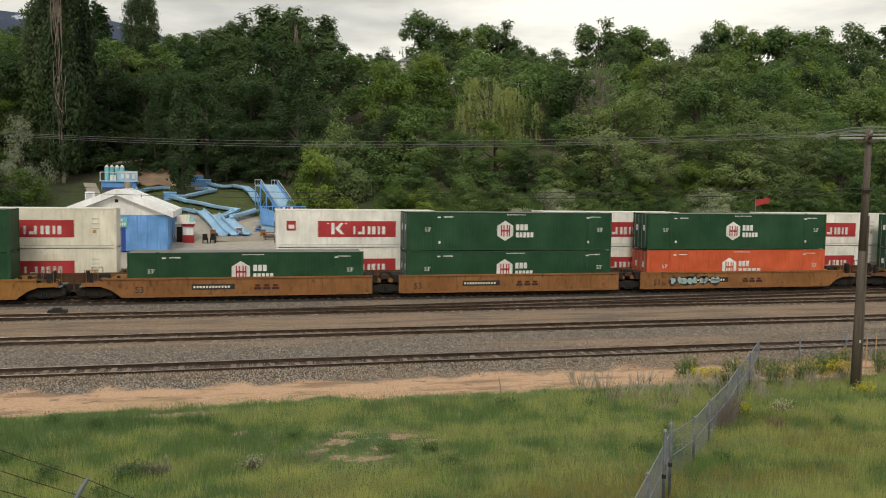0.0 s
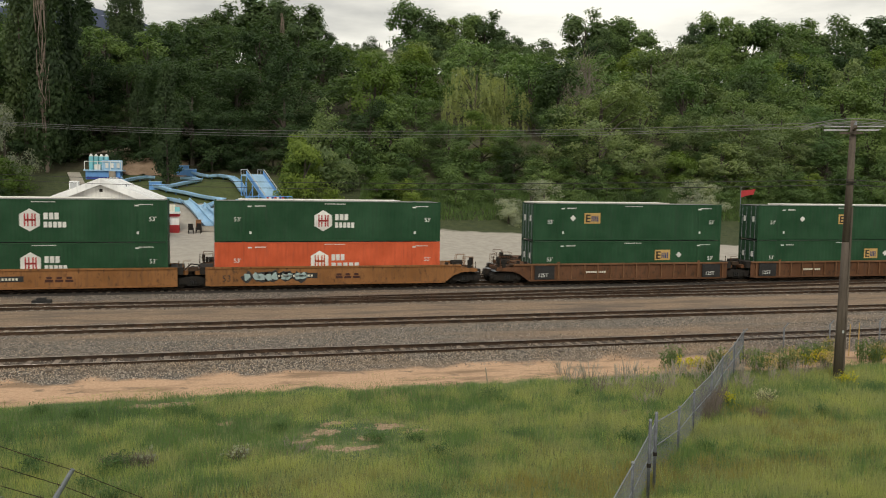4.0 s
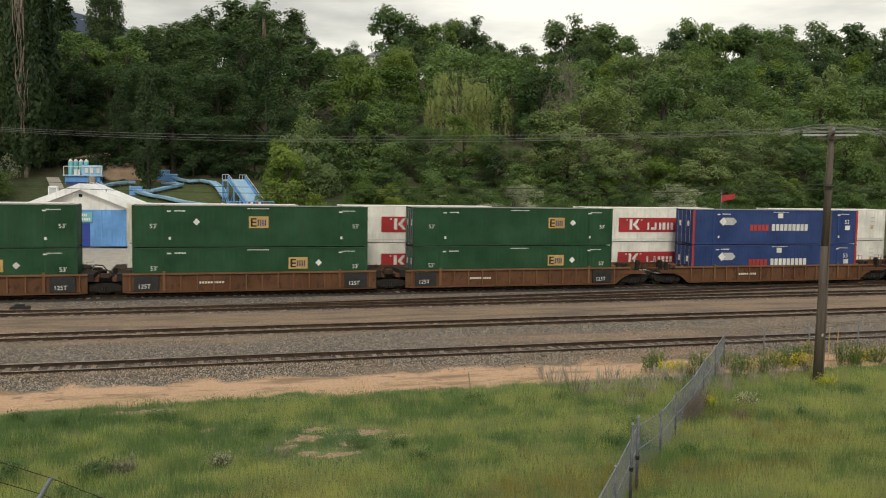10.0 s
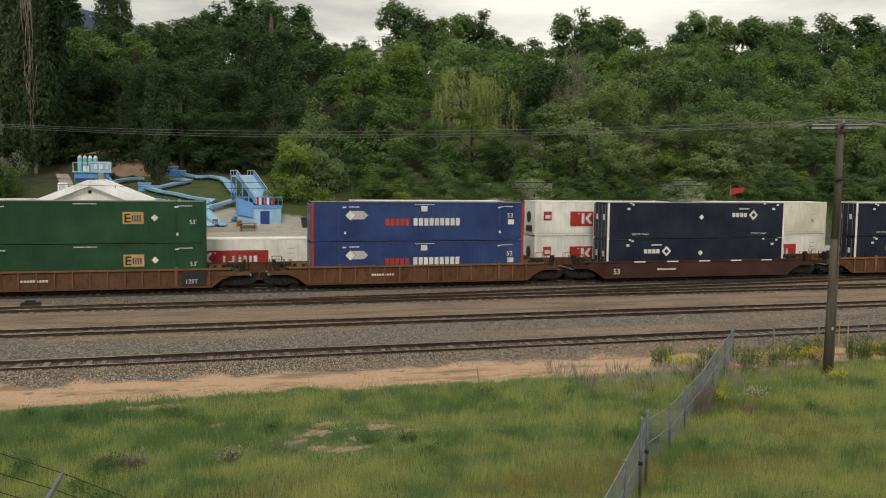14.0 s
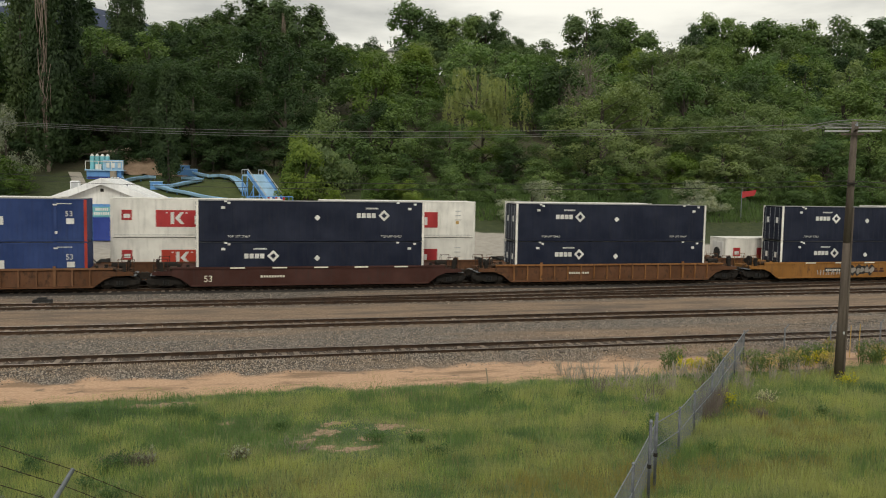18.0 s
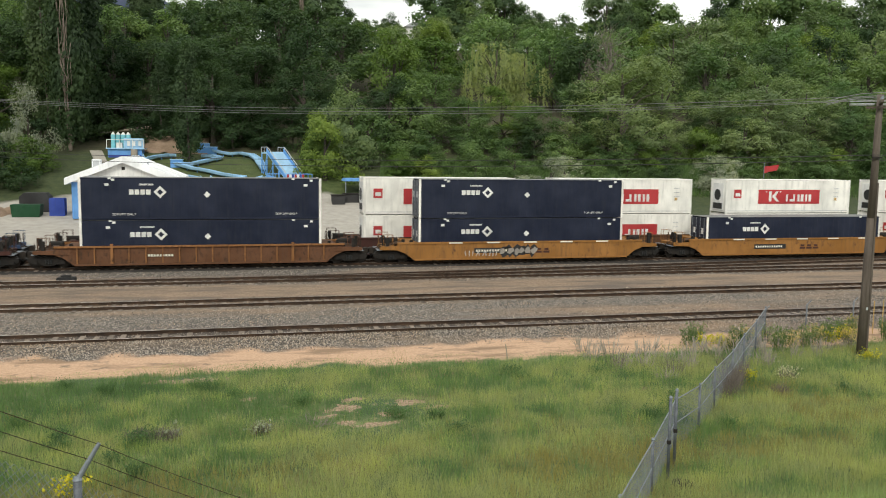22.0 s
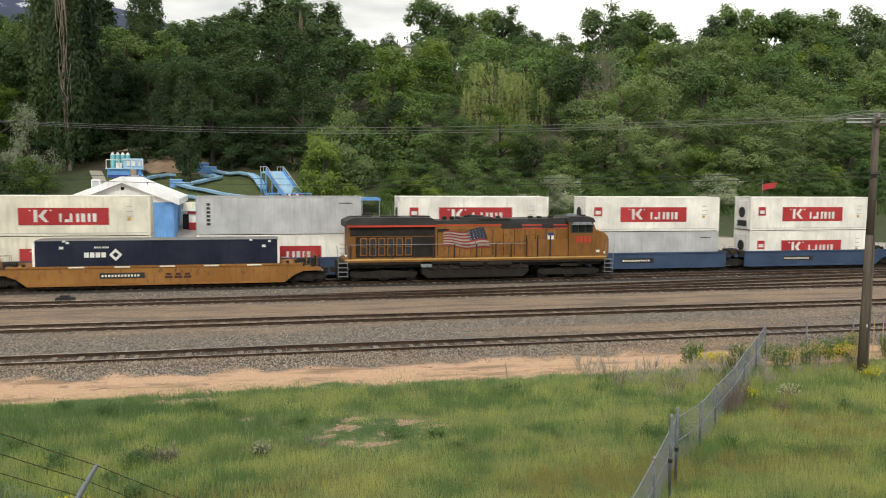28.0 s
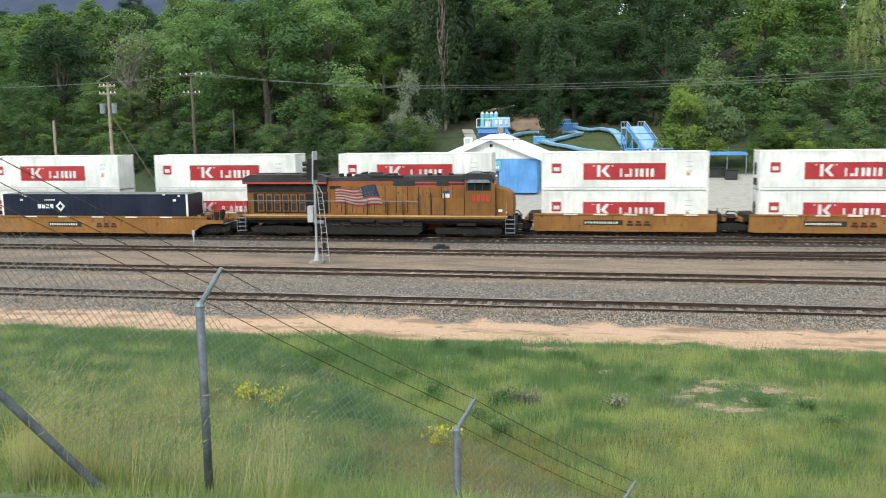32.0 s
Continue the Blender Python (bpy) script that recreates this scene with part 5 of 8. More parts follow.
def make_poles():
    p = thing("utility_pole", "tall weathered wooden utility pole beside the chain-link fence", "utility pole", at=(25.75, 30.65, -0.5), group="utility poles")
    part("shaft", Geo().rod((0, 0, 0), (0.05, 0, 6), 0.2, 0.165, 12).rod((0.05, 0, 6), (0.1, 0, 11.15), 0.165, 0.125, 12), M_POLE, p, smooth=True)
    part("crossarm", Geo().chamfer(-1.5, 1.5, -0.16, -0.05, 10.72, 10.86, 0.02), M_POLE, p).rotation_euler = (0, 0, radians(52))
    for k in (-1.35, -0.5, 0.5, 1.35):
        c, s = math.cos(radians(52)), math.sin(radians(52))
        part("insulator", Geo().rod((k * c + 0.05, k * s - 0.1, 10.86), (k * c + 0.05, k * s - 0.1, 11.0), 0.05, 0.03, 8), M_GALV, p)
    part("cable_bracket", Geo().chamfer(-0.22, 0.22, -0.22, -0.14, 8.5, 8.58, 0.02), M_DARK, p)
    part("ground_wire_cover", Geo().box(0.08, 0.16, -0.2, -0.14, 0.2, 7.5), M_POLE, p)
    part("crossarm", Geo().chamfer(-0.45, 0.45, -0.2, -0.1, 10.56, 10.64, 0.02), M_POLE, p).rotation_euler = (0, 0, radians(-38))
    way, arm = Vector((-67, 51, 0.4)).normalized(), Vector((math.cos(radians(52)), math.sin(radians(52)), 0))
    for k in (-1.35, 0.5, 1.35):
        for e in (-1, 1):
            a = arm * k + Vector((0.05, 0, 10.79))
            part("strain_insulator", Geo().rod(a + way * 0.12 * e, a + way * 0.3 * e, 0.02).rod(a + way * 0.3 * e, a + way * 1.1 * e, 0.02, 0.018, 8), M_SILVER, p, "pale strain insulator")
        part("jumper_wire", Geo().path([tuple(a + way * 2.0 * j + Vector((0, 0, 0.34 * (1 - j * j)))) for j in (-1, -0.7, -0.35, 0, 0.35, 0.7, 1)], 0.014, 4), M_WIRE, p)
    part("pole_tag", Geo().box(-0.04, 0.04, -0.2, -0.17, 2.1, 2.22), M_GREY, p)
    q = thing("utility_pole", "brown wooden utility pole with insulators before the trees", "utility pole", at=(-41.1, 82, 0.5), group="utility poles")
    part("shaft", Geo().rod((0, 0, 0), (0, 0, 13.3), 0.19, 0.12, 10), M_POLE, q)
    for z, w in ((13.2, 1.25), (11.4, 0.95)):
        part("crossarm", Geo().box(-w, w, -0.12, -0.02, z - 0.08, z + 0.06), M_POLE, q)
        for k in (-w + 0.1, -w * 0.4, w * 0.4, w - 0.1):
            part("insulator", Geo().rod((k, -0.07, z + 0.06), (k, -0.07, z + 0.26), 0.07, 0.04, 8), M_WHITE, q)
    r = thing("utility_pole", "grey wooden pole carrying two pale transformers and a brace", "utility pole", at=(-52.3, 85, 0.8), group="utility poles")
    part("shaft", Geo().rod((0, 0, 0), (0, 0, 12.6), 0.2, 0.14, 10), M_TIMBER, r)
    for z, w in ((12.2, 0.95), (11.4, 1.0)):
        part("crossarm", Geo().box(-w, w, -0.2, -0.1, z - 0.08, z + 0.06), M_TIMBER, r)
        for k in (-w + 0.1, -w * 0.4, w * 0.4, w - 0.1):
            part("insulator", Geo().rod((k, -0.15, z + 0.06), (k, -0.15, z + 0.24), 0.07, 0.04, 8), M_WHITE, r)
    for s in (-1, 1):
        part("transformer", Geo().rod((s * 0.68, -0.1, 9.3), (s * 0.68, -0.1, 10.35), 0.3, 0.3, 12), M_GALV, r, "pale grey transformer can")
    part("brace", Geo().rod((0.2, 0, 9.2), (5.6, 0.5, 0.4), 0.06, 0.06), M_POLE, r)
    t = thing("stub_pole", "short bare grey pole near the trees", "pole", Geo().rod((0, 0, 0), (0, 0, 8.6), 0.17, 0.14, 8), M_TIMBER, at=(-61.5, 88.5, 0.9))
    t = thing("stub_pole", "short bare grey pole near the trees", "pole", Geo().rod((0, 0, 0), (0, 0, 7.2), 0.09, 0.07, 8), M_POLE, at=(-45.2, 101, 3.6))
    for k, dx in enumerate((-1.35, 0.5, 1.35)):
        wire("power_line", "pale bare power line between the poles", (25.8 + dx * 0.6, 30.7 + dx * 0.8, 10.5), (-41.1 + (-1.15, 0.5, 1.15)[k], 82, 14.0), 1.5 + 0.12 * k, 0.011, M_WIRE)
        wire("power_line", "pale bare power line between the poles", (25.8 + dx * 0.6, 30.7 + dx * 0.8, 10.5), (75 + dx, -5 + dx, 11.5), 1.0, 0.011, M_WIRE)
        wire("power_line", "pale bare power line between the poles", (-41.1 + (-1.15, 0.5, 1.15)[k], 82, 14.0), (-52.3 + (-0.85, 0.35, 0.85)[k], 85, 13.4), 0.15, 0.012, M_WIRE)
        wire("power_line", "pale bare power line between the poles", (-52.3 + (-0.85, 0.35, 0.85)[k], 85, 13.4), (-110 + 2 * k, 92, 15.0), 0.8, 0.012, M_WIRE)
    for z, d, m in ((8.15, 1.0, M_CABLE), (7.95, 1.15, M_CABLE)):
        wire("telephone_cable", "thin black cable slung between the poles", (25.75, 30.55, z), (-41.1, 81.9, z + 0.9), d, 0.018, m)
        wire("telephone_cable", "thin black cable slung between the poles", (25.75, 30.55, z), (75, -5, z), 0.9, 0.018, m)
        wire("telephone_cable", "thin black cable slung between the poles", (-41.1, 81.9, z + 0.9), (-110, 92, z + 1.6), 1.0, 0.018, m)
    # thin poles on the far ridge
    for u, h in ((0.134, 7.0), (0.181, 7.6)):
        thing("ridge_pole", "slender pole on the far ridge against the sky", "pole", Geo().rod((0, 0, 0), (0, 0, h + 4), 0.16, 0.12, 6).box(-0.9, 0.9, -0.05, 0.05, h + 3.1, h + 3.25), M_DARK, at=(u * 262, 262, gz(u * 262, 262) - 2.2), group="ridge poles")


make_poles()


def make_mast():
    m = thing("signal_mast", "silver railway signal mast with a ladder beside the tracks", "railway signal", at=(-17.3, 49.8, -0.22))
    part("foundation", Geo().chamfer(-0.42, 0.42, -0.4, 0.4, 0, 0.22, 0.05), M_STONE, m)
    part("base_casting", Geo().rod((0, 0, 0.2), (0, 0, 0.75), 0.2, 0.1, 10), M_SILVER, m)
    part("mast_tube", Geo().rod((0, 0, 0.6), (0, 0, 6.9), 0.075, 0.07, 10), M_SILVER, m)
    head = part("signal_head", Geo().prism([(-0.38, 5.25), (0.1, 5.2), (0.16, 6.4), (-0.3, 6.5)], -0.3, 0.3), M_DARK, m, "grey backplate turned along the track")
    for z in (5.5, 5.85, 6.2):
        part("lamp_hood", Geo().rod((-0.38, 0, z), (-0.7, 0, z - 0.03), 0.13, 0.13, 10), M_BLACK, head)
    part("backplate", Geo().prism([(-0.02, 4.95), (0.04, 4.95), (0.1, 6.95), (0.04, 6.95)], -0.42, 0.42), M_SILVER, head)
    part("ladder_rail", Geo().path([(0.45, -0.2, 0.1), (0.4, -0.2, 2.2), (0.25, -0.2, 4.4), (0.12, -0.1, 4.9)], 0.022), M_SILVER, m)
    part("ladder_rail", Geo().path([(0.75, 0.2, 0.1), (0.6, 0.2, 2.2), (0.4, 0.2, 4.4), (0.15, 0.1, 4.9)], 0.022), M_SILVER, m)
    for k in range(12):
        z = 0.5 + 0.36 * k
        part("rung", Geo().rod((0.45 - 0.02 * k, -0.2, z), (0.72 - 0.03 * k, 0.2, z), 0.012), M_SILVER, m)
    part("relay_case", Geo().chamfer(-0.45, -0.1, -0.2, 0.2, 2.6, 3.6, 0.04), M_SILVER, m, "silver relay case")
    part("cable_box", Geo().chamfer(0.4, 0.6, -0.15, 0.15, 1.0, 1.3, 0.03), M_DARK, m)
    thing("marker_post", "short white marker post beside the rails", "marker post", Geo().rod((0, 0, 0), (0, 0, 0.95), 0.06, 0.05, 8).chamfer(-0.09, 0.09, -0.05, 0.05, 0.6, 1.0, 0.02), M_SILVER, at=(-29.6, 58.0, -0.2))


make_mast()


# ---- fences ----
def wire_net(a, b, h0, h1, bottom=0.04, cell=0.075, r=0.0028):
    """A panel of crossed wires between two posts; a and b are ground points, h0 and h1 the net's heights there."""
    g = Geo()
    a, b = Vector(a), Vector(b)
    run = (b - a).length
    rise = (h0 + h1) / 2 - bottom
    n = int((run + rise) / cell / 1.4)

    def at(s, v):
        k = s / run
        return a.lerp(b, k) + Vector((0, 0, bottom + v * (h0 + (h1 - h0) * k - bottom) / rise))

    for k in range(n + 1):
        s = -rise + k * (run + rise) / n
        for way in (1, -1):
            s0, s1, v0, v1 = s, s + rise, 0.0, rise
            if s0 < 0:
                v0, s0 = -s0, 0.0
            if s1 > run:
                v1, s1 = rise - (s1 - run), run
            if v1 - v0 > 0.03:
                p, q = at(s0, v0 if way > 0 else rise - v0), at(s1, v1 if way > 0 else rise - v1)
                g.rod(p, q, r, r, 3, False)
    return g


def make_fence(name, label, pts, height, arm, side, brace=None, net_r=0.0038, cell=0.075, rail=False, tips=(), net=M_GALV, post_paint=M_GALV, post_r=0.038, mid=False):
    """Posts at pts (x, y), with nets between them, and slanting arms that carry barbed wire where arm is set."""
    f = thing(name, label, "fence")
    tops, feet = [], []
    for k, (x, y) in enumerate(pts):
        z = tips[k] - arm * 1.05 - height if k < len(tips) else gz(x, y) - 0.05
        post = part("post", Geo().rod((x, y, z - 0.2), (x, y, z + height), post_r, post_r, 10), post_paint, f, smooth=True)
        part("post_cap", Geo().rod((x, y, z + height), (x, y, z + height + 0.04), post_r * 1.2, post_r * 0.8, 10), M_GALV, post)
        if arm:
            e = (x + side[0] * arm, y + side[1] * arm, z + height + arm * 1.05)
            part("barb_arm", Geo().rod((x, y, z + height), e, post_r * 0.68, post_r * 0.52, 8), M_GALV, post, "slanting barbed-wire arm")
            tops.append((Vector((x, y, z + height)), Vector(e)))
        if k:
            px, py = pts[k - 1]
            za, zb = feet[-1], z
            part("chain_link", wire_net((px, py, za), (x, y, zb), height - 0.05, height - 0.05, 0.04, cell, net_r), net, f, "chain-link netting")
            if rail:
                part("top_rail", Geo().rod((px, py, za + height - 0.04), (x, y, zb + height - 0.04), 0.016), M_GALV, f)
            if mid:
                part("middle_rail", Geo().rod((px, py, za + height * 0.5), (x, y, zb + height * 0.52), 0.014), M_GALV, f)
        feet.append(z)
    if arm:
        rng = random.Random(4)
        for w in (0.15, 0.55, 0.97):
            for (a0, a1), (b0, b1) in zip(tops, tops[1:]):
                g = Geo().path(sag_line(a0.lerp(a1, w), b0.lerp(b1, w), 0.035, 6), 0.005, 4)
                n = int((b0 - a0).length / 0.13)
                for k in range(n):
                    p = a0.lerp(a1, w).lerp(b0.lerp(b1, w), (k + 0.5) / n) - Vector((0, 0, 0.14 * ((k + 0.5) / n) * (1 - (k + 0.5) / n)))
                    d = Vector((rng.uniform(-1, 1), rng.uniform(-1, 1), rng.uniform(-1, 1))).normalized() * 0.018
                    g.rod(p - d, p + d, 0.003, 0.003, 3, False)
                part("barbed_wire", g, M_STEEL, f, "rusty barbed wire")
    if brace:
        part("brace", Geo().rod(*brace, 0.044, 0.044, 10), M_PIPE, f, "slanting pipe brace")
    return f


make_fence("chain_link_fence", "chain-link fence with barbed wire going down the slope", [(-6.66, 6.08), (-4.28, 8.15), (-1.9, 10.22), (0.2, 12.22)], 2.1, 0.38, (0.62, 0.2), ((-6.66, 6.08, 7.2), (-4.75, 7.74, 3.7)), tips=(8.5, 6.52, 4.54, 2.72), post_r=0.048, net_r=0.003, post_paint=M_PIPE)
make_fence("wire_fence", "grey chain-link fence across the rough grass", [(7.1, 14.7), (9.6, 18.2), (12.13, 21.74), (13.7, 23.1), (15.3, 24.9), (17.6, 27.5), (19.6, 29.9), (21.8, 32.4), (24.0, 35.0)], 1.5, 0.0, (0, 0), None, 0.0036, 0.085, True, net=M_NET, post_paint=M_PIPE, mid=True)
make_fence("yard_fence", "low chain-link fence along the railway ballast", [(24.0, 35.0), (26.9, 35.9), (29.8, 36.2), (33.0, 36.4), (36.2, 36.4), (39.4, 36.4)], 1.35, 0.22, (0.8, -0.3), None, 0.003, 0.12, net=M_NET, post_paint=M_NET)
for gx, gy, gh in ((10.55, 19.15, 2.2), (11.3, 20.2, 2.1)):
    gp = thing("gate_post", "tall grey steel post at the fence corner", "post", at=(gx, gy, gz(gx, gy)), group="gate posts")
    part("post_tube", Geo().rod((0, 0, -0.2), (0, 0, gh), 0.04, 0.04, 10), M_PIPE, gp, smooth=True)
    part("post_cap", Geo().rod((0, 0, gh), (0, 0, gh + 0.05), 0.05, 0.03, 10), M_GALV, gp)
    part("hinge", Geo().rod((0, 0, gh * 0.45), (0, 0, gh * 0.45 + 0.1), 0.055, 0.055, 10), M_DARK, gp)
thing("drain_cover", "dark round drain cover in the grass by the fence", "drain cover", Geo().rod((0, 0, 0), (0, 0, 0.1), 0.3, 0.28, 16).rod((0, 0, 0.1), (0, 0, 0.12), 0.22, 0.2, 16), M_DARK, at=(10.75, 18.75, gz(10.75, 18.75) - 0.02))
thing("wooden_stake", "leaning pale wooden survey stake in the grass", "stake", Geo().rod((0, 0, -0.1), (-0.12, 0.05, 0.75), 0.028, 0.024, 6), M_TIMBER, at=(10.55, 32.6, -0.5))
thing("yellow_post", "thin yellow marker post beside the pole", "marker post", Geo().rod((0, 0, -0.1), (0, 0, 1.6), 0.022, 0.022, 8), M_SIGNGOLD, at=(29.9, 34.9, gz(29.9, 34.9)), group="yellow marker posts")
thing("yellow_post", "thin yellow marker post beside the pole", "marker post", Geo().rod((0, 0, -0.1), (0, 0, 1.6), 0.022, 0.022, 8), M_SIGNGOLD, at=(30.6, 35.1, gz(30.6, 35.1)), group="yellow marker posts")


# ---- the water park behind the trains ----
def make_park():
    b = thing("park_building", "sky-blue panelled building with a white gable roof", "building", at=(-11.2, 88, 1.3))
    w, dep, eave, top = 4.75, 13.0, 3.6, 5.5
    wall = part("front_wall", Geo().prism([(-w, 0), (w, 0), (w, eave - 0.05), (-w, eave - 0.05)], 0, 0.15), M_SKYBLUE, b)
    part("side_wall", Geo().box(w - 0.15, w, 0.15, dep, 0, eave), M_SKYBLUE, b)
    part("side_wall", Geo().box(-w, -w + 0.15, 0.15, dep, 0, eave), M_SKYBLUE, b)
    part("back_wall", Geo().prism([(-w, 0), (w, 0), (w, eave), (0, top), (-w, eave)], dep, dep + 0.15), M_SKYBLUE, b)
    part("gable", Geo().prism([(-w, eave - 0.05), (w, eave - 0.05), (0, top - 0.08)], 0.02, 0.17), M_WALLWHITE, b, "pale grey gable")
    for k in range(11):
        x = -w + 0.05 + k * (2 * w - 0.2) / 10
        if abs(x - 0.05) < 0.85:
            continue
        part("panel_batten", Geo().box(x, x + 0.09, -0.035, 0.0, 0, eave - 0.06), M_SKYBLUE, wall)
    part("door", Geo().box(-0.85, 0.8, -0.03, 0.0, 0, 2.25), M_DKBLUE, wall, "royal blue double door")
    sign = part("sign", Geo().box(-1.05, 1.0, -0.12, -0.02, 2.35, 3.3), M_TEAL, b, "teal sign with unread white lettering")
    g = Geo()
    bars(g, -0.6, 2.92, 1.2, 0.26, 7, -0.12)
    bars(g, -0.95, 2.52, 1.85, 0.26, 9, -0.12)
    part("sign_lettering", g, M_WHITE, sign)["kind"] = "stuff"
    for s in (-1, 1):
        n = part("roof_side", Geo().prism([(0, top - 0.04), (s * (w + 0.55), eave - 0.3), (s * (w + 0.55), eave + 0.3), (0, top + 0.56)][::s], -0.55, dep + 0.5), M_ROOFWHITE, b)
        for k in range(6):
            y = -0.5 + k * 2.7
            part("roof_seam", Geo().prism([(0, top + 0.56), (s * (w + 0.55), eave + 0.3), (s * (w + 0.55), eave + 0.35), (0, top + 0.61)][::s], y, y + 0.08), M_ROOFWHITE, n)
    part("roof_cooler", Geo().chamfer(-3.2, -2.4, 2.2, 3.2, 4.4, 5.75, 0.06), M_ROOFWHITE, b, "white roof cooler box")
    part("cooler_louvre", Geo().box(-3.1, -2.5, 2.17, 2.2, 4.9, 5.6), M_GREY, b)
    part("gable_vent", Geo().box(-0.15, 0.15, 0.0, 0.03, top - 0.75, top - 0.45), M_DARK, b)
    part("roof_pipe", Geo().rod((2.0, 3, 4.6), (2.0, 3, 5.5), 0.06), M_GALV, b)

    # slides: open chutes that follow the lawn
    def chute(pts, wide, label, lift=0.5, mat=None):
        s = thing("water_slide", label, "water slide", group="water slides")
        path = []
        for (x0, y0), (x1, y1) in zip(pts, pts[1:]):
            for k in range(5):
                path.append((x0 + (x1 - x0) * k / 5, y0 + (y1 - y0) * k / 5))
        path.append(pts[-1])
        path = [(x, y, gz(x, y) + lift) for x, y in path]
        nor = []
        for k in range(len(path)):
            a, c = path[max(0, k - 1)], path[min(len(path) - 1, k + 1)]
            d = Vector((c[1] - a[1], a[0] - c[0])).normalized()
            nor.append((d.x, d.y))
        h = wide / 2
        part("trough", Geo().sweep([(-h, 0.3), (-h * 0.9, 0.09), (-h * 0.5, 0.0), (h * 0.5, 0.0), (h * 0.9, 0.09), (h, 0.3), (h + 0.07, 0.3), (h * 0.95, 0.0), (h * 0.5, -0.09), (-h * 0.5, -0.09), (-h * 0.95, 0.0), (-h - 0.07, 0.3)], path, nor), mat or M_SLIDE, s)
        for k in range(2, len(path), 5):
            x, y, z = path[k]
            part("support", Geo().rod((x, y, gz(x, y) - 0.1), (x, y, z), 0.08), M_SKYBLUE, s)
        return s

    chute([(-1.7, 113.7), (-0.2, 114.0), (1.2, 112.8), (2.0, 110.1), (2.6, 106.2)], 0.95, "pale blue fibreglass slide winding over the lawn", 0.3)
    chute([(-3.6, 115.4), (-2.6, 114.3), (-1.7, 113.7)], 0.5, "thin pale blue feeder slide", 0.35)
    chute([(-4.9, 112.5), (-3.4, 112.8), (-2.6, 111.6), (-3.6, 110.4), (-4.7, 108.8), (-5.8, 107.6), (-7.7, 107.8)], 0.7, "pale blue fibreglass slide in a tight bend", 0.25)
    chute([(-7.9, 108.0), (-6.6, 106.6), (-5.8, 105.9), (-4.1, 105.2), (-2.3, 104.2), (-0.9, 103.7), (0.2, 103.3), (-0.7, 101.7), (-1.6, 100.4)], 0.8, "pale blue fibreglass slide down to the pool", 0.25)
    chute([(-7.4, 103.5), (-5.7, 102.8), (-4.3, 101.9)], 0.5, "narrow pale blue slide along the lawn", 0.25)
    chute([(-4.1, 102.7), (-3.2, 100.4), (-2.0, 97.8), (-1.3, 95.6)], 1.15, "wide pale blue slide running down to the pool", 0.3)
    chute([(-2.4, 101.3), (-1.4, 98.8), (-0.1, 95.9)], 1.15, "wide pale blue slide running down to the pool", 0.3)
    chute([(-1.1, 100.2), (-0.2, 98.4), (1.2, 95.9)], 1.15, "wide pale blue slide running down to the pool", 0.3)
    chute([(2.7, 102.3), (1.1, 100.9), (-0.4, 99.9)], 0.9, "pale blue slide coming from the deck", 0.5)
    chute([(-11.4, 110.2), (-10.2, 111.4), (-8.9, 112.3), (-8.0, 112.2)], 0.7, "short pale blue slide beside the tower", 0.3)
    chute([(-12.6, 112.3), (-11.8, 109.5), (-11.0, 106.7)], 1.2, "straight steep pale blue slide below the tower", 0.2)
    for x, y, w in ((-4.4, 115.6, 1.35), (-5.0, 117.6, 0.95), (-7.6, 107.9, 0.7)):
        b2 = thing("start_box", "pale blue slide starting box on the slope", "slide box", at=(x, y, gz(x, y)), group="slide boxes")
        part("box_body", Geo().chamfer(-w, w, -0.5, 0.5, -0.2, 0.75, 0.06), M_SKYBLUE, b2)
        part("box_lip", Geo().box(-w - 0.06, w + 0.06, -0.56, 0.56, 0.75, 0.85), M_SLIDE, b2)
    # the ramp slide with its tower
    r = thing("ramp_slide", "broad pale blue ramp slide on a blue post frame", "water slide", at=(4.0, 105.3, 4.55), turn=-62)
    part("ramp", Geo().prism([(-1.3, 3.4), (0.0, 3.45), (4.3, 0.35), (4.3, 0.15), (0.0, 3.2), (-1.3, 3.2)][::-1], -1.15, 1.15), M_SLIDE, r)
    for y in (-1.15, 1.15):
        part("lane_edge", Geo().prism([(0.0, 3.45), (4.3, 0.35), (4.3, 0.7), (0.0, 3.85)], y - 0.06, y + 0.06), M_SKYBLUE, r)
    for x, z in ((-1.2, 3.2), (0.0, 3.2), (1.4, 2.2), (2.8, 1.2)):
        for y in (-1.15, 1.15):
            part("post", Geo().rod((x, y, -0.4), (x, y, z), 0.09), M_SKYBLUE, r)
    for a, c in (((-1.2, 0), (0.0, 2.9)), ((0.0, 0), (-1.2, 2.9)), ((0.0, 0.2), (1.4, 1.8))):
        part("cross_brace", Geo().rod((a[0], -1.15, a[1]), (c[0], -1.15, c[1]), 0.05), M_SKYBLUE, r)
    for y in (-1.15, 1.15):
        part("hand_rail", Geo().path([(-1.3, y, 3.4), (-1.3, y, 4.0), (0.2, y, 4.0), (4.3, y, 1.05)], 0.05), M_GREY, r)
        for x, z in ((-0.6, 3.4), (0.2, 3.4), (1.6, 2.4), (3.0, 1.4)):
            part("rail_post", Geo().rod((x, y, z - 0.2), (x, y, z + 0.6), 0.03), M_GREY, r)
    # the start tower with its teal filter tanks
    t = thing("slide_tower", "blue platform tower with four teal tanks", "tower", at=(-14.0, 113.5, 6.9))
    part("base_box", Geo().chamfer(-2.0, 2.0, -1.4, 1.4, -0.4, 1.2, 0.05), M_SKYBLUE, t)
    part("platform", Geo().box(-2.2, 2.3, -1.6, 1.6, 1.2, 1.35), M_SLIDE, t)
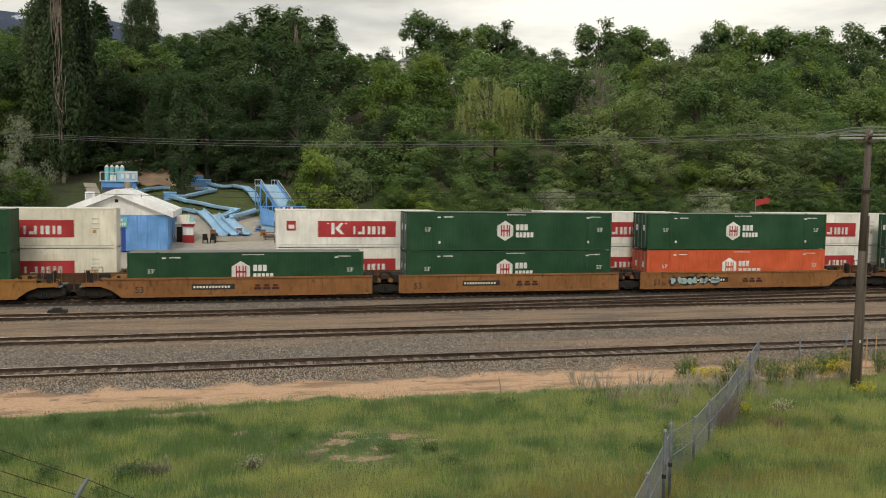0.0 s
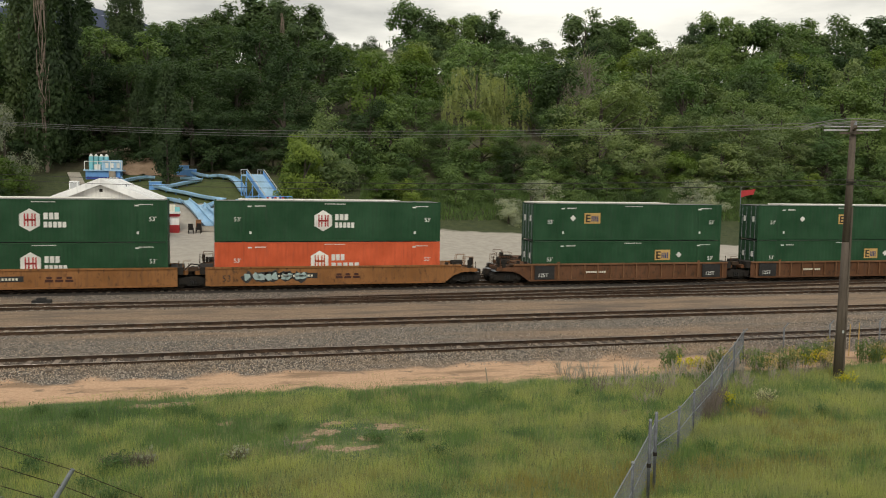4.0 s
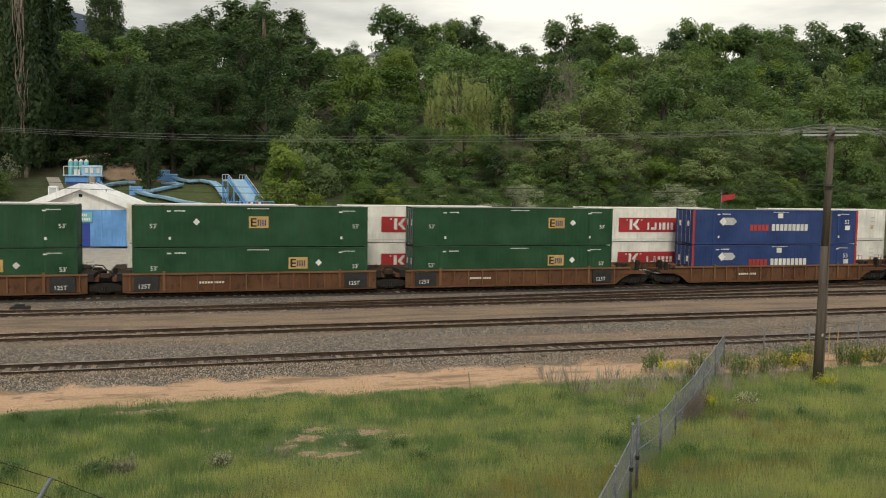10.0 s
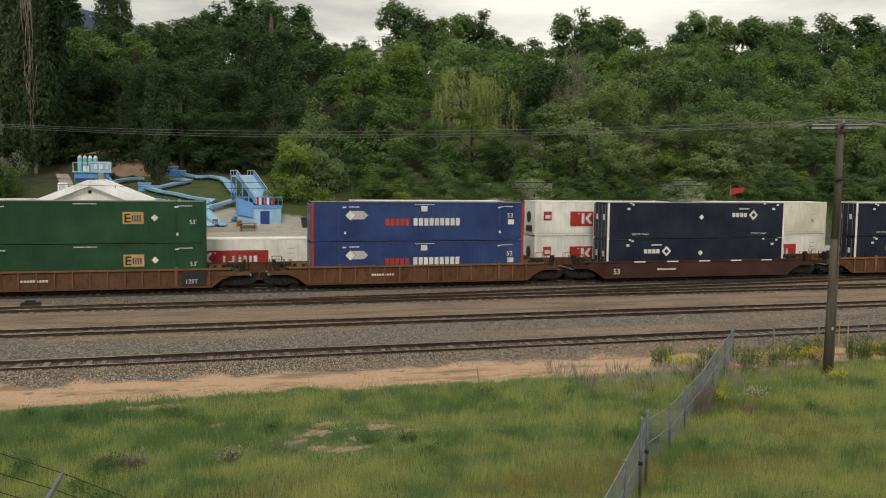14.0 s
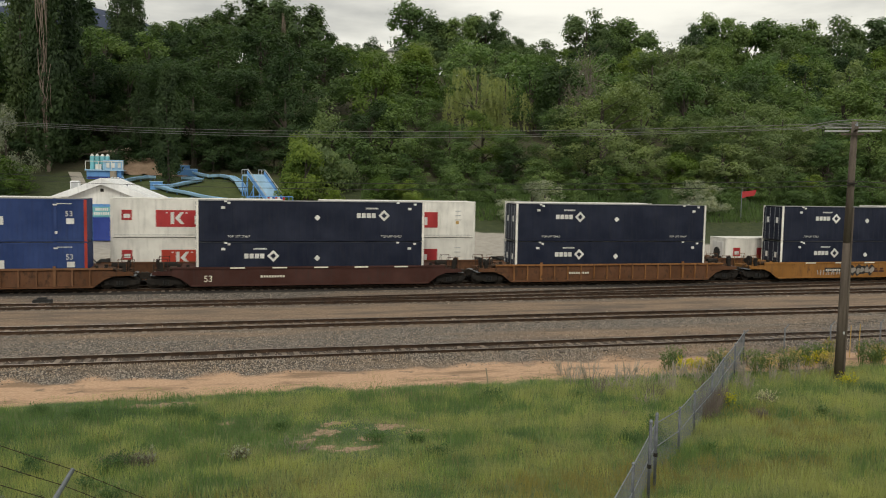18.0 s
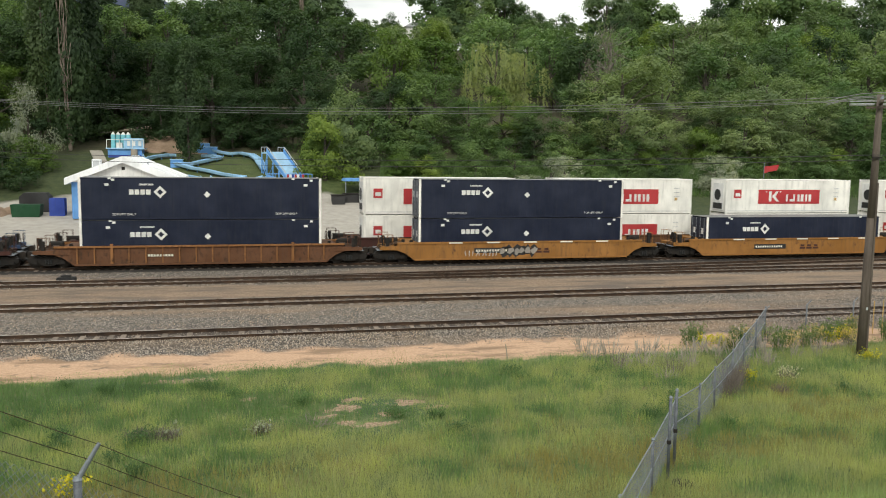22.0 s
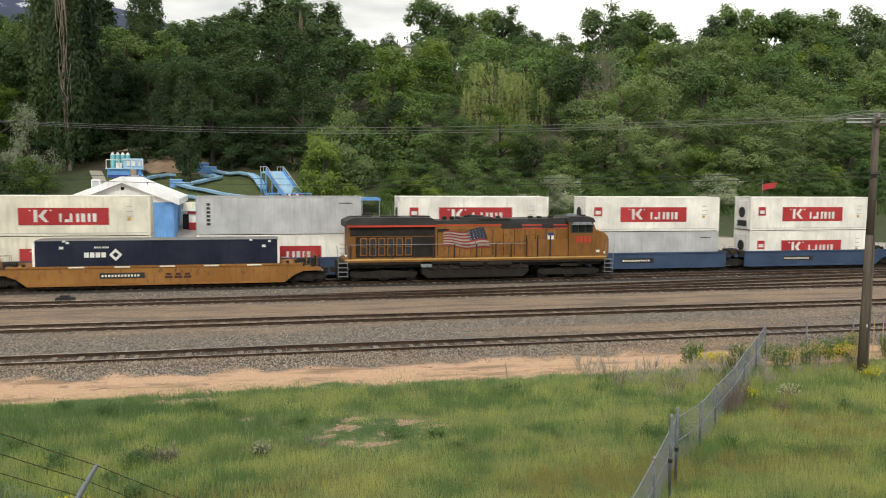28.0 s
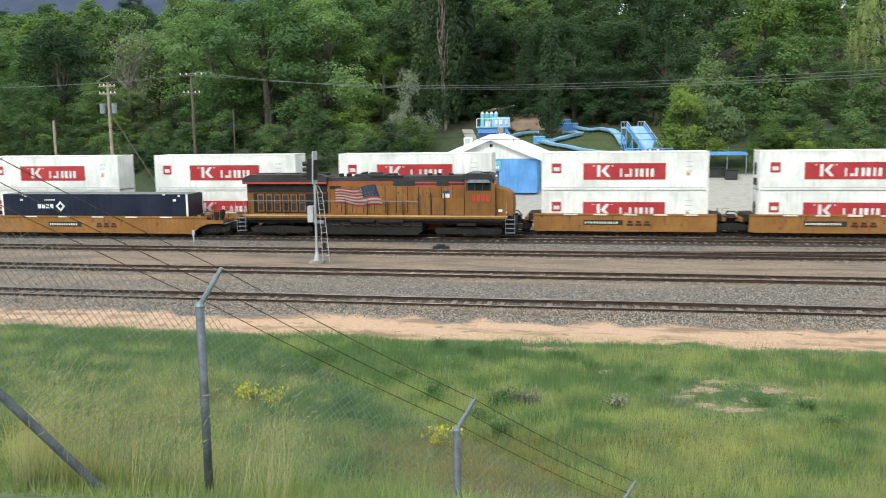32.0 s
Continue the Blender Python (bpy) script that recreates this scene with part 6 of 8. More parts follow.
    for k in range(4):
        x = -1.55 + k * 0.6
        tank = part("tank", Geo().rod((x, 0.2, 1.35), (x, 0.2, 3.0), 0.28, 0.28, 12), M_TEAL, t)
        part("tank_top", Geo().rod((x, 0.2, 3.0), (x, 0.2, 3.3), 0.28, 0.08, 12), M_WHITE, tank)
    for x in (-2.1, -0.6, 0.9, 2.2):
        part("post", Geo().rod((x, -1.5, 1.3), (x, -1.5, 2.35), 0.05), M_WHITE, t)
    part("hand_rail", Geo().rod((-2.1, -1.5, 2.35), (2.2, -1.5, 2.35), 0.045), M_WHITE, t)
    part("machinery_panel", Geo().chamfer(-0.1, 2.2, -1.45, -0.2, 1.35, 2.55, 0.06), M_SLIDE, t, "pale blue machinery housing")
    for x in (0.3, 0.9, 1.6):
        part("gauge_box", Geo().chamfer(x, x + 0.35, -1.55, -1.45, 1.6, 2.2, 0.03), M_WHITE, t)
    part("lower_skirt", Geo().box(-1.9, 1.9, -1.46, -1.4, -0.3, 0.5), M_DKBLUE, t)
    part("pump_box", Geo().chamfer(-1.0, -0.3, -1.4, -0.6, 1.35, 2.0, 0.05), M_WHITE, t)
    part("stone_pier", Geo().rod((1.1, -1.7, -0.4), (1.1, -1.7, 1.2), 0.45, 0.4, 9), M_TIMBER, t)
    k = thing("ticket_kiosk", "small red and white drinks kiosk", "kiosk", at=(-5.1, 94.2, 1.68))
    part("base", Geo().chamfer(-0.3, 0.85, -0.6, 0.8, 0, 0.85, 0.04), M_RED, k)
    part("upper", Geo().box(-0.25, 0.8, -0.5, 0.8, 0.85, 1.75), M_WALLWHITE, k)
    part("red_band", Geo().chamfer(-0.4, 0.9, -0.65, 0.85, 1.75, 2.05, 0.04), M_RED, k)
    part("roof", Geo().chamfer(-1.0, 0.95, -0.9, 1.0, 2.05, 2.25, 0.04), M_WHITE, k)
    part("roof_box", Geo().chamfer(-0.9, 0.4, -0.2, 0.8, 2.25, 2.95, 0.05), M_CREAM, k)
    part("roof_sign", Geo().box(0.4, 0.9, -0.3, -0.22, 2.25, 2.75), M_TEAL, k)
    part("cooler_cabinet", Geo().chamfer(-0.9, -0.35, -0.4, 0.3, 0, 1.7, 0.05), M_DARK, k)
    for i, (x, y) in enumerate(((-3.08, 93.5), (-2.3, 93.7))):
        c = thing("deck_chair", "dark brown wooden chair on the pool terrace", "chair", at=(x, y, gz(x, y)), turn=8 - 16 * i, group="terrace chairs")
        part("seat", Geo().chamfer(-0.27, 0.27, -0.3, 0.25, 0.42, 0.48, 0.015), M_DARK, c)
        part("backrest", Geo().prism([(-0.27, 0.48), (0.27, 0.48), (0.25, 1.1), (-0.25, 1.1)], 0.22, 0.28), M_DARK, c)
        for lx in (-0.24, 0.24):
            part("armrest", Geo().box(lx - 0.03, lx + 0.03, -0.3, 0.25, 0.66, 0.7), M_DARK, c)
            for ly in (-0.26, 0.22):
                part("leg", Geo().box(lx - 0.03, lx + 0.03, ly - 0.03, ly + 0.03, 0, 0.66), M_DARK, c)
    for x, y in ((-2.35, 96.1), (0.44, 96.6), (3.0, 96.0)):
        b3 = thing("timber_planter", "orange-brown boarded box at the pool edge", "planter", at=(x, y, gz(x, y) - 0.05), group="pool boxes")
        part("box_body", Geo().chamfer(-0.28, 0.28, -0.25, 0.25, 0, 0.8, 0.02), M_WOODBROWN, b3)
        part("box_rim", Geo().box(-0.32, 0.32, -0.29, 0.29, 0.8, 0.86), M_WOODBROWN, b3)
    p = thing("splash_pool", "shallow blue splash pool with a pale concrete rim", "pool", at=(0.4, 95.0, 1.86))
    part("rim", Geo().box(-2.6, 2.6, -0.75, -0.55, 0, 0.5).box(-2.6, -2.4, -0.55, 0.75, 0, 0.5).box(2.4, 2.6, -0.55, 0.75, 0, 0.5), M_CONCRETE, p)
    part("water_surface", Geo().box(-2.4, 2.4, -0.55, 0.85, 0, 0.44), M_WATER, p)
    tb = thing("picnic_table", "brown wooden picnic table below the deck", "table", at=(3.9, 95.3, gz(3.9, 95.3)))
    part("tabletop", Geo().chamfer(-0.95, 0.95, -0.4, 0.4, 0.7, 0.76, 0.015), M_WOODBROWN, tb)
    for ly in (-0.75, 0.75):
        part("bench", Geo().chamfer(-0.95, 0.95, ly - 0.14, ly + 0.14, 0.42, 0.47, 0.015), M_WOODBROWN, tb)
    for lx in (-0.7, 0.7):
        part("leg", Geo().rod((lx, -0.75, 0), (lx, 0.3, 0.7), 0.05).rod((lx, 0.75, 0), (lx, -0.3, 0.7), 0.05), M_WOODBROWN, tb)
    pts = [(-16.4 - 0.3 * a, 109.5 + 1.2 * a) for a in range(6)]
    thing("concrete_path", "pale concrete path climbing beside the tower", "path", Geo().sweep([(-0.7, 0.0), (0.7, 0.0), (0.7, 0.14), (-0.7, 0.14)], [(x, y, gz(x, y) - 0.02) for x, y in pts], [(1, 0.2)] * 6), M_CONCRETE, kind="structure")
    thing("splash_apron", "pale sloping concrete apron by the deck", "paving", Geo().sweep([(-1.7, 0.0), (1.7, 0.0), (1.7, 0.1), (-1.7, 0.1)], [(1.6 + 0.25 * a, 96.4 + 0.8 * a, gz(1.6, 96.4 + 0.8 * a) + 0.02) for a in range(5)], [(1, 0.0)] * 5), M_CONCRETE, kind="structure")
    d = thing("pool_deck_house", "blue railed pool deck with steps", "deck", at=(5.15, 98.5, 2.6))
    part("deck", Geo().box(-2.4, 2.6, -1.5, 2.0, 1.7, 1.95), M_SKYBLUE, d)
    part("skirt", Geo().box(-2.3, 2.5, -1.4, 1.9, -0.6, 1.7), M_SLIDE, d)
    part("door", Geo().box(0.2, 1.2, -1.43, -1.4, -0.3, 1.4), M_DKBLUE, d)
    part("hand_rail", Geo().rod((-2.4, -1.5, 2.95), (2.6, -1.5, 2.95), 0.05), M_SKYBLUE, d)
    for i in range(12):
        x = -2.4 + i * 5.0 / 11
        part("baluster", Geo().rod((x, -1.5, 1.95), (x, -1.5, 2.95), 0.035), M_SKYBLUE, d)
    for i in range(7):
        part("towel", Geo().box(-0.2 + i * 0.28, 0.02 + i * 0.28, -1.58, -1.54, 2.1, 2.9), (M_RED, M_WHITE, M_DKBLUE)[i % 3], d, "towel hung over the rail")
    part("side_screen", Geo().prism([(-2.4, 1.0), (-0.6, 0.7), (-0.6, 2.3), (-2.4, 2.9)], -1.6, -1.52), M_SKYBLUE, d, "blue slanting screen")
    for i in range(7):
        part("step", Geo().box(-3.4 + i * 0.15, -2.4, -1.2 + 0.0 * i, -0.2, -0.5 + i * 0.31, -0.42 + i * 0.31), M_SKYBLUE, d)
    c = thing("shade_canopy", "blue shade canopy on thin posts", "canopy", at=(13.6, 99, 1.45))
    part("canopy", Geo().prism([(-2.2, 3.3), (2.2, 3.3), (2.0, 3.6), (-2.0, 3.6)], -1.6, 1.6), M_SKYBLUE, c)
    for x in (-2.0, 0, 2.0):
        part("post", Geo().rod((x, -1.5, 0), (x, -1.5, 3.3), 0.06), M_GALV, c)
    for x, y, w in ((10.6, 96.2, 0.7), (12.2, 96.8, 0.9), (13.8, 96.0, 0.6)):
        k = thing("storage_crate", "dark grey lidded storage crate in the pool yard", "crate", at=(x, y, gz(x, y) - 0.05), group="storage crates")
        part("crate_body", Geo().prism([(-w, 0), (w, 0), (w + 0.08, 1.0), (-w - 0.08, 1.0)], -0.5, 0.5), M_LOCOGREY, k)
        part("crate_lid", Geo().chamfer(-w - 0.14, w + 0.14, -0.58, 0.58, 1.0, 1.12, 0.04), M_DARK, k)
    # dirt bank and loose timber above the tower
    g = Geo()
    rng = random.Random(8)
    n = 14
    for j in range(9):
        for i in range(n):
            x, y = -14 + i * 0.75, 114.5 + j * 1.1
            g.v.append((x, y, gz(x, y) + 0.1 + 0.9 * math.sin(math.pi * min(1, j / 8)) * math.sin(math.pi * i / (n - 1)) + rng.uniform(-0.12, 0.12)))
    g.f = [(j * n + i, j * n + i + 1, (j + 1) * n + i + 1, (j + 1) * n + i) for j in range(8) for i in range(n - 1)]
    thing("dirt_bank", "bare brown earth bank on the hillside", "earth bank", g, M_EARTH, kind="structure")
    for i in range(5):
        x = -18.0 + i * 1.3
        thing("timber_beam", "weathered grey timber beam lying on the bank", "beam", Geo().rod((0, 0, 0), (2.8 + 0.4 * i, 0.5, 0.35), 0.11, 0.1, 6), M_TIMBER, at=(x, 122 + 0.5 * i, gz(x, 122 + 0.5 * i) + 0.75 + 0.15 * i), group="timber beams")
    # bins and a low wall to the west of the building
    thing("rubbish_skip", "dark green rubbish skip beside the building", "skip", Geo().prism([(-1.2, 0), (1.2, 0), (1.35, 1.5), (-1.35, 1.5)], -0.8, 0.8), M_GREEN, at=(-20.4, 90, 1.1))
    thing("rubbish_skip", "grey-lidded steel skip beside the building", "skip", Geo().prism([(-1.4, 0), (1.4, 0), (1.4, 1.9), (1.0, 2.3), (-1.0, 2.3), (-1.4, 1.9)], -0.9, 0.9), M_LOCOGREY, at=(-20.2, 93, 1.3))
    thing("blue_bin", "blue plastic bin beside the building", "bin", Geo().chamfer(-0.7, 0.7, -0.6, 0.6, 0, 2.0, 0.08), M_DKBLUE, at=(-17.7, 90.5, 1.2))
    thing("rubble_mound", "grey-brown mound of gravel behind the track", "mound", Geo().rod((0, 0, 0), (0, 0, 2.0), 5.5, 1.4, 14).rod((4, 1, 0), (4, 1, 1.4), 4.0, 0.8, 12), M_EARTH, at=(-26, 92, 0.8), kind="structure")
    f = thing("red_flag", "red flag on a short pole among the bushes", "flag", at=(66.5, 99, 3.4))
    part("pole", Geo().rod((0, 0, 0), (0, 0, 4.0), 0.05), M_GALV, f)
    part("cloth", Geo().prism([(0.0, 2.6), (0.9, 2.85), (1.9, 3.0), (2.2, 3.75), (1.1, 3.6), (0.0, 3.5)], -0.02, 0.02), M_RED, f)
    # houses just showing on the ridge
    h = thing("ridge_house", "pale house roof showing over the ridge", "house", at=(0.213 * 262, 262, gz(55, 262) + 5.5))
    part("wall", Geo().prism([(-6, -3), (6, -3), (6, 1.6), (-6, 1.6)], 0, 8), M_WALLWHITE, h)
    part("roof", Geo().prism([(-6.8, 1.6), (6.8, 1.6), (4.0, 3.1), (-4.2, 3.1)], -0.6, 8.6), M_GREY, h)
    for x in (-3.5, 0.5, 3.5):
        part("window", Geo().box(x - 0.6, x + 0.6, -0.03, 0.0, -0.3, 1.0), M_GLASS, h)
    h = thing("ridge_house", "low house with a pale roof behind the poplars", "house", at=(-0.115 * 215, 215, gz(-25, 215) + 3.0))
    part("wall", Geo().box(-6, 6, 0, 7, -3, 1.8), M_WALLWHITE, h)
    part("roof", Geo().prism([(-6.8, 1.8), (6.8, 1.8), (5.6, 3.0), (-5.6, 3.0)], -0.6, 7.6), M_GREY, h)


make_park()


def make_mountain():
    """A far snow-streaked mountain."""
    m, nt, bsdf = nodes_of("hazy_mountain_rock")
    v = coords(nt, "World")
    # distance haze is mixed into the rock's blue
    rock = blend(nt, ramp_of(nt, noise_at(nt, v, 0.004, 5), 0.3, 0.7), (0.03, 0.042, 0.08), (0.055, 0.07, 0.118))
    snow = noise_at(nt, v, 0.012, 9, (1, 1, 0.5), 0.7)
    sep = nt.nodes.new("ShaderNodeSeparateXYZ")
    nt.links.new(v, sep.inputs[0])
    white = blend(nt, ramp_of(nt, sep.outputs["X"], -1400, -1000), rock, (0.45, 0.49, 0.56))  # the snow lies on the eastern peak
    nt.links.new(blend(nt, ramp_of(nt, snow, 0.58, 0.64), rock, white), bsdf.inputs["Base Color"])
    set_in(bsdf, Roughness=0.95)
    g = Geo()
    n, rows = 70, 10
    for j in range(rows):
        for i in range(n):
            x = -4600 + i * 70
            u = x / 3900
            crest = 7.95 + 3900 * interp(u, [-1.2, -0.75, -0.69, -0.57, -0.45, -0.3, -0.24, -0.21, -0.17, -0.12, -0.08, -0.04, 0.0], [0.18, 0.188, 0.192, 0.194, 0.194, 0.188, 0.18, 0.178, 0.182, 0.175, 0.163, 0.15, 0.1])
            crest += 10 * noise.noise((x * 0.012, 1.5, 2.0))
            g.v.append((x, 3900 - 120 * (rows - 1 - j), max(20, crest) * j / (rows - 1) + (30 * noise.noise((x * 0.01, j * 0.4, 5)) if j < rows - 1 else 0)))
    g.f = [(j * n + i, j * n + i + 1, (j + 1) * n + i + 1, (j + 1) * n + i) for j in range(rows - 1) for i in range(n - 1)]
    thing("mountain", "distant haze-blue mountain streaked with snow", "mountain", g, m, kind="structure", smooth=True)


make_mountain()


# ---- plants ----
def quick(name, v, f, material):
    """A mesh from arrays of corners and of faces with equally many corners."""
    me = bpy.data.meshes.new(name)
    k = f.shape[1]
    me.vertices.add(len(v))
    me.vertices.foreach_set("co", np.asarray(v, np.float32).ravel())
    me.loops.add(f.size)
    me.loops.foreach_set("vertex_index", f.astype(np.int32).ravel())
    me.polygons.add(len(f))
    me.polygons.foreach_set("loop_start", np.arange(0, f.size, k, dtype=np.int32))
    me.materials.append(material)
    me.update(calc_edges=True)
    return me


def unit(a):
    return a / np.maximum(np.linalg.norm(a, axis=1, keepdims=True), 1e-6)


def leaves(centres, out, size, rng, droop=0.0, spread=0.75):
    """Pointed leaves round the given centres, facing roughly along out."""
    n = len(centres)
    nor = unit(out + rng.normal(0, spread, (n, 3)))
    along = unit(np.cross(nor, rng.normal(0, 1, (n, 3))))
    along[:, 2] -= droop
    along = unit(along)
    side = np.cross(nor, along)
    s = size * rng.uniform(0.6, 1.45, (n, 1))
    v = np.empty((n, 3, 3))
    v[:, 0], v[:, 1] = centres - along * s, centres + side * s * 0.75 + along * s * 0.4
    v[:, 2] = centres - side * s * 0.75 + along * s * 0.6
    return v.reshape(-1, 3), np.arange(3 * n).reshape(n, 3)


def lobes(kind, rng):
    """Centres and radii of the masses of a crown ten metres high."""
    if kind == "poplar":  # a column of upright tufts
        n = 64
        z = np.sort(rng.uniform(0.7, 9.5, n))
        reach = 0.8 * np.sin(np.clip((z + 0.8) / 10.8, 0, 1) * np.pi) ** 0.55 * (1 - 0.3 * z / 10)
        a = rng.uniform(0, 6.28, n)
        d = reach * rng.uniform(0.2, 1.0, n) ** 0.6
        r = rng.uniform(0.16, 0.34, n)
        return np.stack([d * np.cos(a), d * np.sin(a), z], 1), np.stack([r, r, rng.uniform(0.5, 0.95, n)], 1)
    if kind == "conifer":
        z = np.linspace(0.8, 9.7, 20)
        r = 2.3 * (1 - z / 10.2) + 0.1
        return np.stack([rng.normal(0, 0.15, 20), rng.normal(0, 0.15, 20), z], 1), np.stack([r, r, np.full(20, 0.32)], 1)
    if kind == "bush":
        n = 14
        a = rng.uniform(0, 6.28, n)
        d = rng.uniform(0.3, 3.0, n)
        z = rng.uniform(1.2, 8.2, n) * (1 - d / 6)
        return np.stack([d * np.cos(a), d * np.sin(a), z], 1), rng.uniform(1.0, 2.3, (n, 1)) * [1, 1, 1.05]
    n = 30 if kind != "willow" else 16
    a = rng.uniform(0, 6.28, n)
    h = rng.uniform(0, 1, n) ** 0.85
    reach = (2.6 if kind != "wide" else 3.3) * np.sin(np.clip(0.24 + h * 0.68, 0, 1) * np.pi) ** 0.6
    d = reach * rng.uniform(0.25, 1.0, n) ** 0.6
    z = 1.4 + h * 7.1 + rng.normal(0, 0.35, n)
    c = np.stack([d * np.cos(a), d * np.sin(a), z], 1)
    return c, rng.uniform(0.8, 1.8, (n, 1)) * [1.0, 1.0, 1.0]


def clumps(c, r, rng, n, lo, hi):
    """Small leafy clumps on the outer sides of a crown's masses."""
    w = r[:, 0] ** 2
    pick = rng.choice(len(c), n, p=w / w.sum())
    out = unit(c[pick] - [0, 0, 4.2])
    d = unit(rng.normal(0, 1, (n, 3)) + out * 0.9 + [0, 0, 0.3])
    return c[pick] + d * r[pick] * rng.uniform(0.45, 0.95, (n, 1)), rng.uniform(lo, hi, n)


def make_tree(label, kind, leaf, seed, count, size, bark=None, bare=0.0):
    """A tree ten metres high: a tapered trunk with limbs, and a crown of separate leaves in uneven masses."""
    rng = np.random.default_rng(seed)
    t = thing("tree" if kind != "bush" else "bush", label, "tree" if kind != "bush" else "bush", group="hillside trees")
    c, r = lobes(kind, rng)
    g = Geo()
    lean = rng.normal(0, 0.25, 2)
    spine = [(0, 0, -0.6), (lean[0] * 0.3, lean[1] * 0.3, 2.0), (lean[0], lean[1], 5.0), (lean[0] * 1.3, lean[1] * 1.2, 8.2 if kind != "bush" else 4.0)]
    rad = [0.3, 0.22, 0.15, 0.05] if kind != "poplar" else [0.09, 0.07, 0.05, 0.02]
    for a, b, ra, rb in zip(spine, spine[1:], rad, rad[1:]):
        g.rod(a, b, ra, rb, 8, False)
    if kind == "poplar":  # pale dead stems up the front of the column
        for k in range(64 if bare else 0):
            x0, z0 = rng.normal(0.03, 0.1), rng.uniform(0.4, 8.0)
            y0 = -0.8 * math.sin(min(1.0, (z0 + 0.8) / 10.8) * math.pi) ** 0.55
            g.path([(x0, y0 + 0.15, z0), (x0 + rng.normal(0, 0.03), y0 - 0.04, z0 + 0.5), (x0 + rng.normal(0, 0.06), y0 - 0.02, z0 + rng.uniform(0.8, 1.7))], rng.uniform(0.009, 0.02), 3)
    elif kind != "conifer":
        for k in range(0, len(c), 1 if bare else 4 if len(c) > 20 else 3):
            base = Vector(spine[1]).lerp(Vector(spine[2]), min(1, max(0, (c[k][2] - 3) / 5)))
            tip = Vector(c[k])
            mid = base.lerp(tip, 0.55) + Vector(rng.normal(0, 0.25, 3)) + Vector((0, 0, 0.2))
            g.rod(base, mid, 0.1, 0.06, 5, False).rod(mid, tip, 0.06, 0.025, 5, False)
            for _ in range(5 if bare else 1):
                q = tip + Vector(rng.normal(0, 1.0, 3)) * (0.75 + bare * 0.5) + Vector((0, 0, bare * 0.5))
                g.rod(mid.lerp(tip, 0.6), q, 0.03, 0.01, 3, False)
    part("trunk", g, bark or M_BARK, t)
    if kind == "willow":  # curtains of hanging strands
        n = 230
        pick = rng.choice(len(c), n)
        d = unit(rng.normal(0, 1, (n, 3)) + unit(c[pick] - [0, 0, 5.0]) * 0.8 + [0, 0, 0.35])
        top = c[pick] + d * r[pick] * 0.95
        drop = np.minimum(rng.uniform(1.4, 4.2, n), top[:, 2] - 0.3)
        k = rng.integers(0, n, count)
        u = rng.uniform(0, 1, count)
        p = top[k] + np.stack([d[k, 0] * u * 0.25, d[k, 1] * u * 0.25, -drop[k] * u], 1) + rng.normal(0, 0.07, (count, 3))
        v, f = leaves(p, d[k] * [1, 1, 0.3] + [0, 0, 0.25], size, rng, 2.4, 0.3)
    elif kind in ("poplar", "conifer"):
        w = (r[:, 0] * r[:, 2]) / (r[:, 0] * r[:, 2]).sum()
        pick = rng.choice(len(c), count, p=w)
        d = unit(rng.normal(0, 1, (count, 3)) + [0, 0, 0.25])
        depth = rng.uniform(0.0, 1.0, (count, 1)) ** 0.45
        p = c[pick] + d * r[pick] * (0.35 + 0.72 * depth) + rng.normal(0, 0.12, (count, 3))
        whole = unit(p - [0, 0, 4.0])
        v, f = leaves(p, d * 0.7 + whole * 0.9 + [0, 0, 0.3], size, rng, 0.9 if kind == "conifer" else -1.6, 0.32)
    else:
        cc, cr = clumps(c, r, rng, 80, 0.7, 1.25) if kind == "bush" else clumps(c, r, rng, 150, 0.6, 1.1) if count == 8900 else clumps(c, r, rng, 170, 0.38, 0.85) if count > 9000 else clumps(c, r, rng, 130, 0.5, 1.0)
        pick = rng.choice(len(cc), count, p=cr ** 2 / (cr ** 2).sum())
        d = unit(rng.normal(0, 1, (count, 3)) + [0, 0, 0.45])
        p = cc[pick] + d * cr[pick, None] * [1.1, 1.1, 0.8] * rng.uniform(0, 1, (count, 1)) ** 0.4 + rng.normal(0, 0.05, (count, 3))
        core = count // 6  # the inner leaves close the crown
        inner = rng.choice(len(c), core)
        p[:core] = c[inner] + d[:core] * r[inner] * rng.uniform(0.2, 0.75, (core, 1))
        whole = unit(p - [0, 0, 4.0])
        v, f = leaves(p, d * 0.9 + whole * 0.6 + [0, 0, 0.3], size, rng, 0.0, 0.38)
    part("crown", quick("crown", v, f, leaf), None, t)
    return t


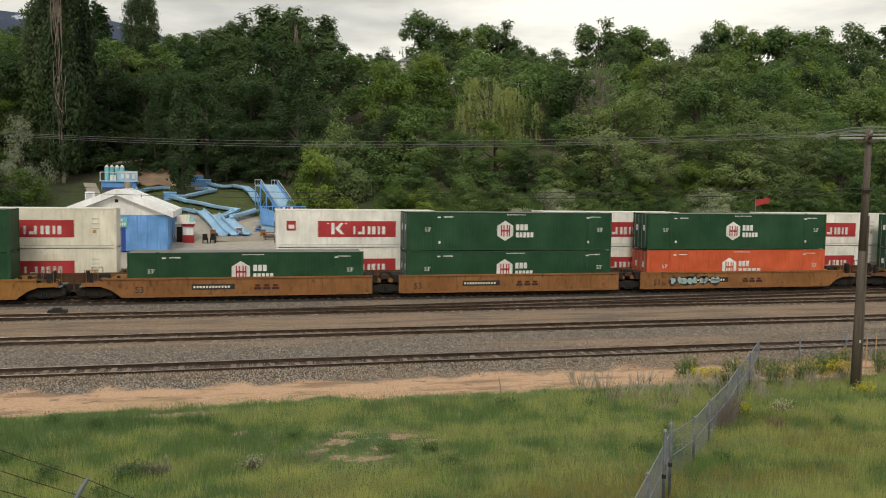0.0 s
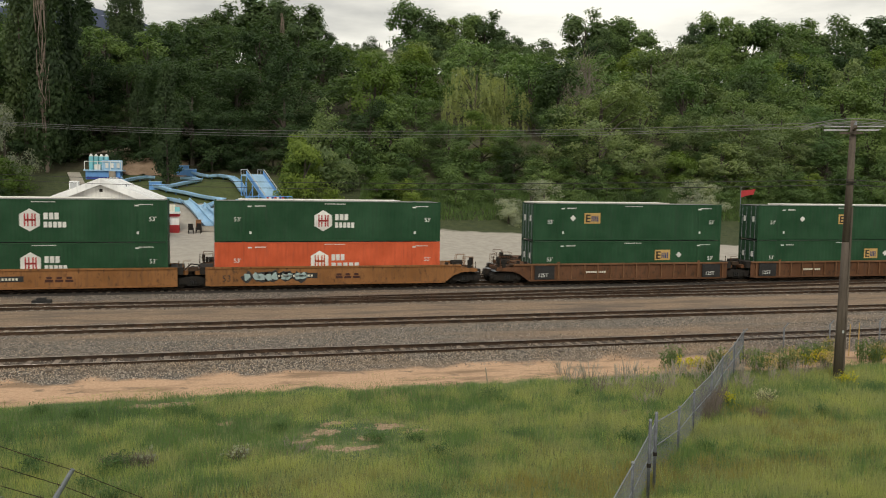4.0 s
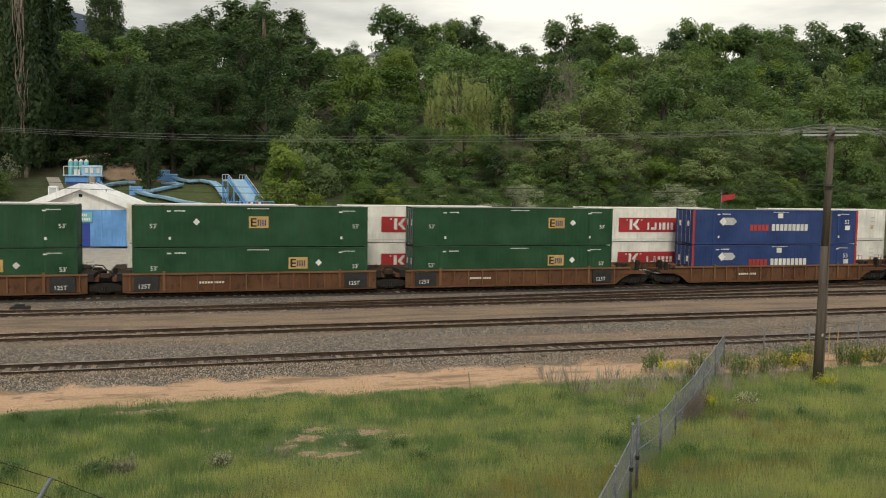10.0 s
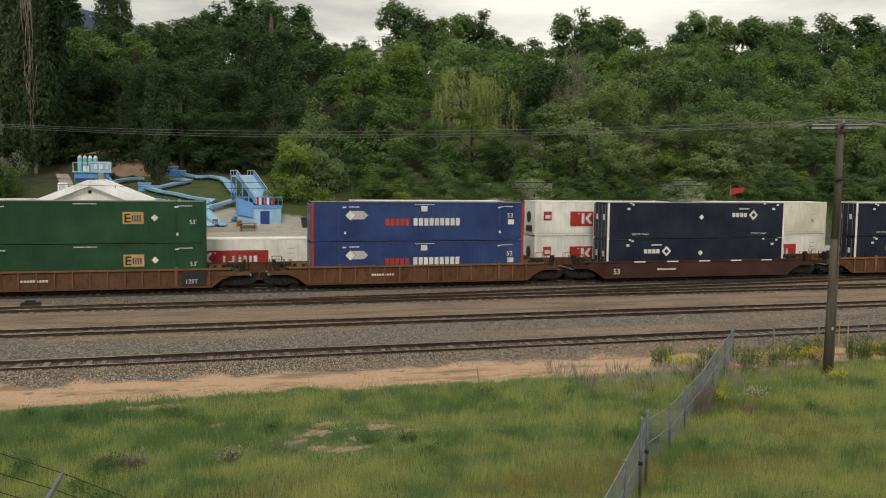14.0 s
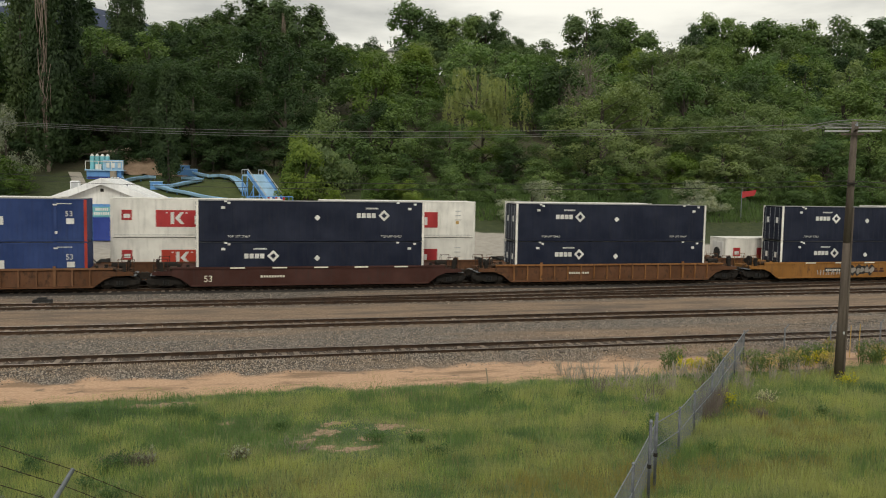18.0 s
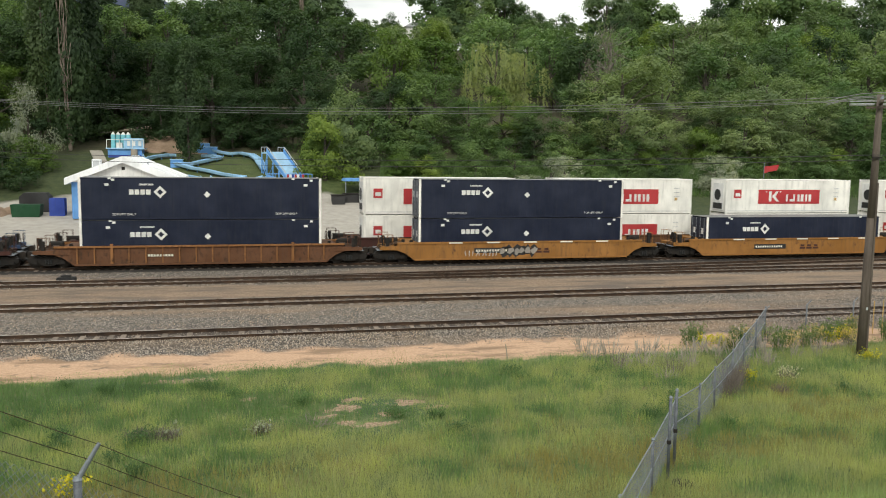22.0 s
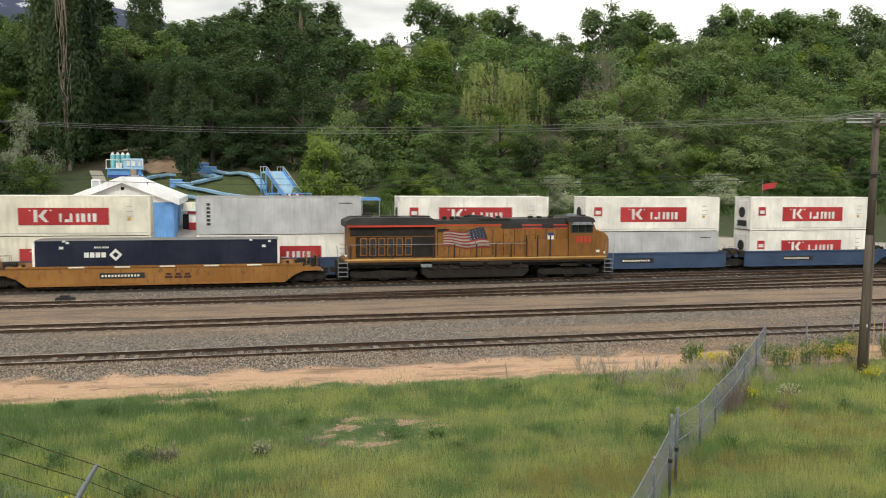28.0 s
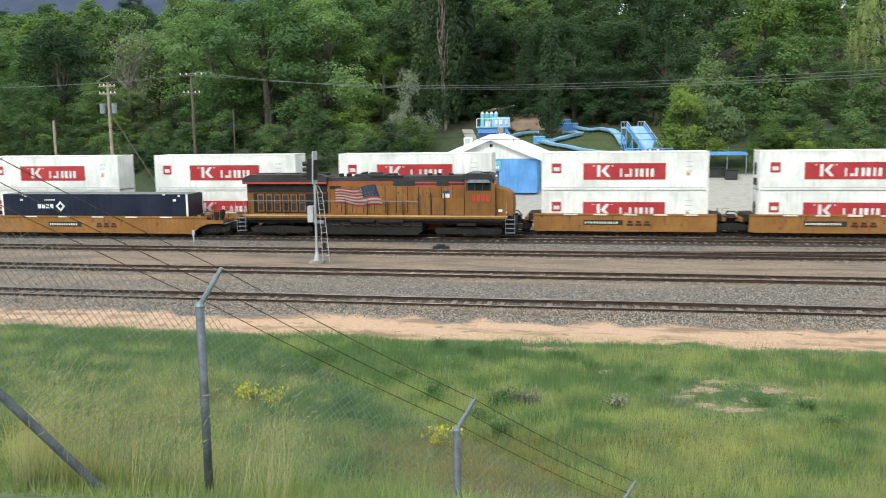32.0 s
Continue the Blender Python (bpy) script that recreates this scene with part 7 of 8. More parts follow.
def plant_trees():
    n, s, m, r = 4600, 0.165, 16000, 0.086  # leaves and their size on far and on near trees
    src = {
        "dark": [make_tree("dark green broad-leaved tree on the hillside", "round", M_LEAFDARK, 11 + k, n, s) for k in range(3)],
        "mid": [make_tree("green broad-leaved tree on the hillside", "round", M_LEAF, 21 + k, n, s) for k in range(3)],
        "wide": [make_tree("spreading green tree with an uneven crown", "wide", M_LEAF, 31 + k, n + 600, s) for k in range(2)],
        "soft": [make_tree("soft green spreading tree", "wide", M_LEAFSOFT, 36 + k, n + 600, s) for k in range(2)],
        "light": [make_tree("fresh yellow-green broad-leaved tree", "round", M_LEAFLIGHT, 41 + k, n, s) for k in range(2)],
        "dull": [make_tree("dull grey-green spreading tree", "wide", M_LEAFDULL, 51 + k, n + 600, s) for k in range(2)],
        "ridge_dark": [make_tree("deep green broad-leaved tree on the ridge", "wide", M_LEAFRIDGE, 161 + k, 8900, 0.19) for k in range(2)],
        "ridge_mid": [make_tree("green broad-leaved tree on the ridge", "wide", M_LEAF, 171 + k, 8900, 0.19) for k in range(2)],
        "near_dark": [make_tree("dark green broad-leaved tree at the foot of the hill", "round", M_LEAFDARK, 111 + k, m, r) for k in range(3)],
        "near_mid": [make_tree("green broad-leaved tree at the foot of the hill", "round", M_LEAF, 121 + k, m, r) for k in range(3)],
        "near_soft": [make_tree("tall soft green spreading tree at the foot of the hill", "wide", M_LEAFSOFT, 136 + k, m + 6000, r * 0.92) for k in range(2)],
        "near_dull": [make_tree("dull grey-green spreading tree at the foot of the hill", "wide", M_LEAFDULL, 151 + k, m + 5000, r * 0.92) for k in range(2)],
        "near_light": [make_tree("fresh yellow-green tree at the foot of the hill", "round", M_LEAFLIGHT, 141, m, r)],
        "bush": [make_tree("bright green rounded leafy bush", "bush", M_LEAFLIGHT, 61 + k, 8500, 0.15) for k in range(2)],
        "greenbush": [make_tree("green bushy undergrowth below the trees", "bush", M_LEAF, 66 + k, 4600, 0.17) for k in range(3)],
        "darkbush": [make_tree("dark green undergrowth, shade put into its leaf colour", "bush", M_LEAFDARK, 64 + k, 3600, 0.19) for k in range(2)],
        "palebush": [make_tree("grey-green flecked bushy tree", "bush", M_LEAFDULL, 75, 9000, 0.135)],
        "silver": [make_tree("silver-grey bushy olive tree", "bush", M_LEAFGREY, 71 + k, 6500, 0.125) for k in range(2)],
        "poplar": [make_tree("tall dark columnar poplar", "poplar", M_POPLAR, 81 + k, 12000, 0.09) for k in range(2)],
        "deadpoplar": [make_tree("tall dark poplar with pale dead stems", "poplar", M_POPLAR, 85, 12000, 0.09, M_DEADTWIG, 1.0)],
        "willow": [make_tree("grey-green willow with long drooping strands", "willow", M_WILLOW, 91, 9000, 0.11)],
        "conifer": [make_tree("dark conifer with layered branches", "conifer", M_NEEDLE, 95, 8000, 0.17)],
        "bare": [make_tree("half-dead tree with pale bare branches", "round", M_LEAFDULL, 97, 1500, 0.13, M_PALEBARK, 1.0)],
    }
    used, rng = set(), random.Random(5)

    def put(kind, x, y, high, wide=None, sink=0.3):
        a = rng.choice(src[kind])
        m = pose(x, y, gz(x, y) - sink, 0, 0, rng.uniform(0, 360) if "poplar" not in kind else rng.uniform(-12, 12))
        if a.name in used:
            ob = copy_thing(a, m)
        else:
            used.add(a.name)
            ob = a
            ob.matrix_basis = m
        k = high / 10
        q = k if wide is None else min(wide / 3.9, 1.4 * k)
        ob.scale = (q * rng.uniform(0.92, 1.1), q * rng.uniform(0.92, 1.1), k)

    def by(kind, u, y, el, wide=None):
        """A tree whose top shows at slope el, in the direction x = u * y."""
        near = "near_" + ("soft" if kind == "wide" else kind)
        put(near if y < 136 and near in src and el > 0.055 else kind, u * y, y, max(3.2, 7.95 + el * y - gz(u * y, y)) * (1.32 if "bush" in kind or kind == "silver" else 1.07 if y < 225 else 1.1), wide)

    # the front line, from west to east
    for row in [("wide", -0.80, 118, 0.125, 8), ("mid", -0.73, 106, 0.07, 6), ("dark", -0.68, 120, 0.13, 8), ("bare", -0.58, 121, 0.125, 7), ("mid", -0.62, 112, 0.06, 6), ("mid", -0.55, 128, 0.12, 7),
                ("soft", -0.47, 122, 0.15, 9), ("soft", -0.40, 116, 0.165, 11), ("soft", -0.33, 119, 0.15, 9), ("light", -0.255, 120, 0.085, 5), ("mid", -0.29, 130, 0.14, 8), ("mid", -0.50, 110, 0.04, 5), ("mid", -0.34, 108, 0.03, 5)]:
        by(*row)
    for row in [("silver", -0.222, 108, 0.062, 3.0), ("bush", -0.23, 104, 0.016, 3.2), ("greenbush", -0.28, 102, 0.0, 3.4), ("greenbush", -0.40, 100, -0.01, 3.0), ("greenbush", -0.52, 99, -0.01, 3.2), ("greenbush", -0.62, 99, 0.0, 3.4),
                ("deadpoplar", -0.181, 116, 0.24, 12), ("poplar", -0.165, 121, 0.23, 12), ("poplar", -0.2, 122, 0.21, 11), ("dark", -0.205, 130, 0.15, 8), ("mid", -0.25, 134, 0.14, 8), ("dark", -0.135, 131, 0.125, 6), ("poplar", -0.057, 110, 0.115, 9.5), ("poplar", -0.085, 122, 0.1, 10), ("near_dark", -0.03, 121, 0.1, 6), ("near_dark", 0.0, 120, 0.08, 6), ("dark", -0.055, 127, 0.125, 7), ("dark", -0.10, 134, 0.12, 7), ("dark", -0.02, 128, 0.11, 7), ("dark", 0.02, 130, 0.12, 8)]:
        by(*row)
    for row in [("bush", 0.095, 103, 0.05, 4.0), ("bush", 0.084, 106, 0.038, 2.8), ("palebush", 0.128, 111, 0.074, 4.4), ("greenbush", 0.145, 110, 0.05, 4.0), ("bush", 0.18, 103, 0.006, 2.2), ("bush", 0.222, 103, -0.003, 2.2), ("silver", 0.375, 99, -0.004, 2.4), ("silver", 0.395, 100, -0.002, 2.4), ("silver", 0.345, 97, -0.03, 1.8), ("silver", 0.595, 100, 0.001, 2.8), ("silver", 0.625, 101, -0.004, 2.6), ("bush", 0.583, 110, 0.042, 3.6), ("greenbush", 0.75, 103, 0.0, 4.0), ("greenbush", 0.84, 103, 0.02, 4.0)]:
        by(*row)
    for row in [("dark", 0.07, 124, 0.10, 7), ("dark", 0.17, 122, 0.09, 7), ("mid", 0.22, 124, 0.10, 7), ("mid", 0.27, 118, 0.07, 7), ("light", 0.31, 121, 0.08, 6), ("mid", 0.35, 115, 0.06, 6), ("mid", 0.405, 117, 0.085, 6), ("dull", 0.47, 114, 0.12, 9.5), ("dull", 0.52, 119, 0.105, 8), ("dull", 0.60, 121, 0.09, 8),
                ("dull", 0.67, 115, 0.112, 9.5), ("dull", 0.73, 120, 0.10, 9), ("dull", 0.645, 109, 0.05, 5), ("wide", 0.80, 119, 0.10, 9), ("mid", 0.87, 116, 0.10, 8), ("dull", 0.94, 118, 0.11, 8), ("mid", 1.01, 120, 0.11, 8), ("willow", 0.295, 146, 0.138, 6), ("willow", 0.335, 149, 0.125, 6), ("bare", 0.44, 150, 0.16, 7), ("bare", 0.425, 146, 0.14, 5), ("light", 0.51, 158, 0.14, 7), ("bare", 0.56, 180, 0.17, 7)]:
        by(*row)
    # undergrowth along the foot of the hill, in uneven heights and depths
    for y0, y1, lo, hi, kinds in ((102, 107, -0.008, 0.012, ("greenbush", "greenbush", "darkbush")), (108, 112, 0.0, 0.04, ("greenbush", "greenbush", "bush", "mid")), (113, 119, 0.02, 0.075, ("greenbush", "mid", "mid", "dark", "dull"))):
        u = -0.82
        while u < 1.04:
            if not -0.225 < u < 0.16:
                by(rng.choice(kinds), u, rng.uniform(y0, y1), rng.uniform(lo, hi), rng.uniform(2.8, 5.2))
            u += rng.uniform(0.034, 0.065)
    u = -0.95
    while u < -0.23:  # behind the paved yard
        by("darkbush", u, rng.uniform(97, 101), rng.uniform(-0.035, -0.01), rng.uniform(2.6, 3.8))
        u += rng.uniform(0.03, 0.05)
    # behind the park the dark leaf colour paints in the shade
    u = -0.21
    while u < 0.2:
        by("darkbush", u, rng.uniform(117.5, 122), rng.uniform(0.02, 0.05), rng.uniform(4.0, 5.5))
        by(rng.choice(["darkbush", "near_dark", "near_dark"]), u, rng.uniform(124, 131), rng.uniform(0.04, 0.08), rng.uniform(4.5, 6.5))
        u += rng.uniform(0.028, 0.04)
    # the woods up the hill
    for j, y0 in enumerate((138, 150, 164, 180, 198, 217)):
        x = -0.8 * y0
        while x < 1.04 * y0:
            y = y0 + rng.uniform(-4, 4)
            u = x / y
            high = rng.uniform(9.5, 17.5)
            cap = (7.95 + interp(u, SKY_U, SKY_E) * y - gz(x, y)) * 0.96
            # mostly dark leaves in the centre, with shade put into their colour
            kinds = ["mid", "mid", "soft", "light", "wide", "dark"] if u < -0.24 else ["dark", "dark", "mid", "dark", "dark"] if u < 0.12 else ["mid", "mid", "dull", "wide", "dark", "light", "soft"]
            if not (y0 < 160 and (0.255 < u < 0.365 or 0.41 < u < 0.46)):  # the willows and the dead tree stand free
                put(rng.choice(kinds), x, y, min(high, cap), rng.uniform(5.0, 7.6))
            x += rng.uniform(8.0, 12.5)
    # the skyline
    for u, el, wide in [(-0.25, 0.165, 8), (-0.215, 0.163, 7), (-0.06, 0.163, 6), (-0.04, 0.166, 6), (-0.015, 0.17, 7), (0.012, 0.183, 8), (0.05, 0.196, 11), (0.085, 0.19, 9), (0.11, 0.168, 6), (0.14, 0.153, 5), (0.16, 0.152, 5), (0.222, 0.2, 8.5), (0.25, 0.187, 6), (0.28, 0.19, 7), (0.31, 0.194, 7.5), (0.34, 0.175, 6), (0.375, 0.169, 7), (0.443, 0.203, 9), (0.5, 0.2, 9), (0.475, 0.19, 8), (0.55, 0.17, 5), (0.6, 0.2, 7), (0.63, 0.214, 8), (0.67, 0.207, 9), (0.71, 0.21, 9), (0.755, 0.213, 9), (0.81, 0.219, 9), (0.863, 0.221, 9), (0.91, 0.215, 9), (0.97, 0.22, 9), (1.03, 0.22, 9)]:
        by(rng.choice(["ridge_dark", "ridge_mid", "ridge_dark"] if u < 0.55 else ["ridge_mid", "ridge_dark"]), u, 234 + rng.uniform(-4, 4), el, wide)
    by("deadpoplar", 0.066, 205, 0.187, 12)
    for u, el, wide in [(-0.8, 0.158, 8), (-0.75, 0.158, 8), (-0.69, 0.162, 8), (-0.63, 0.163, 8), (-0.57, 0.165, 8), (-0.51, 0.168, 8), (-0.45, 0.17, 8), (-0.38, 0.17, 8), (-0.31, 0.175, 8)]:
        by(rng.choice(["dark", "mid", "light"]), u, 232, el, wide)
    by("conifer", -0.143, 190, 0.19, 11)
    by("poplar", -0.106, 200, 0.208, 17)
    by("poplar", -0.092, 202, 0.21, 17)
    by("dark", 0.172, 250, 0.16, 4.0)
    for a in [a for kind in src.values() for a in kind if a.name not in used]:  # a kind that stands nowhere
        for ob in [*a.children, a]:
            bpy.data.objects.remove(ob)


SKY_U = [-0.9, -0.6, -0.3, -0.2, -0.05, 0.06, 0.12, 0.2, 0.25, 0.36, 0.4, 0.47, 0.55, 0.62, 0.9]
SKY_E = [0.155, 0.158, 0.165, 0.16, 0.16, 0.185, 0.155, 0.15, 0.18, 0.165, 0.16, 0.19, 0.17, 0.2, 0.21]
plant_trees()


# ---- grass, weeds and stones ----
def patch(x, y, scale, seed):
    return np.array([noise.noise((a * scale, b * scale, seed)) for a, b in zip(x, y)])


def heights(x, y):
    """The ground under many points at once."""
    return np.array([gz(a, b) for a, b in zip(x, y)])


def blades(name, label, x, y, high, wide, lean, material, seed, category="grass"):
    rng = np.random.default_rng(seed)
    n = len(x)
    z = heights(x, y) - 0.02
    a = rng.uniform(0, 6.283, n)
    b = rng.uniform(0, 6.283, n)
    base = np.stack([x, y, z], 1)
    side = np.stack([np.cos(a), np.sin(a), 0 * a], 1) * wide[:, None]
    tilt = np.stack([np.cos(b), np.sin(b), 0 * b], 1) * (lean * high * rng.uniform(0.2, 1.0, n))[:, None]
    v = np.empty((n, 3, 3))
    v[:, 0], v[:, 1] = base - side, base + side
    v[:, 2] = base + tilt + np.stack([0 * a, 0 * a, high], 1)
    me = quick(name, v.reshape(-1, 3), np.arange(3 * n).reshape(n, 3), material)
    return tagged(new(name, me), label, category, kind="stuff")


def field(n, rng, y0=13.0, y1=35.0):
    """Points over the field in view, thicker where it is near."""
    y = y0 + (y1 - y0) * rng.uniform(0, 1, n)
    x = rng.uniform(-0.88, 1.02, n) * (y + 2) - 0.5
    return x, y


def bare_at(x, y):
    """How bare the soil is, 0 to 1: a few scuffed patches and the ragged edge by the lane."""
    b = np.zeros(len(x))
    for cx, cy, rx, ry in BARE_SPOTS:
        b = np.maximum(b, 1.3 - np.hypot((x - cx) / rx, (y - cy) / ry))
    return np.clip(b * 1.6, 0, 1)


def behind(x, y):
    """On the far side of the barbed fence."""
    return ((y - 6.08) * 2.38 - (x + 6.66) * 2.07 > 0.25) | (x > -3.4)


def make_grass():
    rng = np.random.default_rng(12)
    x, y = field(420000, rng)
    tone = patch(x * 0.55, y, 0.34, 3.0) + 0.85 * patch(x * 0.8, y, 1.1, 9.0)
    tone += np.clip(0.022 * (x - 7.0), -0.14, 0.16) + 0.1 - 0.3 * np.clip((y - 28.0) / 4.0, 0, 1) + 0.12 * np.clip((27.0 - y) / 4.0, 0, 1)
    dry = patch(x * 0.45, y, 0.3, 21.0) + 0.4 * patch(x, y, 1.2, 33.0) + np.clip((22.5 - y) * 0.055, -0.32, 0.4)
    dry += 0.4 * np.exp(-((x - 8.5) / 3.0) ** 2 - ((y - 21.0) / 1.6) ** 2) + 0.12 * np.exp(-((x - 21.0) / 3.0) ** 2 - ((y - 24.5) / 2.0) ** 2)
    edge = 34.0 + 1.3 * patch(x, 0 * y, 0.22, 5.0) + 0.9 * patch(x, y, 0.9, 6.0)
    luck = rng.uniform(0, 1, len(x))
    keep = (luck > 0.72 * bare_at(x, y)) & (y < edge) & (luck < 0.9 + 0.4 * tone)
    x, y, tone, dry, edge = x[keep], y[keep], tone[keep], dry[keep], edge[keep]
    blur = rng.normal(0, 0.17, len(x))
    wide = rng.uniform(0.004, 0.0085, len(x)) * (0.5 + y / 36)
    brown = dry + blur > 0.34
    dark = ~brown & (tone + blur < -0.06)
    pale = ~brown & (tone + blur > 0.2)
    rest = ~(brown | dark | pale)
    tuft = np.clip(patch(x, y, 1.7, 61.0) + 0.3, 0, 1)
    short = np.clip(1.5 - np.hypot((x - 4.1) / 2.3, (y - 26.6) / 2.3), 0, 1)  # trodden round the bare spots
    high = (rng.uniform(0.14, 0.4, len(x)) + 0.3 * tuft * rng.uniform(0.3, 1.0, len(x))) * (1 - 0.72 * short) + np.where(dark, 0.1, 0) * np.clip(-3 * tone, 0, 1) - 0.04 * brown
    high *= np.clip((edge - y) / 1.8, 0.22, 1.0)
    high *= np.clip(1.35 - 0.35 * np.clip(y - 30.5, 0, 2.4), 0.4, 1.0)
    for name, m, sel, label in (("grass", M_BLADE, rest, "long green grass of the slope"), ("dark_grass", M_BLADEBLUE, dark, "darker blue-green grass in patches"), ("pale_grass", M_BLADEPALE, pale, "pale yellow-green seeding grass"), ("brown_grass", M_BLADEBROWN, brown, "reddish-brown drying grass in patches")):
        blades(name, label, x[sel], y[sel], np.maximum(high[sel], 0.06), wide[sel], 0.5, m, 31)
    # dry stalks
    x, y = field(7000, rng)
    k = patch(x, y, 0.3, 14.0) > 0.1
    blades("dry_grass", "dry straw-coloured stalks among the grass", x[k], y[k], rng.uniform(0.3, 0.55, k.sum()), np.full(k.sum(), 0.006), 0.5, M_BLADEDRY, 32)
    # the near bank in front of the fence
    n = 90000
    y = rng.uniform(6.6, 15.0, n)
    x = rng.uniform(-1.0, 1.0, n) * (y + 1.0)
    t = patch(x, y, 0.5, 41.0) + rng.normal(0, 0.15, len(x))
    for name, m, sel in (("bank_grass", M_BLADE, t < 0.1), ("pale_bank_grass", M_BLADEPALE, t >= 0.1)):
        blades(name, "long green grass on the near bank" if m == M_BLADE else "pale yellow-green grass on the near bank", x[sel], y[sel], rng.uniform(0.12, 0.34, sel.sum()) * np.where(behind(x[sel], y[sel]), 1.0, 0.55), rng.uniform(0.003, 0.007, sel.sum()), 0.6, m, 33)
    n = 4200
    y = rng.uniform(7.0, 11.0, n)
    x = -0.82 * y + rng.uniform(0, 1, n) ** 1.3 * 0.6 * y
    keep = behind(x, y) | (rng.uniform(0, 1, n) < 0.08)
    x, y, n = x[keep], y[keep], int(keep.sum())
    blades("tall_bank_grass", "tall fresh green grass on the near bank", x, y, 0.2 + 0.5 * rng.uniform(0, 1, n) ** 1.8, rng.uniform(0.004, 0.008, n), 0.75, M_BLADE, 36)
    # tall seeding grass: bent stems with long narrow heads
    n = 3400
    y = rng.uniform(6.9, 9.2, n)
    x = -0.82 * y + rng.uniform(0, 1, n) ** 1.5 * 0.4 * y
    keep = behind(x, y) | (rng.uniform(0, 1, n) < 0.06)
    x, y, n = x[keep], y[keep], int(keep.sum())
    a = rng.normal(0.3, 0.9, n)
    lean = np.stack([np.cos(a), np.sin(a), 0 * a], 1) * rng.uniform(0.08, 0.55, (n, 1))
    base = np.stack([x, y, heights(x, y)], 1)
    high = 0.5 + 0.85 * rng.uniform(0, 1, (n, 1)) ** 1.6
    tip = base + lean * high + [0, 0, 1] * high
    nod = tip + unit(lean) * rng.uniform(0.03, 0.1, (n, 1)) + np.stack([0 * a, 0 * a, rng.uniform(0.0, 0.16, n)], 1)
    side = np.stack([-np.sin(a), np.cos(a), 0 * a], 1) * 0.003
    up = np.array([0, 0, 0.006])
    v = np.empty((n, 3, 3, 3))
    v[:, 0, 0], v[:, 0, 1], v[:, 0, 2] = base - side, base + side, tip
    v[:, 1, 0], v[:, 1, 1], v[:, 1, 2] = tip, (tip + nod) / 2 + up, nod
    v[:, 2, 0], v[:, 2, 1], v[:, 2, 2] = tip, nod, (tip + nod) / 2 - up + side
    me = quick("seeding_grass", v.reshape(-1, 3), np.arange(9 * n).reshape(-1, 3), M_SEEDSTALK)
    tagged(new("seeding_grass", me), "tall pale nodding seeding grass on the near bank", "grass", kind="stuff")
    # scrub on the far bank of the tracks
    n = 26000
    y = rng.uniform(98, 112, n)
    x = rng.uniform(0.16, 0.98, n) * y
    blades("meadow_grass", "rough meadow grass behind the trains", x, y, rng.uniform(0.4, 1.0, n), rng.uniform(0.04, 0.09, n), 0.6, M_LEAF, 35)


make_grass()


def make_weed(name, label, x, y, r, h, n, material, leaf, seed, stalk=M_TWIG, category="weed", leaf_size=0.05, thick=0.009):
    """A clump of branching stalks with leaves or flowers towards their ends."""
    rng = np.random.default_rng(seed)
    z = gz(x, y)
    t = thing(name, label, category, at=(x, y, z), group="weeds")
    g, tips = Geo(), []
    for _ in range(n):
        a, d = rng.uniform(0, 6.28), r * rng.uniform(0, 1) ** 0.6
        b = Vector((0.5 * d * math.cos(a), 0.5 * d * math.sin(a), -0.04))
        e = Vector((d * math.cos(a), d * math.sin(a), h * rng.uniform(0.55, 1.0)))
        g.rod(b, e, thick, thick * 0.45, 3, False)
        for _ in range(3):
            q = e.lerp(b, rng.uniform(0.1, 0.6)) + Vector(rng.normal(0, 0.12, 3))
            g.rod(e.lerp(b, 0.55), q, thick * 0.55, thick * 0.35, 3, False)
            tips.append(tuple(q))
        tips.append(tuple(e))
    part("stem", g, stalk, t)["kind"] = "stuff"
    if material:
        k = rng.choice(len(tips), leaf)
        p = np.array(tips)[k] + rng.normal(0, 0.05, (leaf, 3))
        v, f = leaves(p, rng.normal(0, 1, (leaf, 3)) + [0, 0, 0.6], leaf_size, rng)
        part("foliage", quick("foliage", v, f, material), None, t)["kind"] = "stuff"
    return t


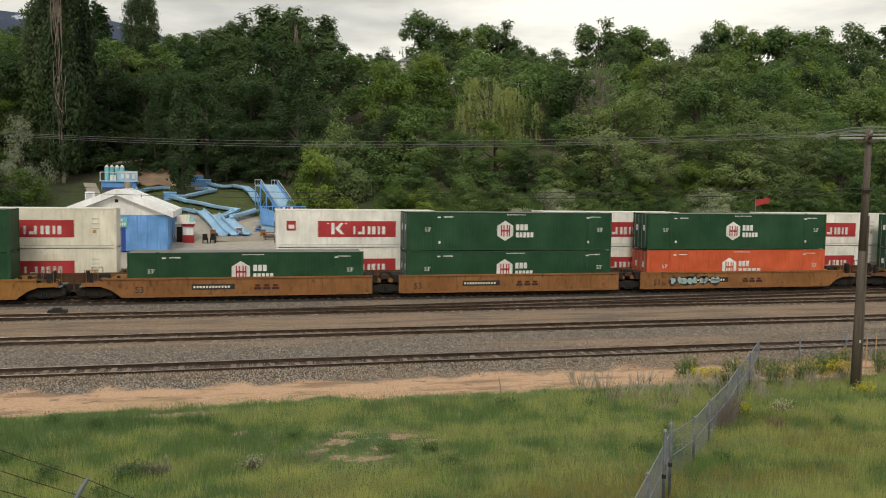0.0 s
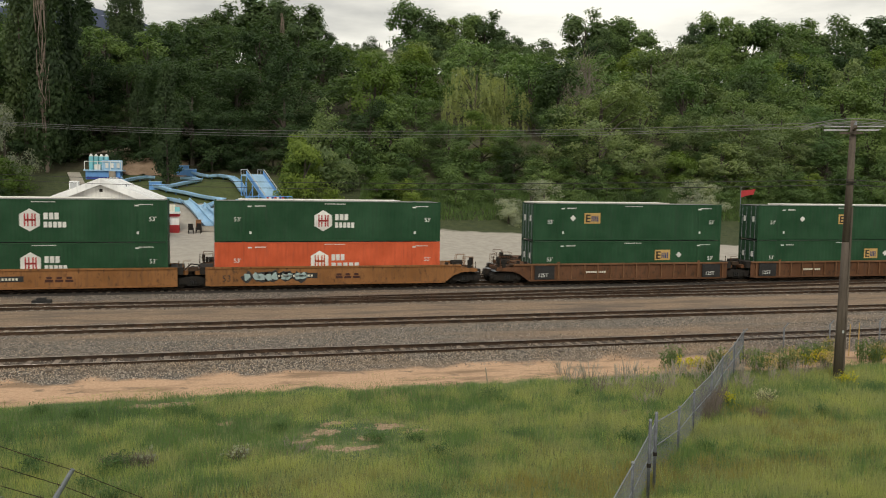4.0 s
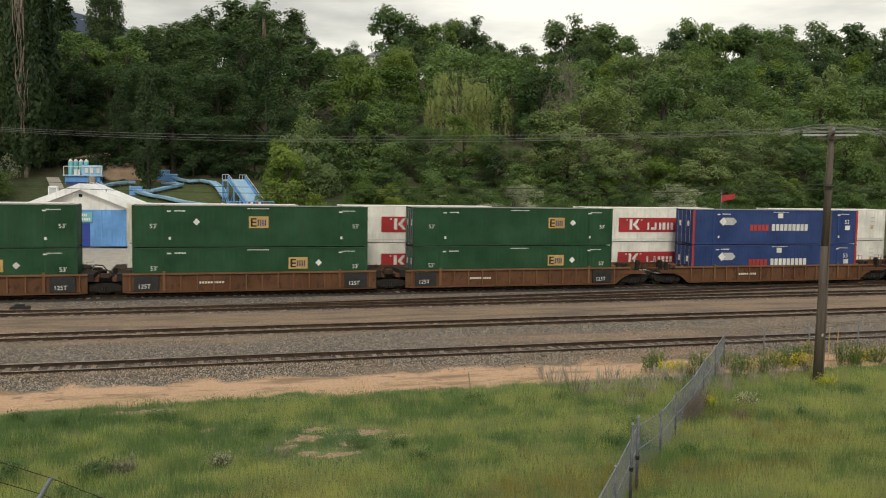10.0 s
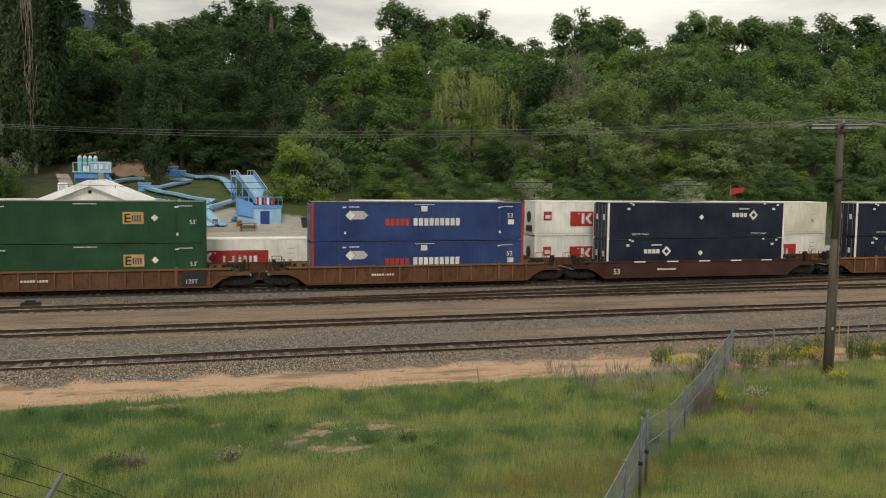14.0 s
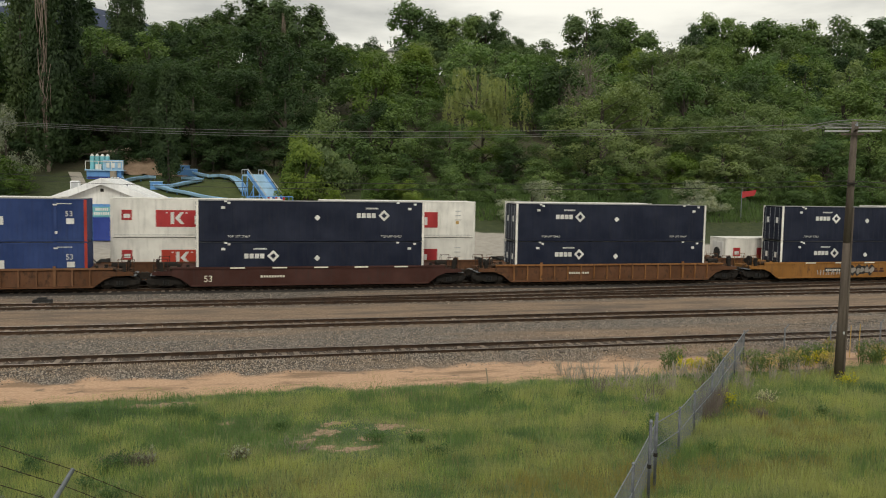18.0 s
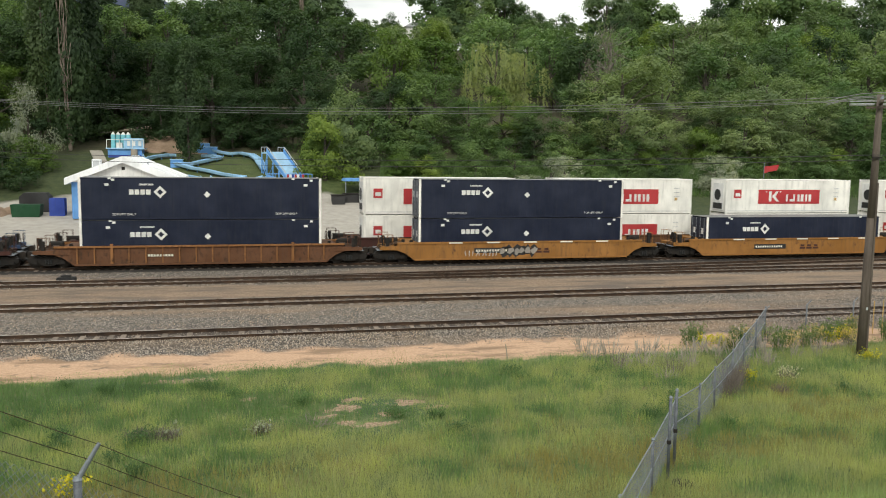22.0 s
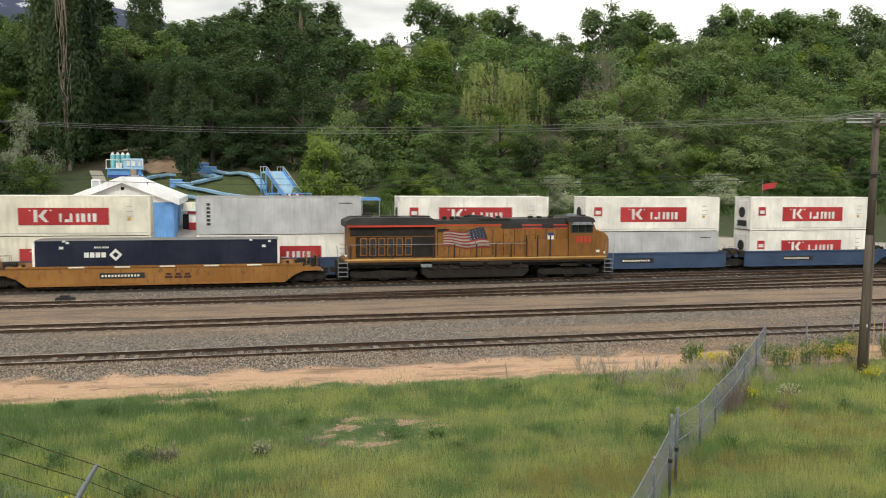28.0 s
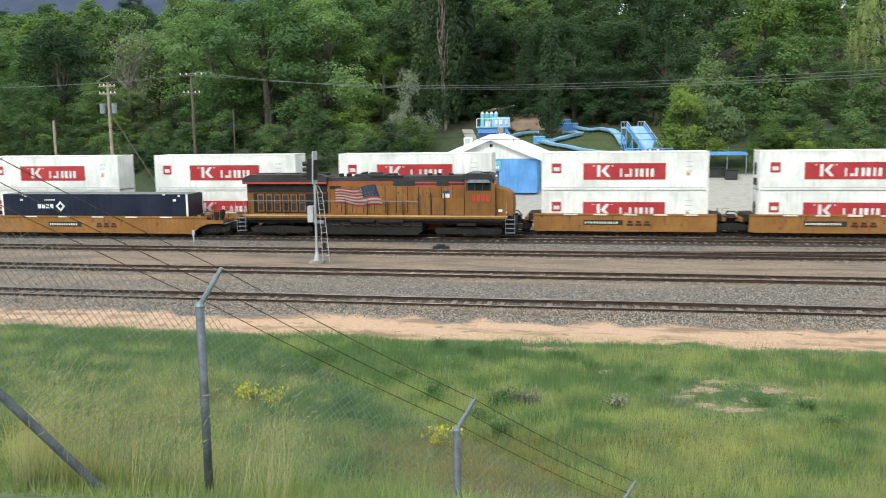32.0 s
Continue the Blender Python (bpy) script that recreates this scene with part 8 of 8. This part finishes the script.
def make_weeds():
    rng = random.Random(17)
    for k in range(26):  # dead stalks round the fence
        x = 14.5 + k * 0.5 + rng.uniform(-0.6, 0.6)
        make_weed("dead_weed", "pale dead weed stalks by the fence", x, 29.6 + 0.25 * (x - 14) + rng.uniform(-1.4, 1.8), 0.6, rng.uniform(0.5, 1.0), 13, None, 0, 100 + k, M_DEADSTALK if k % 4 else M_TWIG, thick=0.012)
    for k in range(30):
        x = 19.5 + k * 0.55 + rng.uniform(-0.3, 0.3)
        make_weed("green_weed", "tall leafy green weeds beside the ballast", x, 33.4 + 0.04 * (x - 20) + rng.uniform(-1.2, 1.4), 0.5, rng.uniform(0.6, 1.15), 22, (M_LEAF, M_LEAFDULL, M_BLADEBROWN)[k % 3], 520, 200 + k, M_LEAF, leaf_size=0.034)
    for k, (x, y) in enumerate([(21.0, 34.2), (23.2, 34.5), (26.5, 33.6), (28.0, 34.4), (25.3, 29.6), (18.6, 28.0), (30.5, 33.8), (20.0, 33.9), (-10.86, 24.06), (-9.94, 23.95), (-4.1, 21.3), (27.4, 34.0), (31.8, 34.3)]):
        make_weed("yellow_flowers", "clump of yellow-flowering weeds", x, y, 0.42, 0.5, 20, M_FLOWER, 230, 300 + k, M_BLADE, leaf_size=0.042)
    for k, (x, y) in enumerate([(-3.05, 25.3), (-2.4, 25.2), (18.9, 26.4), (0.5, 25.5), (-2.15, 25.35)]):
        make_weed("sage_bush", "low grey sagebrush in the grass", x, y, 0.42, 0.36, 60, M_LEAFGREY if k > 2 else None, 130, 400 + k, M_TWIG)
    for k, (x, y) in enumerate([(17.0, 26.7), (17.5, 27.3), (17.9, 27.8), (16.5, 26.2), (18.5, 28.5)]):  # brown tangle caught in the fence
        make_weed("tumbleweed", "tangled brown dead weeds against the fence", x, y, 0.55, 0.95, 60, None, 0, 470 + k, M_TWIG, "weed", thick=0.008)
    for k, (x, y) in enumerate([(14.1, 32.1), (15.2, 32.9), (16.0, 31.8), (14.4, 33.8), (18.6, 32.0), (19.6, 32.2), (20.4, 31.6), (21.8, 31.8), (16.8, 32.6)]):
        make_weed("dead_weed", "tall bleached weed stalks leaning in the grass", x, y, 0.7, 0.95, 12, None, 0, 480 + k, M_DEADSTALK, thick=0.018)
    make_weed("seeding_weed", "pale fluffy seeding weed", 20.3, 27.9, 0.45, 0.6, 30, M_SEED, 340, 450, leaf_size=0.035)
    for k, (x, y) in enumerate([(1.9, 25.6), (2.3, 26.0)]):
        make_weed("driftwood", "bleached dead branches lying in the grass", x, y, 0.7, 0.4, 9, None, 0, 460 + k, M_PALEBARK, "dead branch")
    for k in range(30):  # dark leafy herbs scattered over the field
        x, y = rng.uniform(-12, 22), rng.uniform(21.5, 32.5)
        make_weed("leafy_herb", "dark leafy herb among the grass", x, y, rng.uniform(0.25, 0.5), rng.uniform(0.2, 0.4), 26, M_BLADEBLUE, 420, 500 + k, M_BLADEBLUE, leaf_size=0.028)


make_weeds()


def make_stones():
    """Loose ballast round the near tracks."""
    rng = np.random.default_rng(77)
    n = 52000
    y = np.concatenate([rng.normal(37.1, 0.55, n // 3), rng.uniform(36.4, 44.8, n // 3), rng.uniform(41, 70, n - 2 * (n // 3))])
    x = rng.uniform(-0.8, 0.97, n) * y
    keep = (y > 36.0) & (np.abs(y - 50.6) > 2.2) & (np.abs(y - 63.4) > 3.6)
    x, y = x[keep], y[keep]
    n = len(x)
    s = rng.uniform(0.02, 0.048, (n, 1, 1)) * np.where(y > 46, 1.25, 1.0)[:, None, None]
    tet = np.array([[0.0, 0, 1.0], [0.95, 0, -0.35], [-0.48, 0.82, -0.35], [-0.48, -0.82, -0.35]])
    v = tet[None] * s * rng.uniform(0.6, 1.3, (n, 4, 1))
    a = rng.uniform(0, 6.283, n)
    c, d = np.cos(a)[:, None], np.sin(a)[:, None]
    v = np.stack([v[..., 0] * c - v[..., 1] * d, v[..., 0] * d + v[..., 1] * c, v[..., 2]], 2)
    v += np.stack([x, y, np.interp(y, GY, GZ) + 0.01], 1)[:, None]
    f = (np.array([[0, 1, 2], [0, 2, 3], [0, 3, 1]])[None] + 4 * np.arange(n)[:, None, None]).reshape(-1, 3)
    tagged(new("ballast_stones", quick("ballast_stones", v.reshape(-1, 3), f, M_PEBBLE)), "loose grey ballast stones between the tracks", "stones", kind="stuff")


make_stones()


# ---- what moves: the near train runs west, the far one east ----
def near_run(t):
    return -0.029 + t * (-8.0517 + t * (0.02212 + t * (-0.000901 + t * 0.0000059974)))


def far_run(t):
    return 11.2 * t + 0.019 * t * t


def motions():
    for train, run in ((FRONT_TRAIN, near_run), (BACK_TRAIN, far_run)):
        for ob, x, y, z in train:
            walk(ob, [(t, pose(x + run(t), y, z)) for t in range(0, 33, 2)])


motions()
